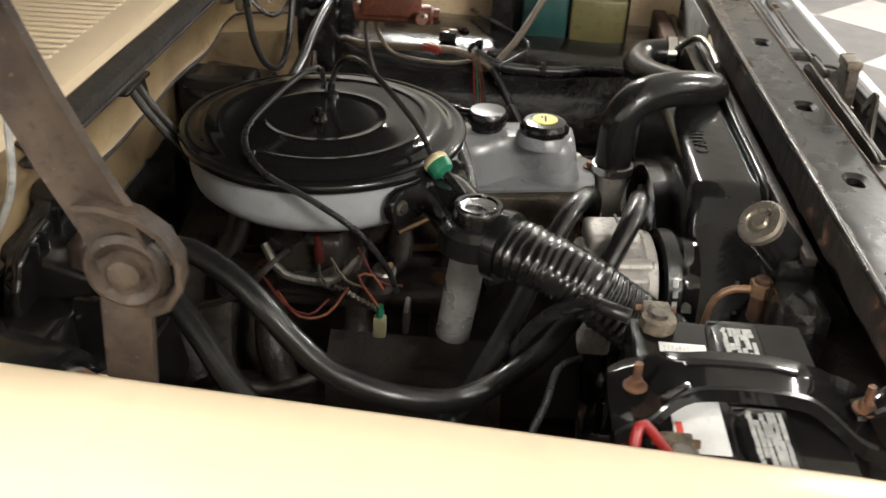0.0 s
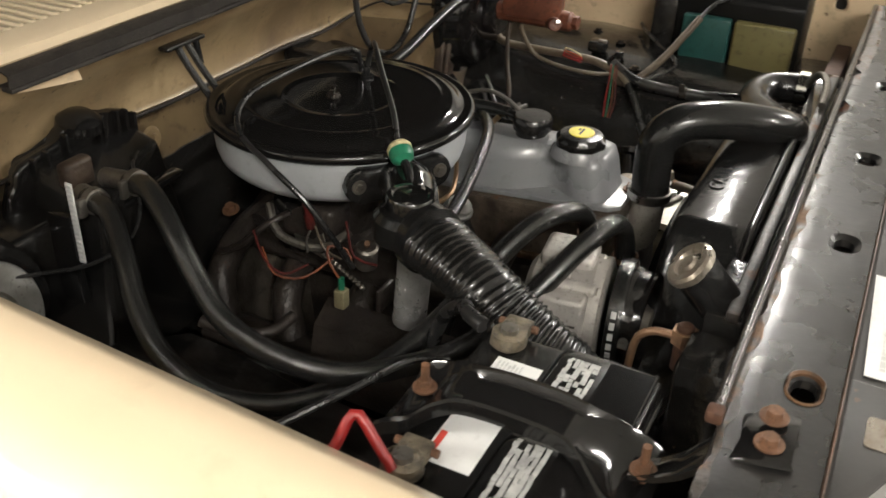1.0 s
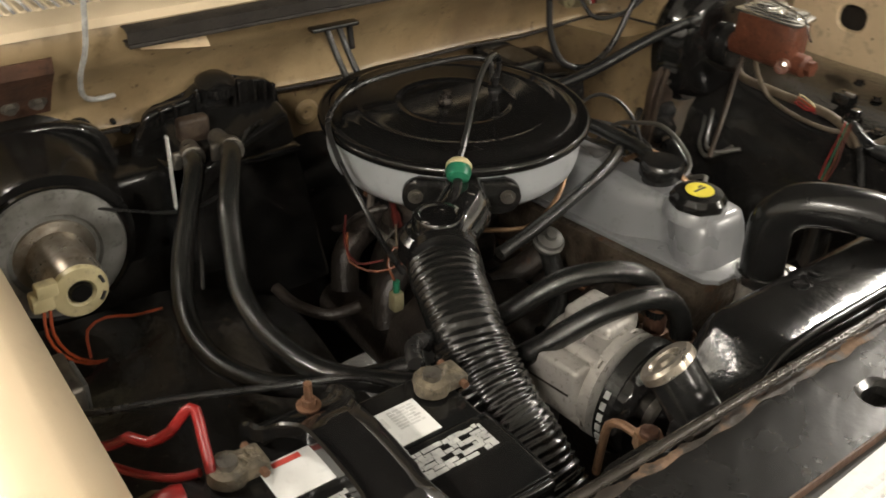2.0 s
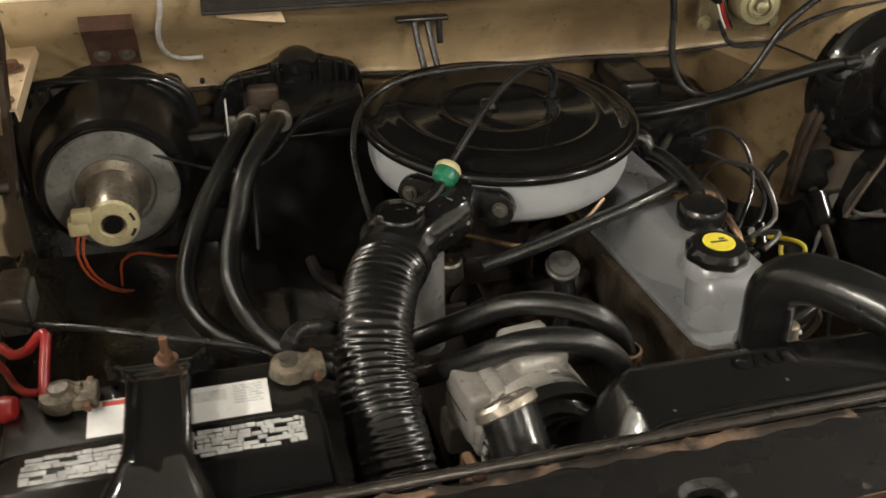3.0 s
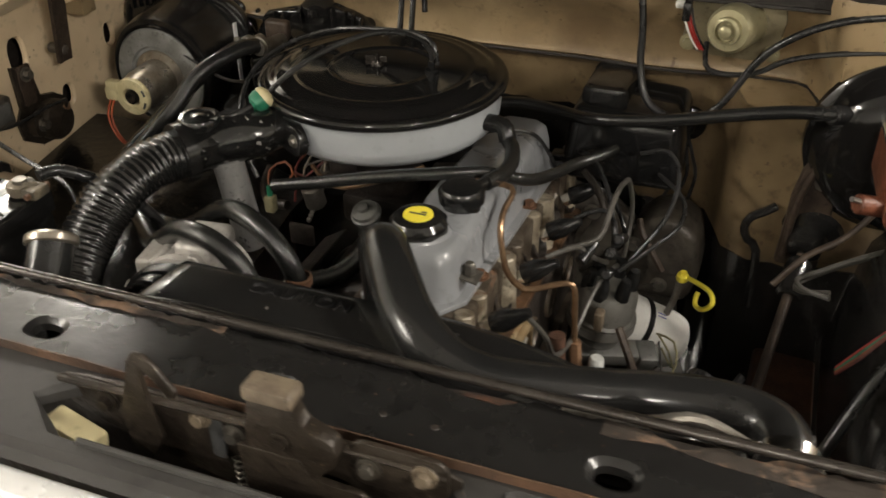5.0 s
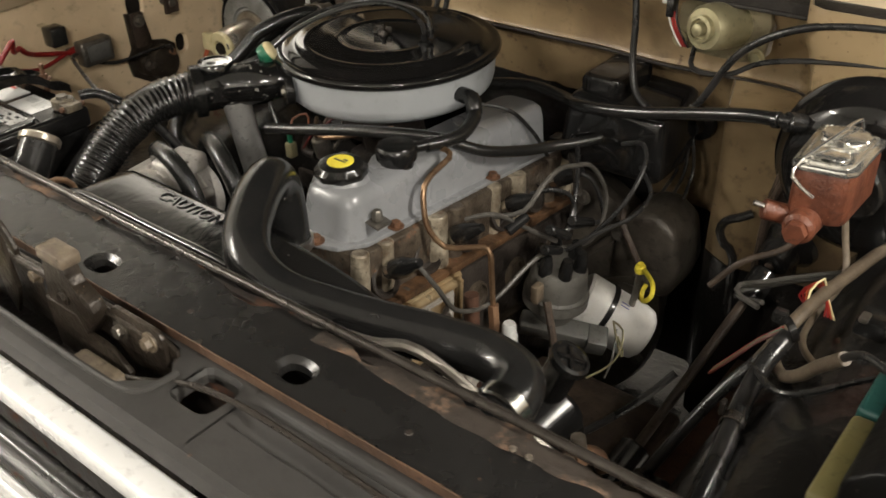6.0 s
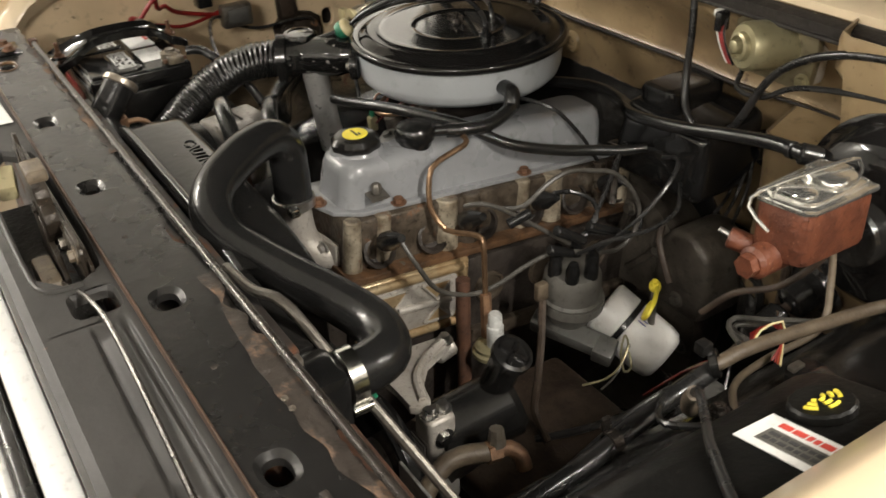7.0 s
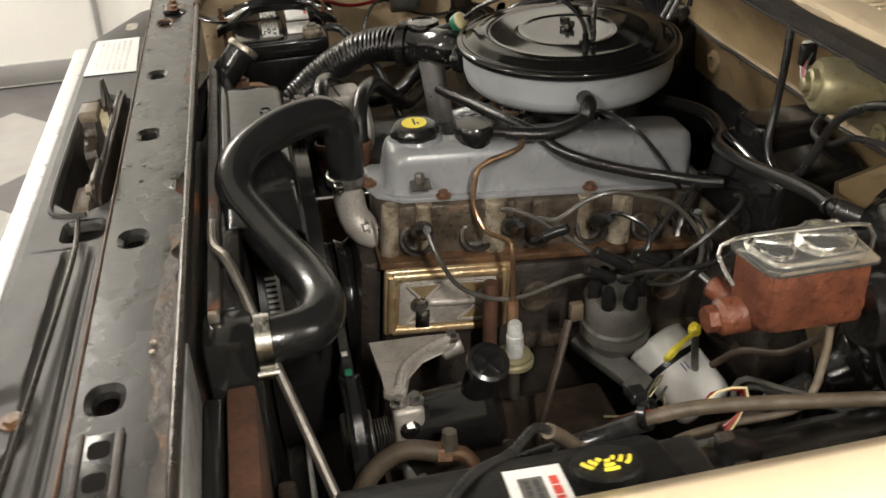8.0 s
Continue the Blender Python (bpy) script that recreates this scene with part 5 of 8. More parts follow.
part("pad_groove", box(B(), (-0.03, -0.002, 0), (0.03, 0.002, 0.0025), 0.001, Matrix.Translation(p0 + pa * 0.052 + Vector((0.012, 0, 0.072))) @ pose(0, 0, 0, 0, 0, 8)), "iron_dark", pu)
part("belt_ring", lathe(B(), p0 + pa * 0.103, pa, [(0.05, 0), (0.067, 0.001), (0.068, 0.012), (0.067, 0.018), (0.05, 0.019)], 40), "rubber_worn", pu)

q = pa.to_track_quat("Z", "Y").to_matrix()
for k in range(9):
    rr = radians(150 + 11 * k)
    at = p0 + pa * 0.112 + q @ Vector((0.0685 * math.cos(rr), 0.0685 * math.sin(rr), 0))
    part("belt_mark", box(B(), (-0.003, -0.004, -0.0008), (0.003, 0.004, 0.0008), 0, Matrix.Translation(at) @ (q @ Vector((math.cos(rr), math.sin(rr), 0))).to_track_quat("Z", "Y").to_matrix().to_4x4()), "label_grey", pu)

# heater hoses
hh = thing("heater_hose", (-0.306, 0.135, 0.986), "black heater hose curving across the bay", "heater hose", "heater hoses")
part("hose", sweep(B(), [(-0.302, 0.155, 0.985), (-0.318, 0.105, 0.985), (-0.350, 0.058, 0.958), (-0.380, 0.018, 0.922), (-0.402, -0.028, 0.890), (-0.410, -0.085, 0.870), (-0.395, -0.135, 0.857), (-0.355, -0.18, 0.848), (-0.28, -0.215, 0.845), (-0.20, -0.25, 0.865), (-0.13, -0.285, 0.915), (-0.075, -0.315, 0.957), (-0.03, -0.338, 0.968), (0.012, -0.355, 0.957), (0.04, -0.362, 0.927), (0.05, -0.362, 0.89)], 0.0132, 14), "rubber_worn", hh)
part("hose_clamp", lathe(B(), (-0.306, 0.135, 0.986), (0.15, 1, 0.0), [(0.0135, 0), (0.0165, 0.001), (0.0165, 0.011), (0.0135, 0.012)], 24), "steel_dull", hh, "steel spring hose clamp")
part("clamp_tab", box(B(), (-0.306 - 0.026, 0.135 + 0.001, 0.986 - 0.012), (-0.306 - 0.015, 0.135 + 0.008, 0.986 + 0.012), 0.002), "steel_dull", hh)
part("hose_clamp", lathe(B(), (0.05, -0.362, 0.902), (0, 0, 1), [(0.0135, 0), (0.0165, 0.001), (0.0165, 0.010), (0.0135, 0.011)], 24), "bolt_rust", hh, "rusty hose clamp")
hh = thing("heater_hose", (-0.264, 0.108, 0.999), "black heater hose curving across the bay", "heater hose", "heater hoses")
part("hose", sweep(B(), [(-0.262, 0.125, 0.995), (-0.275, 0.085, 1.005), (-0.302, 0.035, 0.995), (-0.322, 0.0, 0.978), (-0.336, -0.035, 0.947), (-0.350, -0.075, 0.920), (-0.354, -0.125, 0.902), (-0.342, -0.172, 0.886), (-0.318, -0.21, 0.872), (-0.27, -0.25, 0.862), (-0.21, -0.305, 0.872), (-0.15, -0.355, 0.918), (-0.09, -0.393, 0.968), (-0.04, -0.41, 0.978), (-0.005, -0.415, 0.962), (0.018, -0.418, 0.93), (0.028, -0.42, 0.88)], 0.0132, 14), "rubber_worn", hh)
part("hose_clamp", lathe(B(), (-0.264, 0.108, 0.999), (0.15, 1, 0.0), [(0.0135, 0), (0.0165, 0.001), (0.0165, 0.011), (0.0135, 0.012)], 24), "steel_dull", hh, "steel spring hose clamp")
part("clamp_tab", box(B(), (-0.264 - 0.026, 0.108 + 0.001, 0.999 - 0.012), (-0.264 - 0.015, 0.108 + 0.008, 0.999 + 0.012), 0.002), "steel_dull", hh)
part("hose_clamp", lathe(B(), (0.027, -0.42, 0.897), (0, 0, 1), [(0.0135, 0), (0.0165, 0.001), (0.0165, 0.010), (0.0135, 0.011)], 24), "bolt_rust", hh, "rusty hose clamp")
for x, y, z, d in ((0.05, -0.362, 0.89, (0, 0, -1)), (0.028, -0.42, 0.885, (0, 0.1, -1))):
    c = thing("hose_fitting", (x, y, z - 0.04), "rusty hose fitting on the water pump", "hose fitting", "hose fittings")
    part("pipe", cyl(B(), (x, y, z + 0.015), Vector((x, y, z)) + Vector(d) * 0.06, 0.0135, n=14), "rust", c)
    part("nut", cyl(B(), Vector((x, y, z)) + Vector(d) * 0.02, Vector((x, y, z)) + Vector(d) * 0.034, 0.018, n=6), "bolt_rust", c)

# intake manifold and carburettor mass under the air cleaner
mf = thing("intake_manifold", (0.0, -0.05, 0.7), "oily dark intake manifold and carburettor", "manifold")
part("plenum", box(B(), (-0.01, -0.22, 0.755), (0.07, 0.16, 0.80), 0.018, seg=3), "iron_dark", mf)
for k in range(4):
    y = -0.22 + 0.125 * k
    part("runner", sweep(B(), [(0.13, y, 0.82), (0.08, y, 0.80), (0.03, y + 0.01, 0.785)], 0.02, 14), "iron_dark", mf)
    part("exhaust_branch", sweep(B(), [(0.12, y + 0.05, 0.77), (0.03, y + 0.05, 0.755), (-0.04, y + 0.04, 0.72), (-0.06, y + 0.02, 0.66)], 0.023, 14), "iron_dark", mf, "oily exhaust branch")
    part("flange_nut", bolt(B(), (0.02, y + 0.06, 0.80), (-0.3, 0, 1), 0.009, 0.009), "bolt_rust", mf)
part("exhaust_log", sweep(B(), [(-0.06, -0.26, 0.65), (-0.065, -0.05, 0.64), (-0.06, 0.2, 0.63)], 0.035, 18), "iron_dark", mf, "dark oily exhaust manifold")
part("heat_stove", sheet(B(), [[(-0.105, y, 0.62), (-0.115, y, 0.68), (-0.10, y, 0.735), (-0.06, y, 0.76)] for y in np.linspace(-0.24, -0.02, 10)], 0.003), "iron_dark", mf, "dark sheet heat stove")
part("throttle_body", box(B(), (-0.045, -0.06, 0.80), (0.06, 0.06, 0.85), 0.01), "iron_dark", mf)
part("carburettor", lathe(B(), (0.01, 0.0, 0.85), (0, 0, 1), [(0, 0), (0.052, 0), (0.055, 0.02), (0.05, 0.05), (0.058, 0.07), (0.06, 0.105), (0, 0.106)], 28), "iron_dark", mf)
part("float_bowl", box(B(), (-0.075, -0.04, 0.852), (-0.02, 0.05, 0.91), 0.012, seg=3), "iron_dark", mf)
part("choke_housing", lathe(B(), (-0.055, 0.035, 0.905), (-1, 0, 0.1), [(0, 0), (0.026, 0), (0.026, 0.012), (0.022, 0.018), (0.008, 0.02), (0, 0.02)], 24), "black_plastic", mf, "black round choke housing")
part("throttle_lever", prism(B(), [(0, 0), (0.05, 0.008), (0.055, 0.02), (0.02, 0.022), (0.0, 0.04), (-0.01, 0.01)], 0, 0.003, 0.0006, pose(-0.085, -0.03, 0.84, 90, 0, 80)), "steel_dull", mf)
part("return_spring", sweep(B(), [(-0.085, -0.03 - 0.0017 * k, 0.85 - 0.001 * k) for k in range(40)], 0.0035, 6, rib=lambda s: 1 + 0.3 * math.sin(2 * math.pi * s / 0.007)), "steel_dull", mf)
part("fuel_pipe", sweep(B(), [(-0.07, 0.03, 0.89), (-0.10, 0.05, 0.88), (-0.11, 0.09, 0.84), (-0.09, 0.15, 0.80)], 0.005, 8), "iron_dark", mf, "tarnished fuel pipe")
part("linkage", sweep(B(), [(-0.06, -0.06, 0.88), (-0.09, -0.03, 0.86), (-0.10, 0.03, 0.87), (-0.08, 0.06, 0.90)], 0.006, 8), "steel_dull", mf)
part("vacuum_pot", lathe(B(), (0.052, -0.166, 0.887), (-0.1, -0.4, 0.9), [(0, 0), (0.019, 0), (0.022, 0.006), (0.022, 0.009), (0.019, 0.011), (0.018, 0.016), (0.008, 0.018), (0.007, 0.024), (0, 0.024)], 28), "grey_plastic", mf, "grimy round vacuum diaphragm")
part("pot_stalk", sweep(B(), [(0.052, -0.165, 0.888), (0.055, -0.185, 0.845), (0.03, -0.22, 0.82), (-0.01, -0.24, 0.81)], 0.014, 12), "rubber_worn", mf)

# ================================================================ battery corner
BX0, BX1, BY0, BY1, BZ = -0.56, -0.292, -0.548, -0.372, 0.978
bt = thing("battery", ((BX0 + BX1) / 2, -0.46, 0.79), "black car battery with worn white labels", "battery")
part("case", box(B(), (BX0 + 0.004, BY0 + 0.004, 0.79), (BX1 - 0.004, BY1 - 0.004, 0.945), 0.006), "black_plastic", bt)
part("top_cover", box(B(), (BX0, BY0, 0.945), (BX1, BY1, BZ), 0.006, seg=3), "black_plastic", bt)
part("red_band", box(B(), (BX0 + 0.002, BY0 + 0.0015, 0.90), (-0.40, BY0 + 0.0045, 0.925)), "red", bt, "red band on the case")
part("edge_trim", box(B(), (BX0 + 0.03, BY0 - 0.0015, 0.955), (BX1 - 0.02, BY0 + 0.002, 0.960), 0.0006), "label_grey", bt)
def vent(x0, x1):
    y0, y1, c = -0.543, -0.453, 0.012
    out = [(x0 + c, y1), (x1 - c, y1), (x1, y1 - c), (x1, y0), (x0, y0), (x0, y1 - c)]
    part("vent_cover", prism(B(), out, BZ, BZ + 0.006, 0.002), "black_plastic", bt, "raised chamfered vent cover")
    part("vent_groove", sweep(B(), [(x0 - 0.003, y0, BZ + 0.0006), (x0 - 0.003, y1 - c, BZ + 0.0006), (x0 + c - 0.002, y1 + 0.003, BZ + 0.0006), (x1 - c + 0.002, y1 + 0.003, BZ + 0.0006), (x1 + 0.003, y1 - c, BZ + 0.0006), (x1 + 0.003, y0, BZ + 0.0006)], 0.0016, 6), "rubber", bt)


def worn_print(x0, x1, y0, y1, seed):
    """Lines of scuffed white print, chipped unevenly."""
    rng = random.Random(seed)
    bm = B()
    rows = 6
    for i in range(rows):
        x = x0 + rng.uniform(0, 0.006)
        y = y0 + (y1 - y0) * i / rows
        while x < x1:
            w = rng.uniform(0.004, 0.014)
            if rng.random() < 0.93:
                e = rng.uniform(-0.0008, 0.0008)
                box(bm, (x, y + e, ZL), (min(x1, x + w), y + e + (y1 - y0) / rows * rng.uniform(0.72, 1.0), ZL + 0.0005))
            x += w + rng.uniform(0.0002, 0.001)
    return bm


vent(-0.418, -0.296)
vent(-0.555, -0.430)
ZL = BZ + 0.0062
for x0, x1, seed in ((-0.402, -0.310, 6), (-0.540, -0.436, 9)):
    part("worn_print", worn_print(x0, x1, -0.492, -0.461, seed), "label_grey", bt, "scuffed pale warning print")
    part("plain_label", box(B(), (x0 - 0.008, -0.541, ZL - 0.0002), (x1 + 0.01, -0.498, ZL + 0.0004)), "black_gloss", bt, "plain glossy black label")
ZB = BZ + 0.0005
part("label", box(B(), (-0.405, -0.444, ZB), (-0.335, -0.399, ZB + 0.0006)), "paper_white", bt, "white paper label")
part("label_print", box(B(), (-0.404, -0.420, ZB + 0.0007), (-0.372, -0.406, ZB + 0.001)), "bar_grey", bt)
part("label_code", bars(B(), (-0.366, -0.428), (-0.340, -0.402), 7, z=ZB + 0.0007, seed=5, th=0.0003), "bar_grey", bt, "grey print bars")
part("label", box(B(), (-0.490, -0.442, ZB), (-0.418, -0.397, ZB + 0.0006)), "paper_white", bt, "white paper label")
part("label_print", box(B(), (-0.478, -0.405, ZB + 0.0007), (-0.452, -0.399, ZB + 0.001)), "label_red", bt, "red print on the label")
for o in (0.0, 0.006):
    part("front_ridge", box(B(), (BX0 + 0.015, BY0 - 0.003, 0.962 - o), (BX1 - 0.008, BY0 + 0.002, 0.9645 - o), 0.0008), "black_gloss", bt)
part("side_ridge", box(B(), (BX1 - 0.002, BY0 + 0.01, 0.958), (BX1 + 0.003, BY1 - 0.02, 0.961), 0.0008), "black_gloss", bt)


def terminal(x, y, label, mname):
    t = thing("battery_terminal", (x, y, BZ), label, "terminal", "battery terminals")
    part("post", cyl(B(), (x, y, BZ - 0.002), (x, y, BZ + 0.022), 0.0095, 0.0085, 16), "steel_dull", t)
    part("clamp", lathe(B(), (x, y, BZ + 0.003), (0, 0, 1), [(0.009, 0), (0.017, 0), (0.018, 0.004), (0.017, 0.013), (0.009, 0.014)], 20, wob=lambda a, h: 1 + 0.12 * noise.noise(Vector((math.cos(a) * 2, math.sin(a) * 2, h * 90)))), mname, t, "corroded clamp")
    part("clamp_ear", box(B(), (x + 0.008, y - 0.014, BZ + 0.002), (x + 0.032, y + 0.014, BZ + 0.015), 0.003), mname, t)
    t2 = B()
    bmesh.ops.create_icosphere(t2, subdivisions=4, radius=1.0)
    for v in t2.verts:
        k = 1 + 0.38 * noise.noise(v.co * 2.3 + Vector((x * 40, 0, 0))) + 0.16 * noise.noise(v.co * 6.1)
        v.co = Vector((x + 0.004 + 0.017 * v.co.x * k, y + 0.002 + 0.014 * v.co.y * k, BZ + 0.010 + 0.010 * v.co.z * k))
    part("corrosion", t2, mname, t, "crusty pale corrosion", smooth=80)
    part("clamp_bolt", cyl(B(), (x + 0.024, y - 0.02, BZ + 0.009), (x + 0.024, y + 0.02, BZ + 0.009), 0.004, n=6), "bolt_rust", t)
    return t


terminal(-0.314, -0.400, "corroded lead clamp on the negative post", "corroded")
terminal(-0.512, -0.394, "corroded brassy clamp on the positive post", "corroded")
rb = thing("cable_boot", (-0.53, -0.40, BZ - 0.01), "red rubber boot and short leads at the positive post", "cable boot")
part("boot", lathe(B(), (-0.548, -0.395, BZ + 0.006), (-1, 0.15, -0.1), [(0, 0), (0.010, 0.001), (0.012, 0.010), (0.010, 0.024), (0.007, 0.03), (0, 0.031)], 16), "red", rb)
for k in range(4):
    part("lead", sweep(B(), [(-0.55 - 0.004 * k, -0.40 + 0.006 * k, BZ + 0.002), (-0.566, -0.392 + 0.008 * k, BZ - 0.004), (-0.58 - 0.005 * k, -0.375 + 0.006 * k, BZ - 0.02), (-0.60, -0.36 + 0.007 * k, BZ - 0.04)], 0.0022, 7), ("red", "dark_red", "red", "loom")[k], rb, "thin lead")
# hold-down strap
hs = thing("battery_strap", (-0.44, -0.46, BZ), "black plastic battery hold-down strap with rusty studs", "battery strap")
path = [(-0.432, -0.345, 0.975), (-0.430, -0.358, 0.984), (-0.428, -0.375, 0.990), (-0.427, -0.392, 1.003), (-0.426, -0.42, 1.011), (-0.426, -0.46, 1.013), (-0.427, -0.50, 1.011), (-0.430, -0.525, 1.002), (-0.433, -0.545, 0.990), (-0.435, -0.565, 0.983), (-0.437, -0.578, 0.974)]
prof = [(-1.0, -0.007), (-0.98, 0.006), (-0.90, 0.0085), (-0.80, 0.003), (-0.66, -0.001), (0.0, -0.002), (0.66, -0.001), (0.80, 0.003), (0.90, 0.0085), (0.98, 0.006), (1.0, -0.007)]


def strap_half(y):
    """Half width: flared at both ends, narrow across the top."""
    k = min(1.0, max(0.0, (abs(y + 0.46) - 0.045) / 0.05))
    return 0.027 + 0.021 * k * k * (3 - 2 * k)


part("strap", sheet(B(), [[(x + dx * strap_half(y), y, z + dz) for dx, dz in prof] for x, y, z in spline(path, 0.006)], 0.0025), "black_gloss", hs, "moulded black strap with raised edges")
for x, y in ((-0.422, -0.366), (-0.428, -0.566)):
    part("stud", cyl(B(), (x, y, 0.86), (x, y, 1.016), 0.0038, n=10), "bolt_rust", hs, "rusty stud")
    part("nut", bolt(B(), (x, y, 0.990), (0, 0, 1), 0.0072, 0.007), "bolt_rust", hs)
bk = thing("strap_bracket", (-0.42, -0.6, 0.97), "black steel bracket tying the battery strap to the support", "bracket")
part("arm", sheet(B(), [[(x - w, y - 0.1 * w, z - 0.004), (x - 0.9 * w, y, z), (x, y, z - 0.003), (x + 0.9 * w, y, z), (x + w, y + 0.1 * w, z - 0.004)] for x, y, z, w in ((-0.428, -0.556, 0.991, 0.013), (-0.424, -0.575, 0.994, 0.014), (-0.418, -0.592, 1.002, 0.017), (-0.408, -0.612, 1.018, 0.023), (-0.398, -0.630, 1.034, 0.030), (-0.392, -0.650, 1.0365, 0.033), (-0.390, -0.668, 1.0365, 0.031))], 0.003), "black_gloss", bk, "bent black steel arm", smooth=60)
for x, y in ((-0.372, -0.648), (-0.405, -0.650)):
    part("bolt", bolt(B(), (x, y, 1.0375), (0, 0, 1), 0.0075, 0.006), "bolt_rust", bk)
# cables of the battery
hose("positive_cable", [(-0.525, -0.392, 0.992), (-0.522, -0.375, 1.012), (-0.519, -0.358, 1.03), (-0.526, -0.352, 1.026), (-0.539, -0.349, 1.01), (-0.555, -0.34, 1.0), (-0.566, -0.325, 1.0), (-0.575, -0.31, 0.985), (-0.60, -0.27, 0.965), (-0.62, -0.15, 0.93)], 0.0046, "red", "red battery cable arching over the battery edge", "cable", 10)
hose("positive_cable", [(-0.53, -0.38, 0.985), (-0.545, -0.365, 0.975), (-0.56, -0.34, 0.965), (-0.575, -0.30, 0.95), (-0.60, -0.25, 0.945), (-0.625, -0.17, 0.955)], 0.0038, "red", "red battery cable arching over the battery edge", "cable", 10)
hose("negative_cable", [(-0.312, -0.372, 0.99), (-0.30, -0.35, 0.99), (-0.27, -0.33, 0.975), (-0.245, -0.30, 0.94), (-0.225, -0.28, 0.90), (-0.20, -0.26, 0.84)], 0.008, "wire_black", "black battery cable under the corrugated hose", "cable", 10)
hose("engine_cable", [(-0.60, -0.20, 0.945), (-0.56, -0.235, 0.957), (-0.50, -0.262, 0.962), (-0.42, -0.288, 0.955), (-0.34, -0.305, 0.94), (-0.30, -0.33, 0.925)], 0.0036, "wire_black", "black cable running along the battery edge", "cable", 9)
# relay bracket on the inner fender
rl = thing("starter_relay", (-0.63, -0.03, 0.80), "grimy starter relay and bracket on the inner fender", "relay")
RY = Matrix(((0, 0, 1, -0.648), (1, 0, 0, 0), (0, 1, 0, 0), (0, 0, 0, 1)))
part("back_plate", prism(B(), [(-0.062, 0.975), (-0.058, 0.90), (-0.075, 0.88), (-0.07, 0.845), (-0.03, 0.82), (0.03, 0.815), (0.045, 0.84), (0.042, 0.885), (0.02, 0.90), (-0.012, 0.905), (-0.018, 0.955), (-0.03, 0.965)], 0, 0.006, 0.0015, RY), "latch", rl, "grimy steel bracket plate")
part("relay_can", lathe(B(), (-0.642, -0.005, 0.860), (1, 0, 0.1), [(0, 0), (0.036, 0), (0.036, 0.020), (0.031, 0.028), (0.018, 0.032), (0, 0.032)], 28), "latch", rl, "grimed relay body")
part("relay_lobe", prism(B(), rrect(-0.058, 0.845, -0.018, 0.885, 0.012, 5), 0.006, 0.024, 0.004, RY), "latch", rl)
part("upright_tab", prism(B(), rrect(-0.052, 0.90, -0.022, 0.972, 0.006), 0.006, 0.010, 0.001, RY), "hinge", rl)
for y, z in ((-0.038, 0.866), (0.012, 0.858), (-0.035, 0.955)):
    part("post_nut", bolt(B(), (-0.624 if z < 0.9 else -0.638, y, z), (1, 0, 0.05), 0.0085, 0.009), "steel_dull", rl)
part("wire_lug", box(B(), (-0.622, 0.004, 0.872), (-0.612, 0.022, 0.885), 0.002), "brass", rl)
part("relay_wire", sweep(B(), [(-0.615, 0.012, 0.88), (-0.60, 0.0, 0.90), (-0.60, -0.05, 0.905), (-0.61, -0.12, 0.90), (-0.60, -0.2, 0.93)], 0.0035, 8), "wire_black", rl)

# ================================================================ heater box and blower
hb = thing("heater_box", (-0.2, 0.22, 0.7), "black plastic heater box with ribbed clips", "heater box")
t = B()
P = [(-0.315, 0.15, 0.70), (-0.085, 0.17, 0.70), (-0.085, 0.298, 0.70), (-0.315, 0.298, 0.70), (-0.305, 0.13, 0.965), (-0.13, 0.20, 0.985), (-0.13, 0.296, 1.015), (-0.31, 0.296, 1.02)]
v = [t.verts.new(p) for p in P]
for f in ((3, 2, 1, 0), (4, 5, 6, 7), (0, 1, 5, 4), (1, 2, 6, 5), (2, 3, 7, 6), (3, 0, 4, 7)):
    t.faces.new([v[i] for i in f])
bmesh.ops.bevel(t, geom=t.edges[:], offset=0.010, segments=3, profile=0.5, affect="EDGES")
part("case", t, "black_plastic", hb)
part("case_flange", sweep(B(), [(-0.345, 0.248, 0.80), (-0.346, 0.245, 0.95), (-0.328, 0.244, 0.99), (-0.318, 0.243, 1.008), (-0.262, 0.243, 1.016)], 0.0065, 10), "black_gloss", hb)
FX = Matrix(((1, 0, 0, 0), (0, 0, -1, 0.258), (0, 1, 0, 0), (0, 0, 0, 1)))
HB = [(-0.348, 0.90), (-0.348, 0.962), (-0.330, 0.985), (-0.325, 1.006), (-0.315, 1.014), (-0.262, 1.020), (-0.255, 1.032), (-0.235, 1.040), (-0.205, 1.040), (-0.188, 1.031), (-0.160, 1.029), (-0.138, 1.021), (-0.126, 1.004), (-0.122, 0.96), (-0.12, 0.90)]
part("top_flange", prism(B(), HB, 0, 0.020, 0.004, FX), "black_gloss", hb, "ribbed black top flange")
for x, z in ((-0.305, 1.014), (-0.285, 1.017), (-0.252, 1.028), (-0.198, 1.034), (-0.190, 1.030), (-0.166, 1.029), (-0.150, 1.025), (-0.136, 1.016)):
    part("clip", box(B(), (x - 0.0028, 0.230, z - 0.040), (x + 0.0028, 0.240, z + 0.003), 0.0015), "black_gloss", hb)
part("top_lump", lathe(B(), (-0.22, 0.244, 1.026), (0, -0.2, 1), [(0.030, 0), (0.028, 0.012), (0.018, 0.020), (0, 0.022)], 20), "black_gloss", hb)
part("tube_plate", box(B(), (-0.300, 0.186, 0.965), (-0.256, 0.206, 1.016), 0.006, seg=3), "hinge", hb, "brown grimy heater core tube plate")
part("case_rib", box(B(), (-0.255, 0.150, 0.945), (-0.14, 0.170, 0.956), 0.004), "black_gloss", hb)
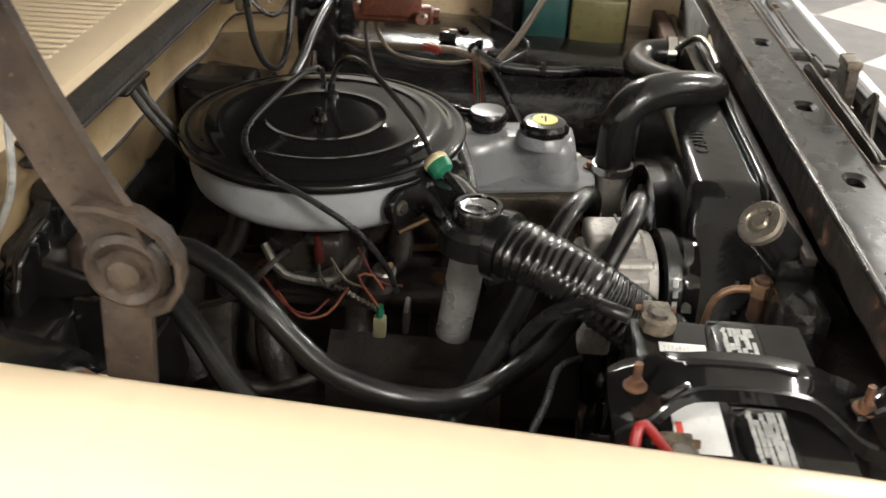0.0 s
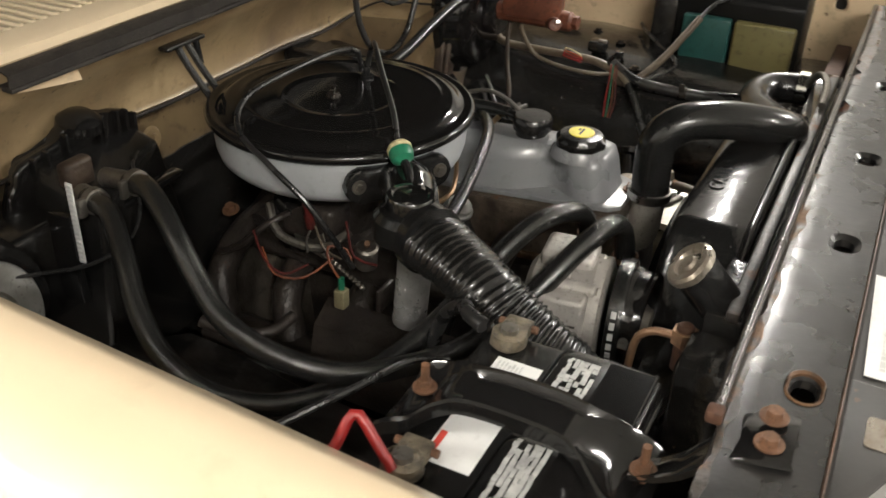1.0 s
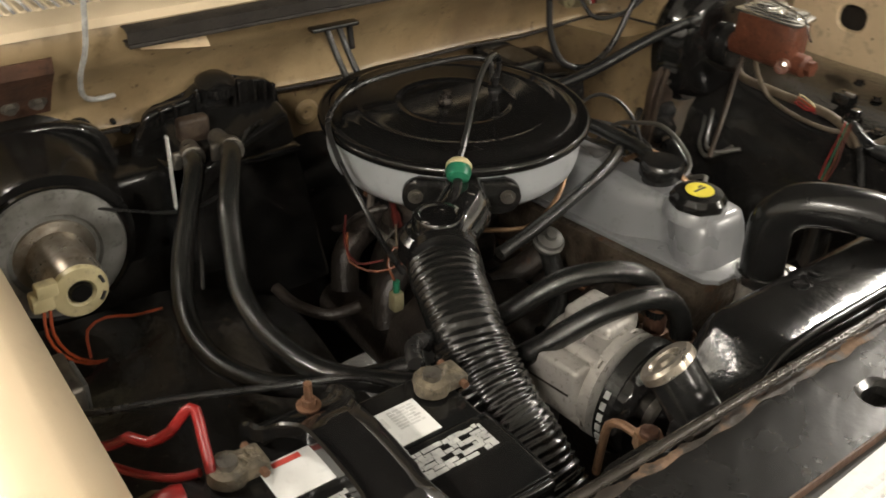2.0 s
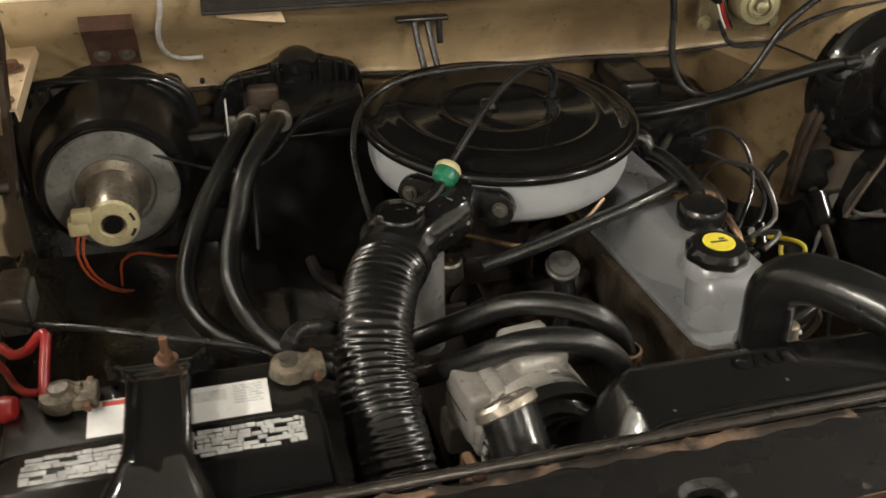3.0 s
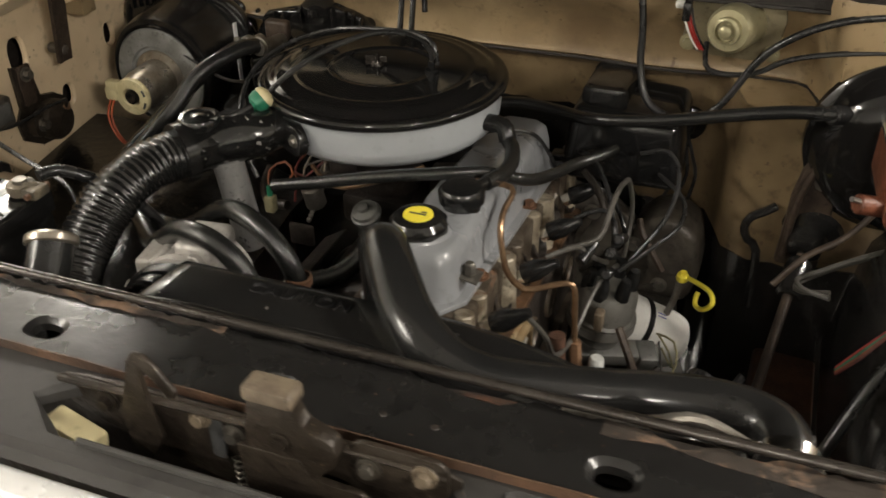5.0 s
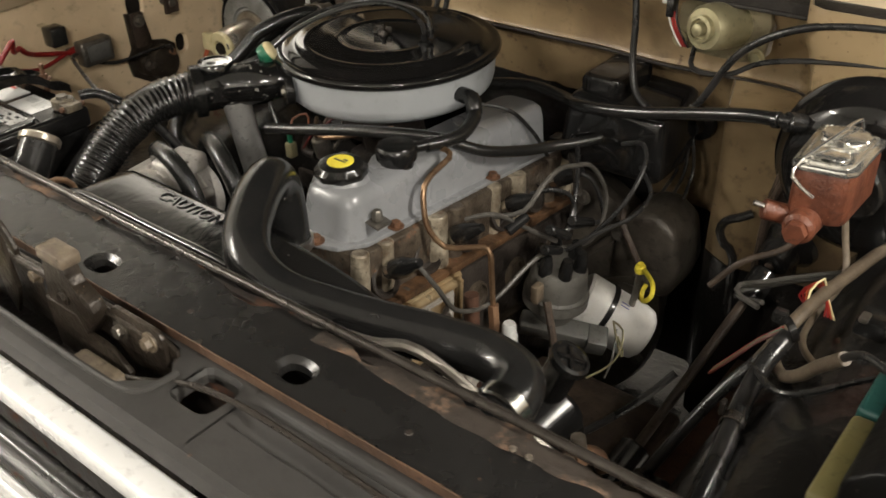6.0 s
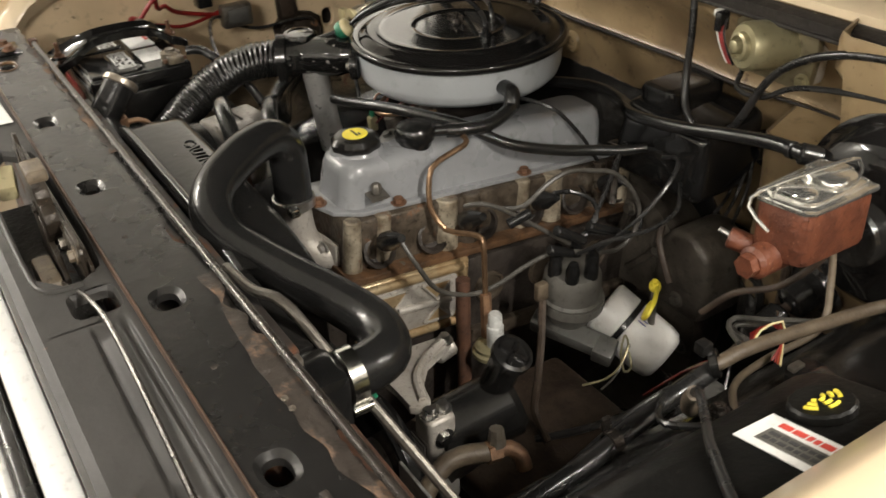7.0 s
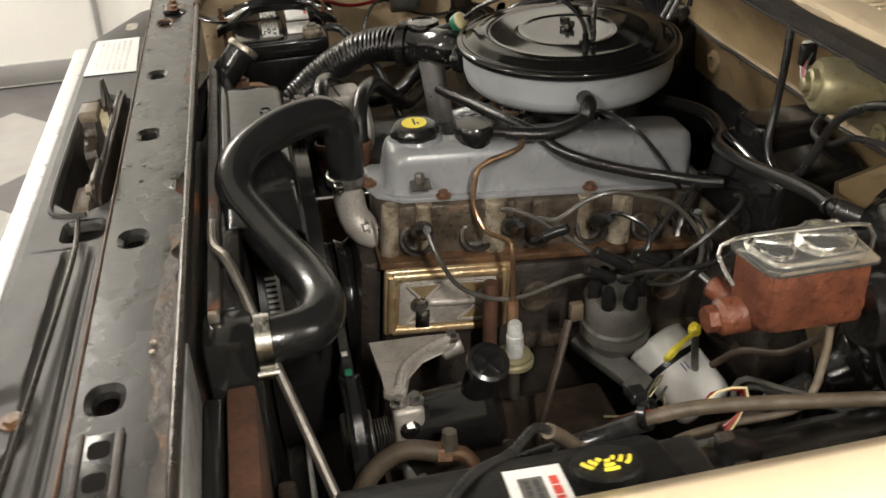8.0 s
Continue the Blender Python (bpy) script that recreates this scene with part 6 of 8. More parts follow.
# ribbed edge; the pale colour paints in the sheen along it
t = box(B(), (-0.3335, 0.142, 0.912), (-0.332, 0.152, 1.02), 0.0005)
for k in range(17):
    box(t, (-0.3345, 0.1425, 0.9145 + 0.0063 * k), (-0.3335, 0.1515, 0.9178 + 0.0063 * k), 0.0004)
part("metal_edge", t, "chrome", hb, "ribbed metal edge strip with its sheen in the pale colour")
part("side_plate", box(B(), (-0.338, 0.153, 0.85), (-0.325, 0.19, 0.975), 0.004), "black_gloss", hb)
part("heater_pipe", cyl(B(), (-0.304, 0.13, 0.986), (-0.297, 0.17, 0.985), 0.0125, n=14), "steel_dull", hb)
part("heater_pipe", cyl(B(), (-0.262, 0.10, 0.999), (-0.257, 0.17, 0.99), 0.0125, n=14), "steel_dull", hb)
bl = thing("blower_housing", (-0.5, 0.2, 0.7), "black scroll blower housing with grey motor plate", "blower")
part("scroll", lathe(B(), (-0.495, 0.285, 0.908), (0, -1, 0), [(0, 0), (0.128, 0), (0.13, 0.012), (0.122, 0.02), (0.114, 0.08), (0.106, 0.135), (0.102, 0.145), (0.09, 0.147), (0, 0.145)], 56), "black_plastic", bl)
part("back_plate", prism(B(), rrect(-0.632, 0.78, -0.372, 1.022, 0.055, 8), 0, 0.018, 0.005, Matrix(((1, 0, 0, 0), (0, 0, -1, 0.262), (0, 1, 0, 0), (0, 0, 0, 1)))), "black_plastic", bl)
part("mount_flange", sweep(B(), [(-0.632, 0.247, 0.86), (-0.632, 0.247, 0.97), (-0.610, 0.247, 1.010), (-0.57, 0.247, 1.022), (-0.50, 0.247, 1.022), (-0.43, 0.247, 1.018), (-0.392, 0.247, 0.990), (-0.375, 0.247, 0.95)], 0.0075, 10), "black_gloss", bl)
for x in (-0.615, -0.60, -0.585, -0.57):
    part("flange_rib", box(B(), (x - 0.003, 0.238, 0.985 + 0.3 * (x + 0.615)), (x + 0.003, 0.248, 1.016 + 0.1 * (x + 0.615)), 0.001), "black_gloss", bl)
part("duct_neck", box(B(), (-0.42, 0.19, 0.82), (-0.30, 0.297, 0.955), 0.015, seg=3), "black_plastic", bl)
part("motor_plate", lathe(B(), (-0.497, 0.140, 0.905), (0, -1, 0), [(0, 0), (0.088, 0), (0.090, 0.004), (0.087, 0.008), (0.058, 0.010), (0.055, 0.005), (0, 0.005)], 48), "plate_grey", bl, "stained grey motor plate")
part("plate_edge", lathe(B(), (-0.497, 0.138, 0.905), (0, -1, 0), [(0.092, -0.006), (0.096, 0), (0.094, 0.006), (0.090, 0.004)], 48), "black_gloss", bl)
part("motor_can", lathe(B(), (-0.497, 0.138, 0.903), (0.01, -1, -0.03), [(0.052, 0), (0.050, 0.004), (0.0375, 0.008), (0.0365, 0.06), (0.034, 0.076), (0.028, 0.086), (0, 0.087)], 36), "cap_metal", bl, "dull steel motor can")
er = part("end_ring", lathe(B(), (-0.496, 0.054, 0.900), (0.01, -1, -0.03), [(0.018, -0.004), (0.032, -0.004), (0.0345, 0.001), (0.033, 0.007), (0.018, 0.009), (0.015, 0.006), (0.015, -0.004)], 40), "cream_plastic", bl, "pale cream end ring")
part("end_bush", lathe(B(), (-0.496, 0.050, 0.900), (0.01, -1, -0.03), [(0, 0), (0.013, 0), (0.012, 0.006), (0.006, 0.007), (0, 0.004)], 24), "black_plastic", er)
for a0 in (-40, 10):
    bmx = B()
    sweep(bmx, [(-0.496 + 0.028 * math.cos(radians(a0 + d)), 0.0465, 0.9 + 0.028 * math.sin(radians(a0 + d))) for d in (0, 12, 24)], 0.0022, 6)
    part("slot", bmx, "ink", er)
part("terminal_block", box(B(), (-0.552, 0.045, 0.888), (-0.526, 0.065, 0.912), 0.004), "cream_plastic", bl, "pale cream connector")
part("terminal_lug", box(B(), (-0.545, 0.042, 0.908), (-0.52, 0.058, 0.926), 0.003), "cream_plastic", bl)
for o in (0, 0.007):
    part("wire", sweep(B(), [(-0.541 + o, 0.045, 0.89), (-0.545 + o, 0.035, 0.865), (-0.535 + o, 0.03, 0.835), (-0.51 + o, 0.03, 0.81), (-0.47 + o, 0.045, 0.79)], 0.002, 6), "orange", bl, "orange motor wire")
part("wire", sweep(B(), [(-0.50, 0.05, 0.80), (-0.495, 0.06, 0.835), (-0.47, 0.06, 0.845), (-0.44, 0.055, 0.838), (-0.40, 0.06, 0.83)], 0.002, 6), "orange", bl, "orange motor wire")
hose("thin_wire", [(-0.46, 0.138, 0.962), (-0.41, 0.128, 0.945), (-0.348, 0.115, 0.929), (-0.30, 0.106, 0.935), (-0.27, 0.11, 0.953), (-0.24, 0.135, 0.978), (-0.215, 0.165, 0.99), (-0.18, 0.19, 0.988)], 0.0024, "wire_black", "thin black wire draped across the heater hoses", "wire", 7)

# drain pipes on the upper firewall
pp = thing("vent_pipes", (-0.03, 0.22, 1.0), "black vent pipe pair clipped to the firewall", "pipe")
part("top_clip", box(B(), (-0.077, 0.214, 1.086), (0.002, 0.232, 1.093), 0.003), "black_plastic", pp)
for x in (-0.05, -0.03):
    part("pipe", sweep(B(), [(x, 0.222, 1.088), (x + 0.003, 0.207, 1.06), (x + 0.009, 0.182, 1.022), (x + 0.015, 0.155, 0.985), (x + 0.02, 0.135, 0.95), (x + 0.02, 0.13, 0.91)], 0.0052, 9), "rubber_worn", pp)
part("pipe_stub", cyl(B(), (-0.012, 0.222, 1.088), (-0.010, 0.218, 1.052), 0.005, n=9), "rubber", pp)

# ================================================================ driver side
# coil cover and boxes beside the rear of the engine
cc = thing("ignition_box", (0.31, 0.22, 0.8), "black plastic ignition box behind the engine", "ignition box")
part("box_top", prism(B(), rrect(0.272, 0.165, 0.342, 0.285, 0.014), 0.90, 0.983, 0.010, pose(0, 0, 0, 0, 0, 0)), "black_plastic", cc)
t = B()
P = [(0.25, 0.125, 0.835), (0.44, 0.135, 0.835), (0.44, 0.27, 0.835), (0.25, 0.27, 0.835), (0.262, 0.145, 0.958), (0.432, 0.155, 0.945), (0.432, 0.285, 0.960), (0.262, 0.285, 0.968)]
v = [t.verts.new(p) for p in P]
for f in ((3, 2, 1, 0), (4, 5, 6, 7), (0, 1, 5, 4), (1, 2, 6, 5), (2, 3, 7, 6), (3, 0, 4, 7)):
    t.faces.new([v[i] for i in f])
bmesh.ops.bevel(t, geom=t.edges[:], offset=0.018, segments=3, profile=0.5, affect="EDGES")
part("box_foot", t, "black_gloss", cc)
part("box_edge", sweep(B(), [(0.30, 0.10, 0.87), (0.33, 0.07, 0.855), (0.345, 0.055, 0.83)], 0.006, 8), "rod_steel", cc, "worn dark edge")
part("cover_bracket", box(B(), (0.235, 0.135, 0.865), (0.268, 0.165, 0.872), 0.002), "black_gloss", cc)
# booster and master cylinder
bo = thing("brake_booster", (0.74, 0.17, 0.75), "round black brake booster on the firewall", "brake booster")
part("shell", lathe(B(), (0.735, 0.175, 0.955), (0, -1, 0), [(0, 0), (0.122, 0), (0.132, 0.012), (0.130, 0.025), (0.118, 0.034), (0.112, 0.055), (0.095, 0.070), (0.05, 0.076), (0, 0.078)], 56), "black_gloss", bo)
part("vacuum_fitting", cyl(B(), (0.650, 0.12, 1.01), (0.63, 0.095, 1.018), 0.014, n=14, bev=0.003), "rubber", bo)
part("mount_boss", cyl(B(), (0.735, 0.10, 0.955), (0.735, 0.07, 0.955), 0.04, n=24, bev=0.004), "black_oily", bo)
mc = thing("master_cylinder", (0.715, 0.0, 0.93), "rusty red cast master cylinder with silver lid", "master cylinder")
ml = [(0.686, 0.060), (0.693, -0.058), (0.703, -0.068), (0.757, -0.059), (0.767, -0.047), (0.769, 0.056)]
part("reservoir", prism(B(), [(0.730 + (x - 0.730) * 0.93, 0.003 + (y - 0.003) * 0.93) for x, y in ml], 0.968, 1.038, 0.008), "mc_red", mc, "rusty red cast reservoir")
part("bore", cyl(B(), (0.722, 0.09, 0.970), (0.722, -0.085, 0.970), 0.0195, n=24, bev=0.005), "mc_red", mc, "rusty red cast bore")
part("outlet_boss", cyl(B(), (0.712, -0.045, 0.965), (0.672, -0.066, 0.975), 0.013, n=12, bev=0.002), "mc_red", mc)
part("nose_cap", cyl(B(), (0.722, -0.085, 0.970), (0.722, -0.096, 0.970), 0.014, n=6), "mc_red", mc)
lid = part("lid", prism(B(), ml, 1.037, 1.045, 0.003), "lid_silver", mc, "shiny silver lid")
part("lid_step", prism(B(), [(0.730 + (x - 0.730) * 0.80, 0.003 + (y - 0.003) * 0.86) for x, y in ml], 1.043, 1.049, 0.006, seg=3), "lid_silver", lid)
part("lid_dome", prism(B(), rrect(0.702, -0.008, 0.757, 0.046, 0.020, 6), 1.048, 1.057, 0.005, seg=3), "lid_silver", lid)
part("lid_dome", prism(B(), rrect(0.706, -0.052, 0.752, -0.018, 0.015, 6), 1.048, 1.053, 0.004, seg=3), "lid_silver", lid)
part("bail_wire", sweep(B(), [(0.730, -0.074, 1.012), (0.704, -0.080, 1.034), (0.708, -0.066, 1.052), (0.722, 0.0, 1.060), (0.732, 0.062, 1.060), (0.733, 0.070, 1.03), (0.733, 0.068, 0.99)], 0.0024, 7), "lid_silver", mc, "silver bail wire")
part("bleed_screw", cyl(B(), (0.680, -0.066, 0.978), (0.664, -0.075, 0.985), 0.0035, n=8), "steel", mc)
for i in range(2):
    o = 0.014 * i
    hose("brake_line", [(0.675, -0.02 + o, 0.80), (0.640, 0.0 + o, 0.795 - o), (0.632, 0.02 + 0.5 * o, 0.797 - o), (0.66, 0.045 + o, 0.80 - o), (0.70, 0.072 + o, 0.81 - o), (0.758, 0.111 + o, 0.819 - o), (0.82, 0.14, 0.825 - o)], 0.0038, "wire_grey", "bent grey steel brake line", "brake line", 8, group="brake lines")
hose("brake_line", [(0.742, 0.035, 0.95), (0.752, 0.028, 0.915), (0.768, 0.0, 0.872), (0.762, -0.08, 0.860), (0.775, -0.15, 0.860), (0.841, -0.208, 0.868)], 0.0044, "loom", "grey rubber line dropping from the master cylinder", "brake line", 10, group="brake lines")
hose("brake_line", [(0.730, 0.05, 0.95), (0.715, 0.048, 0.915), (0.68, 0.03, 0.87), (0.635, 0.005, 0.845), (0.60, -0.01, 0.80)], 0.0045, "hinge", "brown rubber line dropping from the master cylinder", "brake line", 10, group="brake lines")
bvh = thing("booster_vacuum_hose", (0.4, 0.115, 0.95), "thick black vacuum hose to the brake booster", "vacuum hose")
part("hose", sweep(B(), [(0.02, 0.11, 0.915), (0.10, 0.15, 0.93), (0.17, 0.175, 0.935), (0.24, 0.165, 0.935), (0.30, 0.13, 0.945), (0.40, 0.115, 0.965), (0.50, 0.112, 0.99), (0.58, 0.105, 1.01), (0.638, 0.098, 1.018)], 0.0098, 14), "rubber", bvh)
part("end_clamp", lathe(B(), (0.612, 0.10, 1.0145), (0.9, -0.15, 0.2), [(0.010, 0), (0.0115, 0.001), (0.0115, 0.009), (0.010, 0.01)], 20), "rubber", bvh, "black end collar")
# wiper motor
wa = Vector((-0.25, -0.96, 0.10)).normalized()
w0 = Vector((0.474, 0.145, 1.10))
wm = thing("wiper_motor", w0 - wa * 0.1, "yellow zinc-plated wiper motor on the firewall", "wiper motor")
part("can", lathe(B(), w0 - wa * 0.085, wa, [(0.034, 0), (0.034, 0.06), (0.033, 0.074), (0.029, 0.079), (0.020, 0.080), (0.019, 0.087), (0.015, 0.089), (0.014, 0.083), (0.010, 0.083), (0.009, 0.094), (0.006, 0.096), (0, 0.096)], 48), "gold_zinc", wm)
part("gear_case", box(B(), (-0.055, -0.045, -0.02), (0.05, 0.06, 0.012), 0.012, Matrix.Translation(w0 - wa * 0.095) @ wa.to_track_quat("Z", "Y").to_matrix().to_4x4(), 3), "alu_light", wm)
part("mount_plate", prism(B(), [(0.408, 1.05), (0.44, 1.04), (0.51, 1.038), (0.545, 1.046), (0.552, 1.10), (0.545, 1.145), (0.43, 1.15), (0.412, 1.12)], 0, 0.014, 0.004, Matrix(((1, 0, 0, 0), (0, 0, -1, 0.222), (0, 1, 0, 0), (0, 0, 0, 1)))), "wiper_plate", wm)
for x, z in ((0.418, 1.058), (0.538, 1.054), (0.54, 1.138)):
    part("bolt", bolt(B(), (x, 0.205, z), (0, -1, 0), 0.008), "gold_zinc", wm)
part("connector", box(B(), (0.396, 0.175, 1.115), (0.41, 0.195, 1.127), 0.003), "paper", wm, "white plug")
part("connector", box(B(), (0.408, 0.165, 1.10), (0.42, 0.185, 1.128), 0.003), "black_plastic", wm, "black plug")
for k, (mn, dx) in enumerate((("red", 0), ("red", 0.004), ("paper", -0.004), ("wire_black", 0.008))):
    part("wire", sweep(B(), [(0.412 + dx, 0.178, 1.118), (0.418 + dx, 0.168, 1.10), (0.428 + dx, 0.168, 1.078), (0.44 + dx, 0.17, 1.06)], 0.0016, 6), mn, wm)
hose("wiring_loop", [(0.345, 0.19, 1.13), (0.352, 0.185, 1.08), (0.356, 0.178, 1.02), (0.372, 0.165, 0.975), (0.405, 0.155, 0.957), (0.44, 0.152, 0.958), (0.480, 0.15, 0.985), (0.522, 0.148, 1.06), (0.555, 0.145, 1.095), (0.60, 0.145, 1.122), (0.66, 0.145, 1.14), (0.75, 0.145, 1.148), (0.95, 0.145, 1.15)], 0.0056, "wire_black", "black taped wiring loop below the wiper motor", "wiring", 10)
hose("wiring_loop", [(0.445, 0.205, 1.06), (0.45, 0.18, 1.035), (0.47, 0.165, 1.03), (0.52, 0.155, 1.04), (0.57, 0.15, 1.07), (0.66, 0.15, 1.09), (0.80, 0.15, 1.105)], 0.004, "wire_black", "black wire along the firewall", "wiring", 8)
# hoses on the valve cover
hose("breather_hose", [(0.225, -0.168, 0.974), (0.235, -0.14, 0.972), (0.238, -0.10, 0.970), (0.228, -0.062, 0.975), (0.217, -0.044, 0.975)], 0.0105, "rubber_worn", "black ribbed breather hose to the air cleaner", n=14, rib=lambda s: 1 + 0.022 * math.sin(2 * math.pi * s / 0.0068))
hose("loom_tube", [(-0.069, -0.207, 0.936), (0, -0.2, 0.95), (0.08, -0.185, 0.965), (0.15, -0.165, 0.972), (0.21, -0.13, 0.967), (0.258, -0.081, 0.94), (0.275, 0, 0.912), (0.29, 0.06, 0.90), (0.32, 0.1, 0.9), (0.341, 0.125, 0.905)], 0.0088, "rubber_worn", "black split loom tube over the valve cover", n=14, rib=lambda s: 1 + 0.022 * math.sin(2 * math.pi * s / 0.0068))
hose("thin_wire", [(0.15, -0.03, 0.965), (0.19, 0.0, 0.968), (0.232, 0.03, 0.955), (0.25, 0.07, 0.905), (0.256, 0.09, 0.87), (0.262, 0.11, 0.84)], 0.0032, "wire_black", "thin black wire across the valve cover", "wire", 8)
hose("fuel_line", [(0.205, -0.148, 0.963), (0.245, -0.149, 0.965), (0.260, -0.160, 0.962), (0.257, -0.185, 0.953), (0.261, -0.218, 0.942), (0.270, -0.230, 0.905), (0.278, -0.230, 0.882), (0.296, -0.220, 0.858), (0.325, -0.207, 0.861), (0.347, -0.197, 0.864), (0.357, -0.196, 0.856), (0.360, -0.197, 0.82), (0.364, -0.199, 0.765)], 0.0042, "copper", "bent copper line beside the valve cover", "line", 9)
# spark plugs, boots, leads
D0 = Vector((0.372, -0.045, 0.785))
for i in range(6):
    py = -0.313 + 0.1345 * i
    pz = 0.878 - 0.0128 * i
    if py > 0.2:
        continue
    sp = thing("spark_plug", (0.28, py, pz - 0.03), "spark plug with black rubber boot", "spark plug", "spark plugs")
    part("boot", lathe(B(), (0.285, py, pz - 0.012), (0.75, 0.05, 0.45), [(0, 0), (0.0145, 0), (0.0145, 0.02), (0.010, 0.034), (0.006, 0.05), (0, 0.05)], 16), "rubber", sp)
    part("shell", lathe(B(), (0.272, py, pz - 0.02), (0.75, 0.05, 0.45), [(0, 0), (0.0115, 0), (0.0115, 0.016), (0, 0.016)], 6), "zinc", sp)
LEADS = [
    ("wire_grey", [(0.318, -0.312, 0.893), (0.345, -0.300, 0.855), (0.352, -0.272, 0.805), (0.356, -0.224, 0.779), (0.360, -0.180, 0.778), (0.366, -0.130, 0.796), (0.372, -0.092, 0.806), (0.378, -0.06, 0.80)]),
    ("wire_grey", [(0.318, -0.200, 0.900), (0.345, -0.188, 0.912), (0.352, -0.154, 0.893), (0.356, -0.104, 0.852), (0.364, -0.07, 0.825), (0.372, -0.05, 0.81)]),
    ("wire_grey", [(0.330, -0.150, 0.885), (0.372, -0.137, 0.903), (0.378, -0.101, 0.929), (0.380, -0.060, 0.938), (0.380, -0.017, 0.925), (0.380, 0.021, 0.910), (0.380, 0.057, 0.874), (0.382, 0.076, 0.835), (0.382, 0.071, 0.793), (0.384, 0.033, 0.774), (0.384, -0.025, 0.792), (0.380, -0.05, 0.80)]),
    ("wire_black", [(0.318, -0.040, 0.868), (0.345, -0.03, 0.880), (0.362, 0.0, 0.862), (0.372, 0.0, 0.835), (0.376, -0.03, 0.812)]),
    ("wire_black", [(0.318, 0.085, 0.855), (0.345, 0.10, 0.835), (0.372, 0.092, 0.785), (0.380, 0.03, 0.803), (0.380, -0.02, 0.822)]),
    ("wire_black", [(0.25, 0.17, 0.87), (0.31, 0.10, 0.895), (0.35, 0.04, 0.872), (0.372, -0.01, 0.83), (0.374, -0.04, 0.81)]),
]
for mn, p in LEADS:
    hose("ignition_lead", p, 0.0036, mn, "dusty ignition lead to the distributor", "ignition lead", 9, group="ignition leads")
for a, b in (((0.380, -0.084, 0.849), (0.381, -0.030, 0.812)), ((0.381, -0.024, 0.835), (0.382, 0.036, 0.804)), ((0.380, -0.096, 0.820), (0.380, -0.052, 0.797)), ((0.352, -0.150, 0.868), (0.365, -0.118, 0.884))):
    single("lead_boot", cyl(B(), a, b, 0.0082, 0.0072, 14, 0.002), "rubber", "black rubber boot on an ignition lead", "lead boot", "lead boots")
di = thing("distributor", (0.365, -0.04, 0.6), "dusty grey distributor with capped towers", "distributor")
part("cap", lathe(B(), (0.372, -0.045, 0.715), (0.15, -0.05, 1), [(0, 0), (0.049, 0), (0.050, 0.008), (0.046, 0.012), (0.044, 0.045), (0.037, 0.056), (0.0, 0.058)], 40), "dist_grey", di, "dusty grey distributor cap")
part("base", lathe(B(), (0.366, -0.043, 0.66), (0.1, 0, 1), [(0, 0), (0.03, 0), (0.036, 0.02), (0.052, 0.04), (0.052, 0.055), (0, 0.055)], 32), "dist_grey", di)
for k in range(6):
    a = 2 * math.pi * k / 6 + 0.3
    part("tower", lathe(B(), (0.378 + 0.031 * math.cos(a), -0.047 + 0.031 * math.sin(a), 0.765), (0.15, -0.05, 1), [(0, 0), (0.011, 0), (0.0105, 0.02), (0.007, 0.034), (0, 0.034)], 12), "rubber", di)
part("module", box(B(), (-0.017, -0.06, -0.014), (0.017, 0.06, 0.014), 0.005, pose(0.385, -0.058, 0.655, -12, 20, -63)), "grey_plastic", di, "dusty grey ignition module")
part("module_plug", box(B(), (-0.019, -0.016, -0.016), (0.019, 0.016, 0.016), 0.004, pose(0.440, -0.030, 0.642, -12, 20, -63)), "grey_plastic", di)
part("clip", box(B(), (0.372, -0.118, 0.735), (0.385, -0.098, 0.765), 0.003, pose(0, 0, 0)), "loom", di)
# oil filter
fb, fe = Vector((0.377, 0.018, 0.670)), Vector((0.480, 0.066, 0.604))
fa = (fe - fb).normalized()
of = thing("oil_filter", (0.43, 0.04, 0.56), "white spin-on oil filter with pen marks", "oil filter")
part("can", lathe(B(), fb, fa, [(0, 0), (0.043, 0), (0.047, 0.004), (0.047, 0.106), (0.044, 0.120), (0.036, 0.127), (0.02, 0.128), (0, 0.126)], 48), "filter_white", of)
part("strap", lathe(B(), fb + fa * 0.040, fa, [(0.0475, 0), (0.0495, 0.001), (0.0495, 0.009), (0.0475, 0.010)], 48), "rubber", of, "black strap round the can")
q = fa.to_track_quat("Z", "Y").to_matrix().to_4x4()
for a, b in (((0.0, 0.012), (0.006, 0.0)), ((0.006, 0.0), (0.012, 0.010)), ((-0.014, -0.004), (-0.012, -0.014)), ((-0.012, -0.014), (-0.004, -0.015)), ((0.014, -0.008), (0.02, -0.016))):
    pt = [Matrix.Translation(fb + fa * 0.1272) @ q @ Vector((*p, 0)) for p in (a, b)]
    part("pen_mark", sweep(B(), pt, 0.0009, 5), "ink", of)
up = Vector((0.3, -0.35, 0.87))
up = (up - fa * up.dot(fa)).normalized()
sd2 = fa.cross(up)
for o, l in ((0.024, 0.03), (0.031, 0.024)):
    pts = [fb + fa * (0.055 + 0.03 * k / 6) + 0.0474 * (math.cos(o * 18 - 0.6) * up + math.sin(o * 18 - 0.6) * sd2) for k in range(4)]
    part("print_line", sweep(B(), pts, 0.0009, 5), "blue_ink", of)
# dipstick
ds = thing("dipstick", (0.475, 0.03, 0.55), "yellow-handled oil dipstick in its tube", "dipstick")
part("tube", sweep(B(), [(0.473, 0.033, 0.755), (0.465, 0.04, 0.70), (0.44, 0.06, 0.62), (0.40, 0.07, 0.55)], 0.0055, 9), "steel_dull", ds)
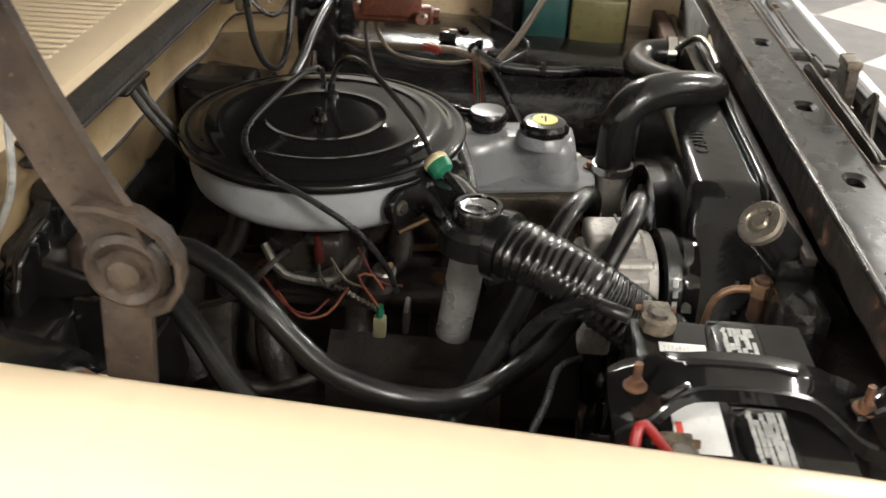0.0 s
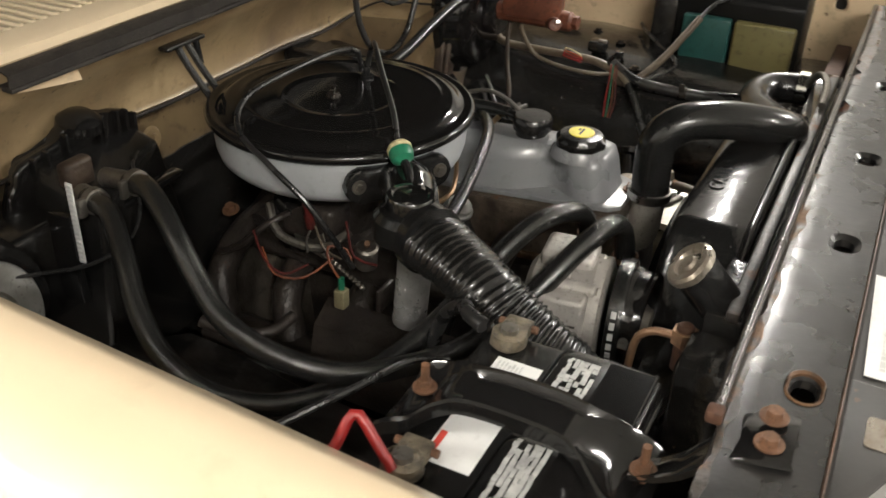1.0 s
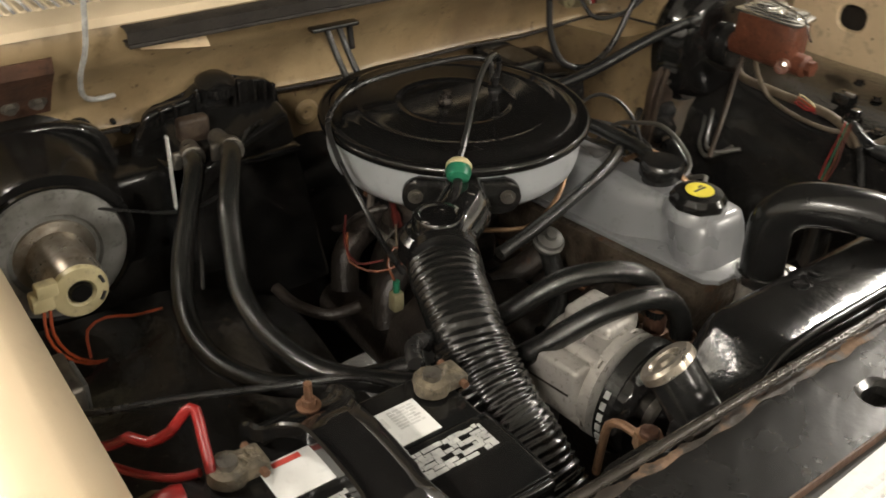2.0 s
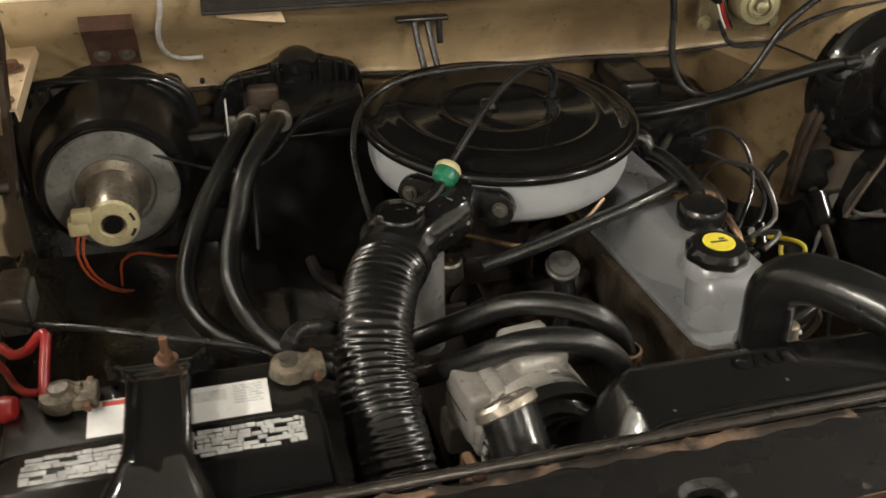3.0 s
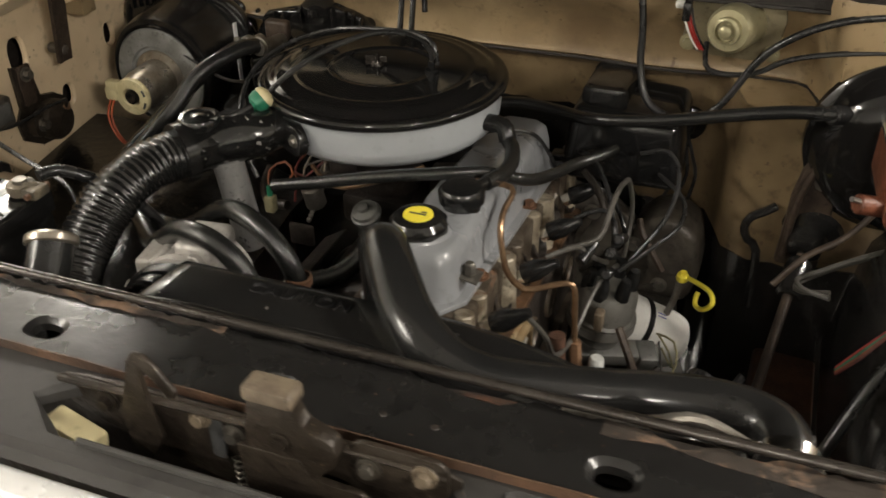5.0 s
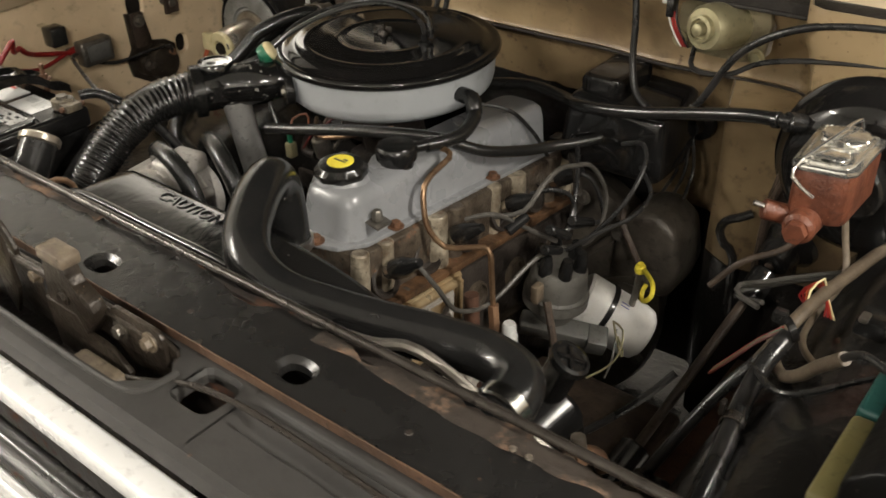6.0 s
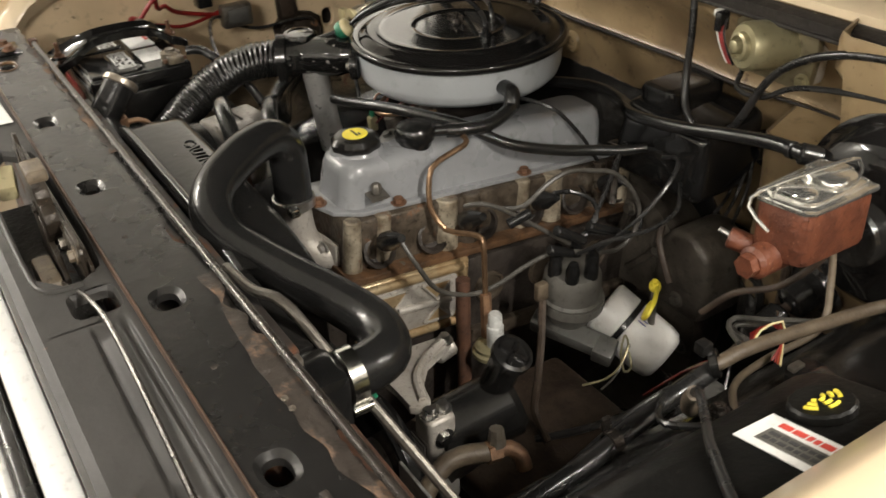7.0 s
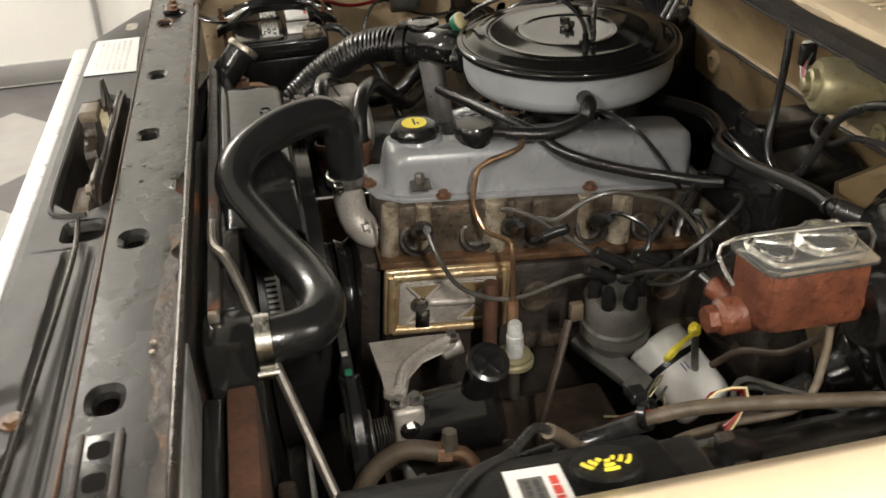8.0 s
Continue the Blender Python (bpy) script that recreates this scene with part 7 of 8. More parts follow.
part("cap", lathe(B(), (0.474, 0.031, 0.752), (0.1, -0.2, 1), [(0, 0), (0.0085, 0), (0.0095, 0.004), (0.0085, 0.010), (0.005, 0.012), (0.005, 0.016), (0, 0.016)], 16), "yellow", ds)
part("handle", sweep(B(), [(0.473, 0.036, 0.757), (0.484, 0.025, 0.760), (0.5, 0.007, 0.766), (0.515, -0.011, 0.770), (0.523, -0.024, 0.769), (0.525, -0.032, 0.762), (0.518, -0.031, 0.751), (0.509, -0.024, 0.743), (0.501, -0.013, 0.742), (0.5, -0.006, 0.750), (0.502, -0.002, 0.757)], 0.0036, 9), "yellow", ds)
# oil pressure sensor and steering pump
se = thing("pressure_sensor", (0.39, -0.205, 0.64), "grey-capped pressure sensor with gold base", "sensor")
part("plug", lathe(B(), (0.396, -0.205, 0.705), (0, 0, 1), [(0, 0), (0.0125, 0), (0.0125, 0.034), (0.0105, 0.036), (0.0105, 0.052), (0.008, 0.056), (0, 0.056)], 24), "label_grey", se, "light grey connector")
part("gold_base", lathe(B(), (0.388, -0.205, 0.68), (0, 0, 1), [(0, 0), (0.022, 0), (0.030, 0.006), (0.030, 0.012), (0.026, 0.015), (0.026, 0.020), (0.018, 0.025), (0, 0.025)], 32), "gold_zinc", se, "yellow zinc sensor base")
part("fitting", cyl(B(), (0.372, -0.203, 0.70), (0.364, -0.199, 0.775), 0.0085, n=6), "brass", se)
part("stem", cyl(B(), (0.388, -0.205, 0.62), (0.388, -0.205, 0.682), 0.009, n=12), "steel_dull", se)
hose("brown_pipe", [(0.345, -0.225, 0.80), (0.350, -0.23, 0.72), (0.356, -0.235, 0.62), (0.36, -0.24, 0.52)], 0.011, "rust", "rusty brown pipe beside the block", "pipe", 10)
ps = thing("steering_pump", (0.5, -0.31, 0.6), "black power steering pump with round cap", "steering pump")
part("reservoir", cyl(B(), (0.522, -0.262, 0.722), (0.498, -0.375, 0.690), 0.047, n=36, bev=0.010), "black_plastic", ps)
part("filler_neck", cyl(B(), (0.510, -0.292, 0.735), (0.536, -0.281, 0.81), 0.022, n=24), "black_plastic", ps)
pcn = Vector((0.45, 0.15, 0.85)).normalized()
cap = part("cap", lathe(B(), (0.536, -0.281, 0.807), pcn, [(0, 0), (0.024, 0), (0.0275, 0.003), (0.027, 0.012), (0.022, 0.014), (0.020, 0.010), (0, 0.010)], 36), "black_plastic", ps, "round black cap")
q = Matrix.Translation(Vector((0.536, -0.281, 0.807)) + pcn * 0.009) @ pcn.to_track_quat("Z", "Y").to_matrix().to_4x4()
for r in (20, 110):
    part("cap_rib", box(B(), (-0.0195, -0.0035, 0), (0.0195, 0.0035, 0.005), 0.0012, q @ pose(0, 0, 0, 0, 0, r)), "black_gloss", cap)
part("pump_body", cyl(B(), (0.50, -0.395, 0.67), (0.49, -0.31, 0.675), 0.05, n=32, bev=0.008), "steel_dull", ps)
br = thing("pump_bracket", (0.45, -0.37, 0.6), "pale cast aluminium pump bracket with webs", "bracket")
part("top_plate", prism(B(), [(0.388, -0.416), (0.415, -0.408), (0.46, -0.404), (0.50, -0.41), (0.518, -0.39), (0.50, -0.378), (0.465, -0.372), (0.437, -0.348), (0.426, -0.315), (0.418, -0.293), (0.398, -0.295), (0.396, -0.33), (0.396, -0.38)], 0.752, 0.764, 0.003), "alu_light", br)
part("rib", sweep(B(), [(0.412, -0.305, 0.766), (0.428, -0.338, 0.767), (0.456, -0.372, 0.767), (0.50, -0.39, 0.766)], 0.0055, 8), "alu_light", br)
part("boss", cyl(B(), (0.408, -0.315, 0.742), (0.408, -0.285, 0.75), 0.014, n=16, bev=0.003), "alu_light", br)
part("web", prism(B(), [(-0.40, 0.755), (-0.385, 0.755), (-0.35, 0.66), (-0.375, 0.60), (-0.405, 0.64)], 0, 0.010, 0.003, Matrix(((0.0, 0.0, 1.0, 0.495), (1, 0, 0, 0), (0, 1, 0, 0), (0, 0, 0, 1)))), "alu_light", br)
part("knuckle", box(B(), (0.498, -0.402, 0.665), (0.535, -0.362, 0.755), 0.007, seg=3), "alu_light", br)
part("knuckle_step", box(B(), (0.505, -0.395, 0.62), (0.545, -0.365, 0.67), 0.007, seg=3), "alu", br)
for x, y, z in ((0.517, -0.392, 0.754), (0.517, -0.372, 0.755), (0.41, -0.30, 0.763)):
    part("bolt", bolt(B(), (x, y, z), (0, 0, 1), 0.008, 0.009), "steel", br)
for z in (0.69, 0.725):
    part("bolt", bolt(B(), (0.535, -0.382, z), (1, 0, 0.1), 0.009), "steel", br)
for k in range(7):
    part("fin", box(B(), (0.497, -0.425 + 0.004 * k, 0.655), (0.53, -0.4235 + 0.004 * k, 0.72), 0), "steel_dull", br)
part("green_mark", box(B(), (0.477, -0.4535, 0.789), (0.487, -0.4445, 0.7925), 0.0005), "green", br, "green paint mark")
part("paint_mark", box(B(), (0.440, -0.4535, 0.790), (0.447, -0.4455, 0.7932), 0.0005), "label_grey", br, "worn white marks")
hose("steering_hose", [(0.597, -0.353, 0.733), (0.59, -0.375, 0.738), (0.582, -0.405, 0.735), (0.588, -0.44, 0.715), (0.60, -0.462, 0.68), (0.61, -0.475, 0.60), (0.61, -0.48, 0.5)], 0.0125, "loom", "brown dusty power steering hose", n=12)
bf = thing("hose_union", (0.597, -0.35, 0.70), "corroded brass hose union", "union")
part("nut", cyl(B(), (0.596, -0.36, 0.735), (0.598, -0.343, 0.733), 0.0145, n=6), "brass", bf)
part("elbow", sweep(B(), [(0.598, -0.345, 0.733), (0.602, -0.33, 0.732), (0.612, -0.32, 0.722), (0.618, -0.318, 0.705)], 0.0105, 10), "brass", bf)
part("cap", cyl(B(), (0.597, -0.345, 0.742), (0.594, -0.343, 0.765), 0.012, 0.009, 8), "cap_metal", bf)

# driver-side tank with black lid and sticker
tk = thing("washer_tank", (0.93, -0.38, 0.85), "teal and yellow translucent fluid tank with black lid", "fluid tank")
part("teal_tank", box(B(), (0.880, -0.358, 0.872), (0.9035, -0.262, 0.977), 0.006, seg=3), "teal", tk, "teal translucent tank half")
part("yellow_tank", box(B(), (0.880, -0.482, 0.872), (0.9035, -0.364, 0.977), 0.006, seg=3), "yellow_tank", tk, "yellowed translucent tank half")
TM = Matrix.Translation((0.885, 0, 1.024)) @ Matrix.Rotation(radians(-16), 4, "Y") @ Matrix.Translation((-0.885, 0, -1.0))
XZ = Matrix(((1, 0, 0, 0), (0, 0, -1, -0.245), (0, 1, 0, 0), (0, 0, 0, 1)))
part("lid", prism(B(), [(0.904, 0.960), (0.904, 1.006), (0.908, 1.015), (0.924, 1.030), (0.942, 1.0395), (1.052, 1.0713), (1.052, 0.880), (0.904, 0.880)], 0, 0.245, 0.004, XZ, 3), "tank_black", tk, "black sloping lid with rounded shoulder", smooth=60)
part("lid_skirt", prism(B(), [(0.90, -0.244), (1.0, -0.244), (1.0, -0.195), (0.90, -0.195)], 0.89, 1.0, 0.005), "black_oily", tk)
TC = TM @ Vector((0.974, -0.298, 1.0))
TN = TM.to_3x3() @ Vector((0, 0, 1))
part("cap", lathe(B(), TC, TN, [(0, 0), (0.026, 0), (0.026, 0.006), (0.024, 0.008), (0, 0.008)], 48, wob=lambda a, h: 1 + 0.02 * math.cos(16 * a)), "tank_black", tk, "black knurled filler cap")
QM = Matrix.Translation(TC + TN * 0.0082) @ TN.to_track_quat("Z", "Y").to_matrix().to_4x4()
for r in (0.006, 0.012, 0.018):
    for a0 in (0.2, 1.25, 2.3):
        part("yellow_mark", sweep(B(), [QM @ Vector((r * math.cos(a0 + d), r * math.sin(a0 + d) - 0.006, 0)) for d in (0, 0.3, 0.6)], 0.0019, 6), "yellow", tk, "worn yellow symbol mark")
sk = thing("tank_sticker", (0.98, -0.345, 1.0), "white sticker with grey and red print on the tank", "sticker")
SM2 = TM @ Matrix.Translation((0.988, -0.352, 1.0004)) @ pose(0, 0, 0, 0, 0, -4)
part("paper", box(B(), (-0.038, -0.020, 0), (0.055, 0.022, 0.0006), 0, SM2), "paper_white", sk)
part("red_print", bars(B(), (-0.022, 0.008), (0.035, 0.019), 1, SM2, z=0.0007, seed=2, th=0.0003), "label_red", sk, "red print bars")
part("dark_panel", box(B(), (-0.024, -0.012, 0.0006), (0.054, 0.006, 0.0009), 0, SM2), "dist_grey", sk, "grey printed panel")
part("grey_print", bars(B(), (-0.020, -0.010), (0.052, 0.004), 2, SM2, z=0.0010, seed=4, th=0.0003), "ink", sk, "dark print bars")
# wiring looms
hose("wiring_loom", [(0.86, 0.155, 0.905), (0.82, 0.12, 0.888), (0.790, 0.083, 0.881), (0.775, 0.0, 0.884), (0.765, -0.07, 0.888), (0.758, -0.13, 0.888), (0.75, -0.18, 0.875), (0.742, -0.205, 0.86)], 0.0082, "loom", "brown dusty wiring loom along the apron", "wiring loom", 12)
hose("wiring_loom", [(0.75, -0.195, 0.872), (0.72, -0.23, 0.83), (0.69, -0.27, 0.77), (0.66, -0.31, 0.70), (0.63, -0.34, 0.62)], 0.0075, "wire_black", "black taped wiring loom diving beside the apron", "wiring loom", 10)
hose("wiring_loom", [(0.744, -0.172, 0.880), (0.754, -0.184, 0.856), (0.772, -0.208, 0.858), (0.80, -0.25, 0.900), (0.825, -0.28, 0.945), (0.850, -0.303, 0.982)], 0.0072, "loom", "brown dusty wiring loom along the apron", "wiring loom", 12)
hose("wiring_loom", [(0.76, -0.17, 0.885), (0.752, -0.22, 0.865), (0.758, -0.29, 0.858), (0.768, -0.35, 0.855), (0.78, -0.43, 0.86), (0.79, -0.52, 0.85)], 0.011, "wire_black", "black taped wiring loom along the apron", "wiring loom", 12)
hose("wiring_loom", [(0.838, -0.292, 0.965), (0.868, -0.32, 1.005), (0.905, -0.352, 1.018), (0.945, -0.392, 1.0435), (0.99, -0.425, 1.0565), (1.04, -0.46, 1.071)], 0.0042, "wire_black", "black taped cable lying over the tank lid", "wiring loom", 10)
for i, mn in enumerate(("dark_red", "dark_orange", "green", "red")):
    o = (i - 2) * 0.0042
    hose("coloured_wire", [(0.752, -0.168 + o, 0.890), (0.730, -0.174 + o, 0.868), (0.705, -0.180 + o * 1.5, 0.834), (0.684, -0.184 + o, 0.806)], 0.0014, mn, "thin coloured wire out of the loom", "wire", 6, group="coloured wires")
for i, mn in enumerate(("red", "red", "orange", "cream_plastic")):
    o = i * 0.004
    hose("coloured_wire", [(0.758, -0.105, 0.888), (0.742 + o, -0.09, 0.888 + o), (0.748 + o, -0.062, 0.892 + o), (0.768, -0.066, 0.885), (0.776 + o, -0.092, 0.872)], 0.0014, mn, "thin coloured wire looped at the loom", "wire", 6, group="coloured wires")
zt = thing("cable_clip", (0.76, -0.31, 0.84), "dull metal cable clip on the loom", "clip")
part("band", lathe(B(), (0.76, -0.305, 0.857), (0.05, -1, 0), [(0.0112, 0), (0.0128, 0.001), (0.0128, 0.013), (0.0112, 0.014)], 20), "rod_steel", zt)
part("tail", box(B(), (0.744, -0.316, 0.862), (0.75, -0.305, 0.880), 0.002), "rod_steel", zt)
zt2 = thing("cable_tie", (0.757, -0.174, 0.87), "black cable tie on the loom", "cable tie")
part("band", lathe(B(), (0.757, -0.172, 0.892), (0.5, 0.5, 0.25), [(0.014, 0), (0.0165, 0.001), (0.0165, 0.009), (0.014, 0.01)], 20), "black_plastic", zt2)
part("head", box(B(), (0.742, -0.185, 0.905), (0.757, -0.17, 0.92), 0.002), "black_plastic", zt2)
# steering shaft and lower clutter seen between engine and apron
ss = thing("steering_shaft", (0.62, 0.1, 0.6), "rusty steering shaft running down from the firewall", "steering shaft")
part("shaft", sweep(B(), [(0.64, 0.14, 0.785), (0.607, -0.07, 0.665), (0.58, -0.25, 0.57), (0.565, -0.35, 0.515)], 0.0075, 12), "hinge", ss)
part("coupler", cyl(B(), (0.636, 0.115, 0.77), (0.628, 0.06, 0.738), 0.02, n=20, bev=0.005), "black_oily", ss)
part("sleeve", cyl(B(), (0.592, -0.17, 0.612), (0.562, -0.37, 0.505), 0.024, n=24, bev=0.004), "black_plastic", ss, "black sleeve over the lower shaft")
part("column_boot", lathe(B(), (0.645, 0.165, 0.80), (-0.15, -0.9, -0.4), [(0.048, 0), (0.045, 0.010), (0.03, 0.02), (0.025, 0.045), (0.018, 0.05), (0, 0.05)], 32), "black_oily", ss, "black rubber column boot")
hose("clutter_pipe", [(0.588, 0.155, 0.834), (0.572, 0.145, 0.826), (0.555, 0.138, 0.818), (0.548, 0.138, 0.798), (0.556, 0.142, 0.775), (0.572, 0.145, 0.755), (0.575, 0.145, 0.65)], 0.007, "black_oily", "bent dark pipe on the firewall", "pipe", 9)
tm = thing("transmission_housing", (0.2, 0.35, 0.4), "oily bell housing at the rear of the engine", "bell housing")
part("bell", lathe(B(), (0.23, 0.13, 0.58), (0, 1, -0.09), [(0, 0), (0.21, 0), (0.235, 0.008), (0.238, 0.025), (0.225, 0.05), (0.20, 0.12), (0, 0.12)], 56), "bell", tm)
for k in range(7):
    a = radians(-20 + 22 * k)
    part("bell_rib", box(B(), (0.12, -0.006, -0.004), (0.23, 0.006, 0.006), 0.003, pose(0.23, 0.128, 0.58, 90, 0, 0) @ Matrix.Rotation(a, 4, "Z")), "bell", tm)
    part("bell_bolt", bolt(B(), (0.23 + 0.222 * math.cos(a), 0.126, 0.58 + 0.222 * math.sin(a)), (0, -1, 0), 0.009, 0.008), "steel_dull", tm)
part("bell_lobe", prism(B(), [(0.365, 0.64), (0.378, 0.755), (0.405, 0.79), (0.445, 0.797), (0.482, 0.772), (0.495, 0.70), (0.478, 0.64)], 0, 0.10, 0.016, Matrix(((1, 0, 0, 0), (0, 0, -1, 0.225), (0, 1, 0, 0), (0, 0, 0, 1))), 3), "bell", tm, "grimy cast housing lobe", smooth=60)
part("lobe_pipe", sweep(B(), [(0.390, 0.122, 0.79), (0.400, 0.108, 0.77), (0.418, 0.102, 0.745), (0.437, 0.100, 0.715)], 0.0055, 9), "hinge", tm, "corroded short pipe")
cm = thing("crossmember", (0.2, -0.3, 0.35), "rust-brown front crossmember under the engine", "crossmember")
part("beam", box(B(), (-0.45, -0.40, 0.38), (0.75, -0.22, 0.46), 0.015), "rust", cm)
part("tower_plate", box(B(), (0.36, -0.34, 0.575), (0.61, -0.06, 0.60), 0.012, seg=3), "hinge", cm, "rust-brown mounting plate")
part("frame_rail", box(B(), (0.60, -0.62, 0.42), (0.70, 0.6, 0.56), 0.01), "rust", cm, "rust-brown frame rail")
part("frame_rail", box(B(), (-0.45, -0.62, 0.42), (-0.35, 0.6, 0.56), 0.01), "rust", cm, "rust-brown frame rail")

# ================================================================ small things
# added black sheet under the bay; its colour stands for the floor's shadow
single("underbay_dark_sheet", box(B(), (-0.66, -0.70, 0.33), (1.06, 0.6, 0.345), 0.004), "black_oily", "added black sheet standing for the shade under the engine", "splash shield")

single("radiator_baffle", box(B(), (-0.50, -0.692, 0.86), (0.94, -0.604, 0.868), 0.002), "support_rust", "black rust-streaked air baffle between support and radiator", "air baffle")
single("side_baffle", box(B(), (0.652, -0.60, 0.35), (0.70, -0.30, 0.72), 0.006), "black_oily", "black side baffle beside the radiator", "air baffle")

# relays on the passenger inner fender
fz = thing("fuse_box", (-0.6, -0.18, 0.88), "dull metal relay box on the inner fender", "relay box")
part("case", box(B(), (-0.595, -0.21, 0.925), (-0.566, -0.145, 0.972), 0.005, seg=3), "steel_dull", fz)
part("face", box(B(), (-0.566, -0.20, 0.935), (-0.561, -0.155, 0.965), 0.002), "grey_plastic", fz, "dusty face plate")
part("foot", box(B(), (-0.648, -0.20, 0.93), (-0.595, -0.155, 0.945), 0.002), "steel_dull", fz)
ry = thing("black_relay", (-0.61, -0.235, 0.96), "small black relay on the inner fender", "relay")
part("body", box(B(), (-0.618, -0.252, 0.972), (-0.585, -0.22, 1.008), 0.004), "black_plastic", ry)
part("tab", box(B(), (-0.648, -0.242, 1.0), (-0.618, -0.23, 1.004), 0.001), "zinc", ry)

# overflow fitting behind the battery
bt2 = thing("drain_fitting", (-0.171, -0.54, 0.90), "rusty brass tee fitting on the overflow pipe", "fitting")
part("tee", cyl(B(), (-0.171, -0.54, 0.905), (-0.171, -0.54, 0.962), 0.0095, n=10, bev=0.002), "rust", bt2)
part("collar", cyl(B(), (-0.171, -0.54, 0.94), (-0.171, -0.54, 0.956), 0.014, n=6), "brass", bt2)
part("pipe", sweep(B(), [(-0.171, -0.535, 0.945), (-0.172, -0.51, 0.945), (-0.170, -0.492, 0.93), (-0.168, -0.487, 0.90), (-0.168, -0.485, 0.86)], 0.0045, 9), "brass", bt2)
fc = thing("duct_panel", (0.8, -0.57, 0.86), "black plastic air duct beside the radiator", "air duct")
part("duct", box(B(), (0.655, -0.606, 0.86), (1.0, -0.586, 0.925), 0.005, seg=3), "black_plastic", fc)
part("rusty_channel", box(B(), (0.653, -0.582, 0.80), (1.0, -0.552, 0.932), 0.004), "rust", fc, "rust-brown steel channel")
for x in (0.52, 0.60):
    part("seam_bracket", box(B(), (x, -0.590, 0.984), (x + 0.012, -0.578, 0.994), 0.002), "cap_metal", fc, "pale worn bracket")
part("pale_strip", box(B(), (0.66, -0.611, 0.90), (0.98, -0.607, 1.0), 0.001), "plate_grey", fc, "pale worn strip")
part("pale_edge", box(B(), (0.66, -0.512, 0.70), (0.98, -0.508, 0.86), 0.001), "plate_grey", fc, "pale worn sheet edge")
part("stone_guard", box(B(), (0.66, -0.550, 0.70), (0.98, -0.528, 0.80), 0.006), "iron", fc, "grimy brown guard")
gb = thing("firewall_grommet", (0.43, 0.28, 0.87), "round black rubber grommet with wires in the firewall", "grommet")
part("boot", lathe(B(), (0.43, 0.294, 0.889), (0, -1, 0), [(0.03, 0), (0.028, 0.008), (0.016, 0.014), (0.012, 0.03), (0, 0.032)], 24), "rubber", gb)
for k in range(3):
    part("wire", sweep(B(), [(0.43, 0.265, 0.889), (0.425 + 0.012 * k, 0.24, 0.87 - 0.01 * k), (0.43 + 0.014 * k, 0.22, 0.83), (0.41 + 0.02 * k, 0.21, 0.78), (0.40 + 0.02 * k, 0.20, 0.72)], 0.003, 7), "wire_black", gb)

# wires and plugs under the air cleaner
ck = thing("choke_plug", (-0.086, -0.012, 0.88), "small red plastic plug under the air cleaner", "plug")
part("plug", lathe(B(), (-0.084, -0.012, 0.885), (-0.25, 0, 1), [(0, 0), (0.007, 0), (0.007, 0.02), (0.0045, 0.026), (0.0045, 0.045), (0, 0.046)], 12), "dark_red", ck)
yc = thing("wire_connector", (-0.146, -0.099, 0.82), "yellow wire connector hanging by the carburettor", "connector")
part("body", box(B(), (-0.154, -0.107, 0.82), (-0.138, -0.091, 0.848), 0.003), "gold_zinc", yc)
part("lug", cyl(B(), (-0.146, -0.099, 0.846), (-0.146, -0.099, 0.865), 0.0045, n=10), "green", yc)
rng = random.Random(11)
CLUT = [("dark_red", [(-0.13, 0.05, 0.885), (-0.15, 0.02, 0.86), (-0.15, -0.01, 0.845), (-0.12, -0.03, 0.85)]),
        ("dark_orange", [(-0.14, 0.03, 0.87), (-0.155, 0.0, 0.845), (-0.13, -0.03, 0.835), (-0.09, -0.05, 0.85)]),
        ("dark_orange", [(-0.146, -0.099, 0.86), (-0.15, -0.085, 0.885), (-0.13, -0.07, 0.895), (-0.11, -0.085, 0.885), (-0.12, -0.10, 0.87)]),
        ("loom", [(-0.10, -0.03, 0.90), (-0.11, -0.05, 0.875), (-0.10, -0.07, 0.86)]),
        ("copper", [(-0.06, -0.11, 0.92), (-0.02, -0.15, 0.925), (0.02, -0.17, 0.93), (0.08, -0.15, 0.945), (0.12, -0.12, 0.955)]),
        ("dark_red", [(-0.07, -0.06, 0.90), (-0.10, -0.09, 0.87), (-0.09, -0.12, 0.86)]),
        ("wire_grey", [(-0.07, -0.01, 0.89), (-0.10, -0.015, 0.875), (-0.12, -0.03, 0.87)])]
for mn, pts in CLUT:
    hose("thin_wire", pts, 0.0018 if mn != "copper" else 0.0035, mn, "thin coloured wire under the air cleaner", "wire", 7, group="carburettor wires")
hs2 = thing("vacuum_switch", (-0.09, -0.08, 0.84), "grimy vacuum switch beside the carburettor", "switch")
part("body", cyl(B(), (-0.07, -0.09, 0.84), (-0.075, -0.095, 0.875), 0.016, n=20, bev=0.003), "steel_dull", hs2)
part("nipple", cyl(B(), (-0.075, -0.095, 0.875), (-0.09, -0.105, 0.89), 0.004, n=8), "brass", hs2)
part("bracket", box(B(), (-0.10, -0.13, 0.79), (-0.06, -0.122, 0.825), 0.003), "iron_dark", hs2)
hose("metal_elbow", [(-0.24, 0.06, 0.80), (-0.23, 0.02, 0.79), (-0.20, -0.02, 0.785), (-0.16, -0.03, 0.79)], 0.008, "iron_dark", "dusty elbow pipe behind the heater hoses", "pipe", 12)

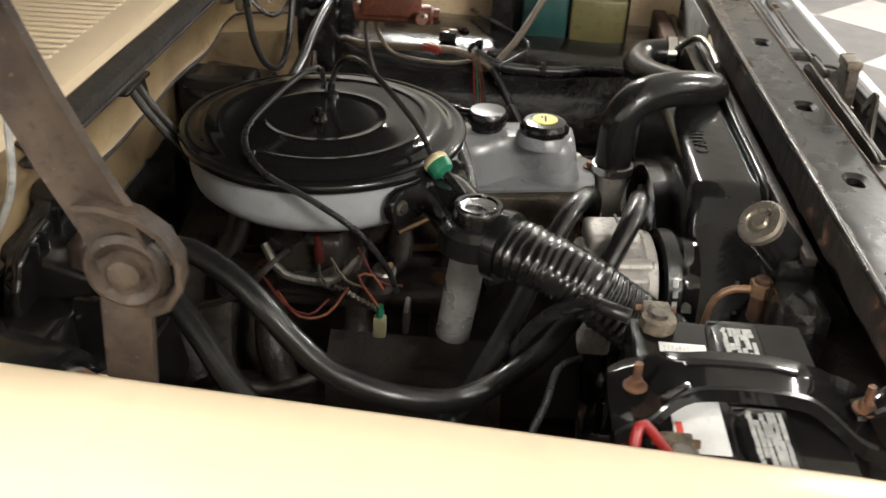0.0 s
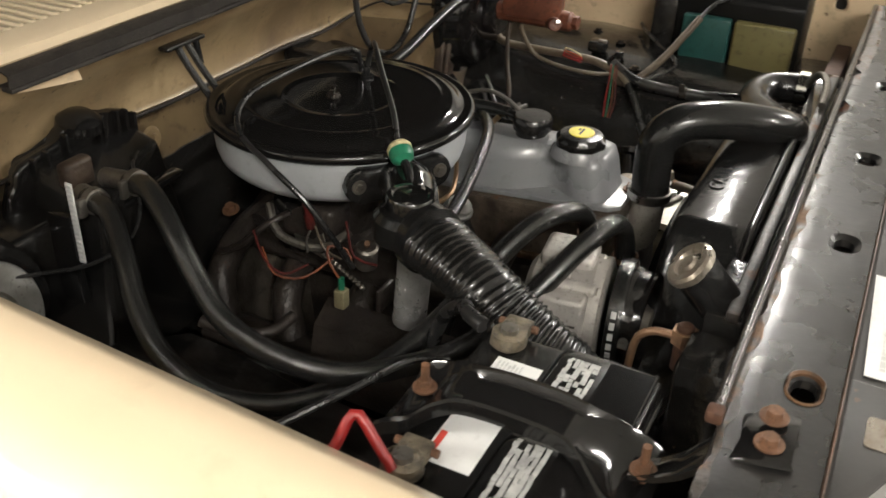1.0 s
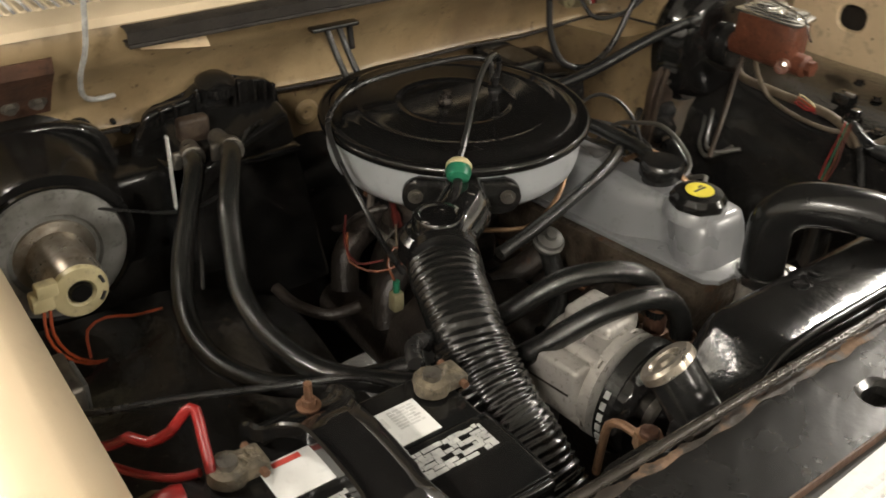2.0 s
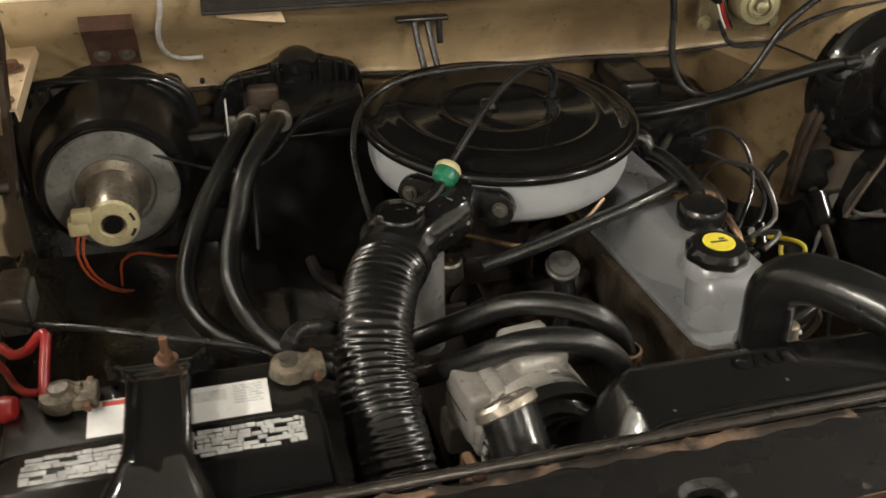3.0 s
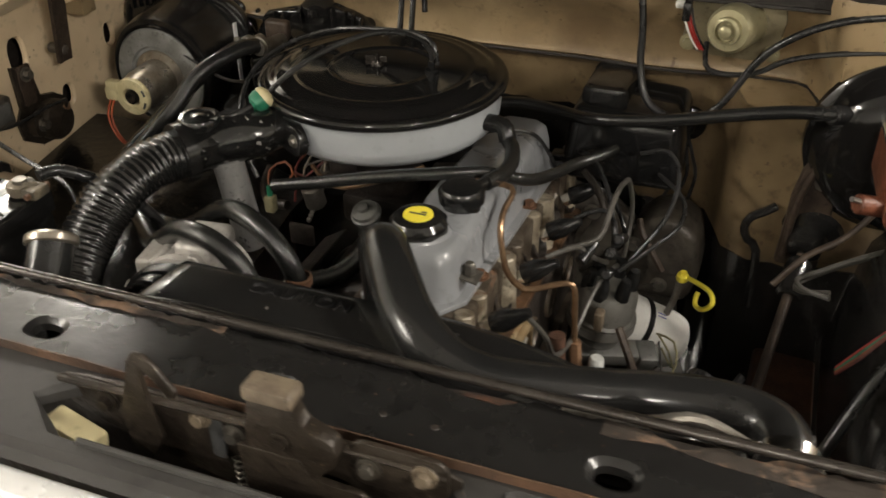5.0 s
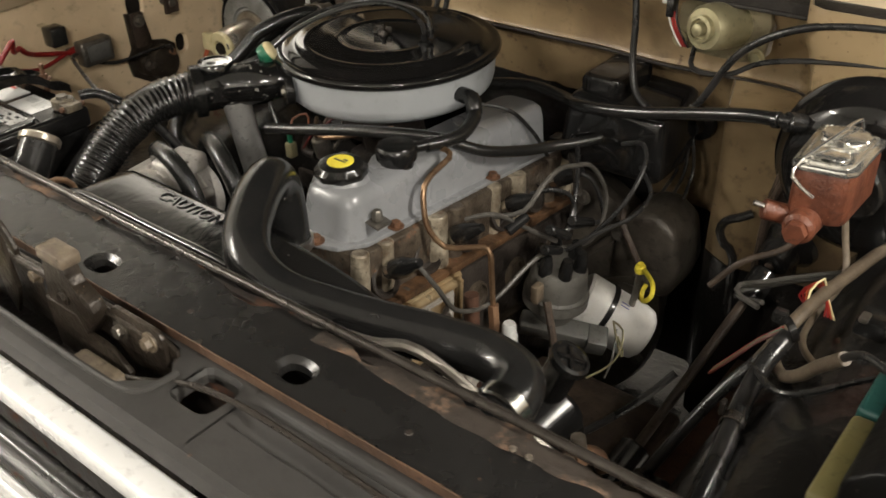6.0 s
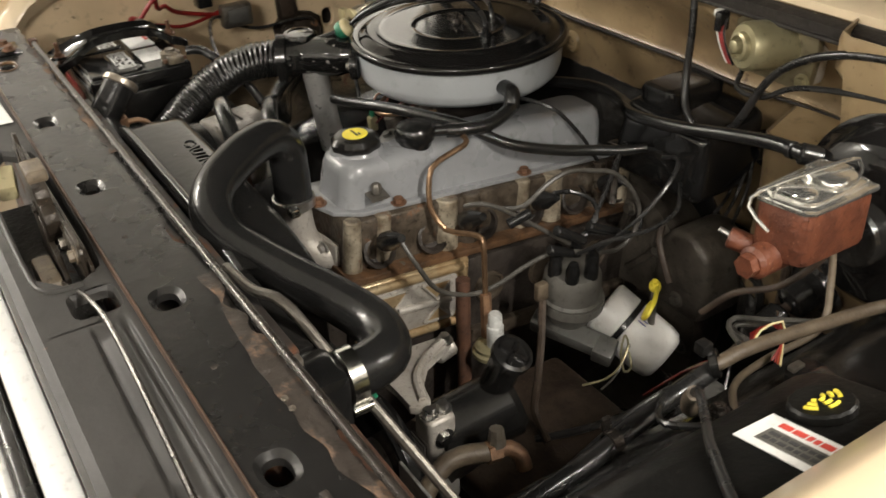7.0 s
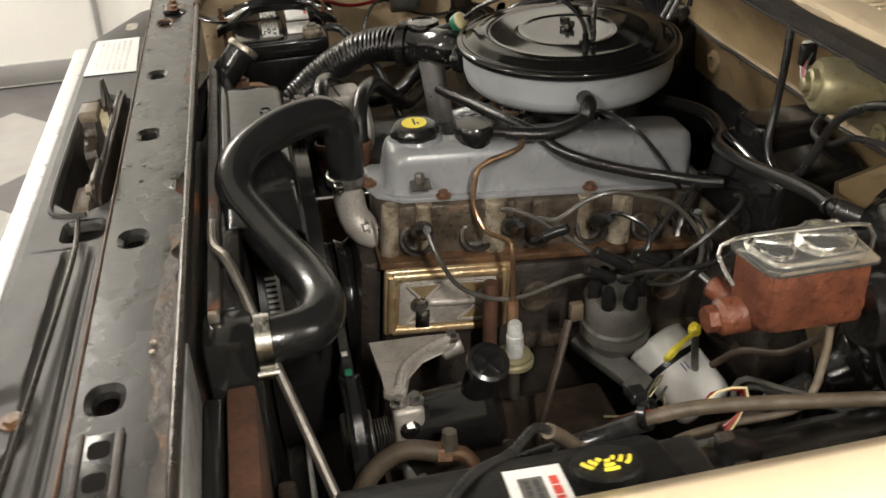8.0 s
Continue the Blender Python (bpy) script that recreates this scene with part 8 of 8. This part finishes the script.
# wires near the ignition module
for k, (mn, pts) in enumerate((("gold_zinc", [(0.455, -0.005, 0.668), (0.475, -0.03, 0.66), (0.485, -0.03, 0.63), (0.475, -0.005, 0.62), (0.462, 0.0, 0.64)]),
                               ("gold_zinc", [(0.452, 0.0, 0.665), (0.48, -0.02, 0.672), (0.49, -0.045, 0.65), (0.478, -0.06, 0.625), (0.46, -0.09, 0.615)]),
                               ("hinge", [(0.41, -0.13, 0.76), (0.44, -0.155, 0.71), (0.462, -0.178, 0.66), (0.475, -0.192, 0.625), (0.517, -0.20, 0.603)]),
                               ("wire_black", [(0.50, -0.21, 0.60), (0.53, -0.15, 0.61), (0.56, -0.09, 0.63), (0.585, -0.05, 0.66)]),
                               ("wire_grey", [(0.455, 0.01, 0.65), (0.47, -0.03, 0.615), (0.48, -0.07, 0.61)]))):
    hose("thin_wire", pts, 0.0018 if k in (0, 1, 4) else 0.006, mn, "thin wire looping by the oil filter", "wire", 7, group="module wires")
hose("ignition_lead", [(0.40, -0.02, 0.80), (0.44, 0.02, 0.86), (0.445, 0.07, 0.905), (0.42, 0.11, 0.92), (0.38, 0.12, 0.905)], 0.0034, "wire_black", "dusty ignition lead to the distributor", "ignition lead", 9, group="ignition leads")
hose("ignition_lead", [(0.39, -0.05, 0.80), (0.43, -0.03, 0.835), (0.46, 0.02, 0.85), (0.455, 0.08, 0.86), (0.41, 0.13, 0.87)], 0.0034, "wire_black", "dusty ignition lead to the distributor", "ignition lead", 9, group="ignition leads")

# pedal bracket below the booster
pb = thing("pedal_bracket", (0.63, 0.15, 0.74), "dark brown steel bracket below the brake booster", "bracket")
part("plate", prism(B(), [(0.60, 0.74), (0.665, 0.74), (0.668, 0.90), (0.645, 0.955), (0.618, 0.93), (0.606, 0.86)], 0, 0.02, 0.006, Matrix(((1, 0, 0, 0), (0, 0, -1, 0.163), (0, 1, 0, 0), (0, 0, 0, 1)))), "hinge", pb)
part("stiffener", sweep(B(), [(0.61, 0.14, 0.76), (0.615, 0.138, 0.85), (0.635, 0.138, 0.93)], 0.006, 8), "hinge", pb)
for z in (0.80, 0.89):
    part("bolt", bolt(B(), (0.645, 0.143, z), (0, -1, 0), 0.008), "steel_dull", pb)

# fittings on the driver apron
for x, y, z in ((0.935, -0.074, 0.893), (0.80, -0.2, 0.872), (0.885, -0.14, 0.893)):
    single("apron_bolt", bolt(B(), (x, y, z), (0, 0, 1), 0.007, 0.005), "rod_steel", "dark bolt in the black apron", "bolt", "apron bolts")
cn2 = thing("harness_connector", (0.83, -0.10, 0.88), "black harness connector with bright metal clips", "connector")
part("body", box(B(), (0.815, -0.125, 0.885), (0.85, -0.09, 0.908), 0.004, seg=2), "black_plastic", cn2)
part("clip", box(B(), (0.82, -0.128, 0.905), (0.830, -0.11, 0.912), 0.002), "steel_dull", cn2)
part("clip", box(B(), (0.848, -0.12, 0.892), (0.858, -0.105, 0.899), 0.002), "steel_dull", cn2)
hose("apron_cable", [(0.74, -0.22, 0.865), (0.80, -0.28, 0.895), (0.87, -0.22, 0.912), (0.93, -0.18, 0.912), (1.0, -0.15, 0.905)], 0.004, "wire_black", "thin black cable along the apron", "cable", 8)

hose("grey_cable", [(-0.395, 0.18, 1.21), (-0.402, 0.185, 1.14), (-0.41, 0.20, 1.10), (-0.405, 0.225, 1.065), (-0.385, 0.25, 1.045), (-0.355, 0.262, 1.04)], 0.0036, "label_grey", "grey cable hooked into the firewall", "cable", 8)

# cable on the garage wall
hose("wall_cable", [(-3.08, -1.226, 0.52), (-3.08, -1.232, 0.374), (-3.08, -1.238, 0.228), (-3.08, -1.242, 0.14)], 0.014, "baseboard", "grey cable hanging against the white wall", "cable", 8)

# ================================================================ floor tiles, laid diagonally
TILE = 0.60


def tile_mesh(mn):
    return finish(box(B(), (-TILE / 2 + 0.0015, -TILE / 2 + 0.0015, -0.006), (TILE / 2 - 0.0015, TILE / 2 - 0.0015, 0.0), 0.002, seg=1), "floor_tile", mn)


TM_L, TM_D = tile_mesh("tile_light"), tile_mesh("tile_dark")
rest = {0: B(), 1: B()}
n_tiles = 0
c45 = math.sqrt(0.5)
for i in range(-11, 24):
    for j in range(-22, 13):
        u, v = -3.10 + TILE * (i + 0.5), 0.20 + TILE * (j + 0.5)
        x, y = (u - v) * c45, (u + v) * c45
        if not (-2.66 < x < 6.56 and -5.56 < y < 6.56):
            continue
        k = (i + j) % 2
        near = x < -0.8 and -3.6 < y < 1.6 or x > 2.2 and -4.2 < y < 0.6
        place = Matrix.Translation((x, y, 0)) @ Matrix.Rotation(radians(45), 4, "Z")
        if near and n_tiles < 300:
            ob = new("tile", TM_D if k else TM_L)
            ob.parent = floor
            ob.matrix_world = place
            n_tiles += 1
        else:
            box(rest[k], (-TILE / 2 + 0.0015, -TILE / 2 + 0.0015, -0.006), (TILE / 2 - 0.0015, TILE / 2 - 0.0015, 0.0), 0, place)
for k in (0, 1):
    ob = part("far_tiles", rest[k], "tile_dark" if k else "tile_light", floor)
    tagged(ob, "", "", "", "stuff")
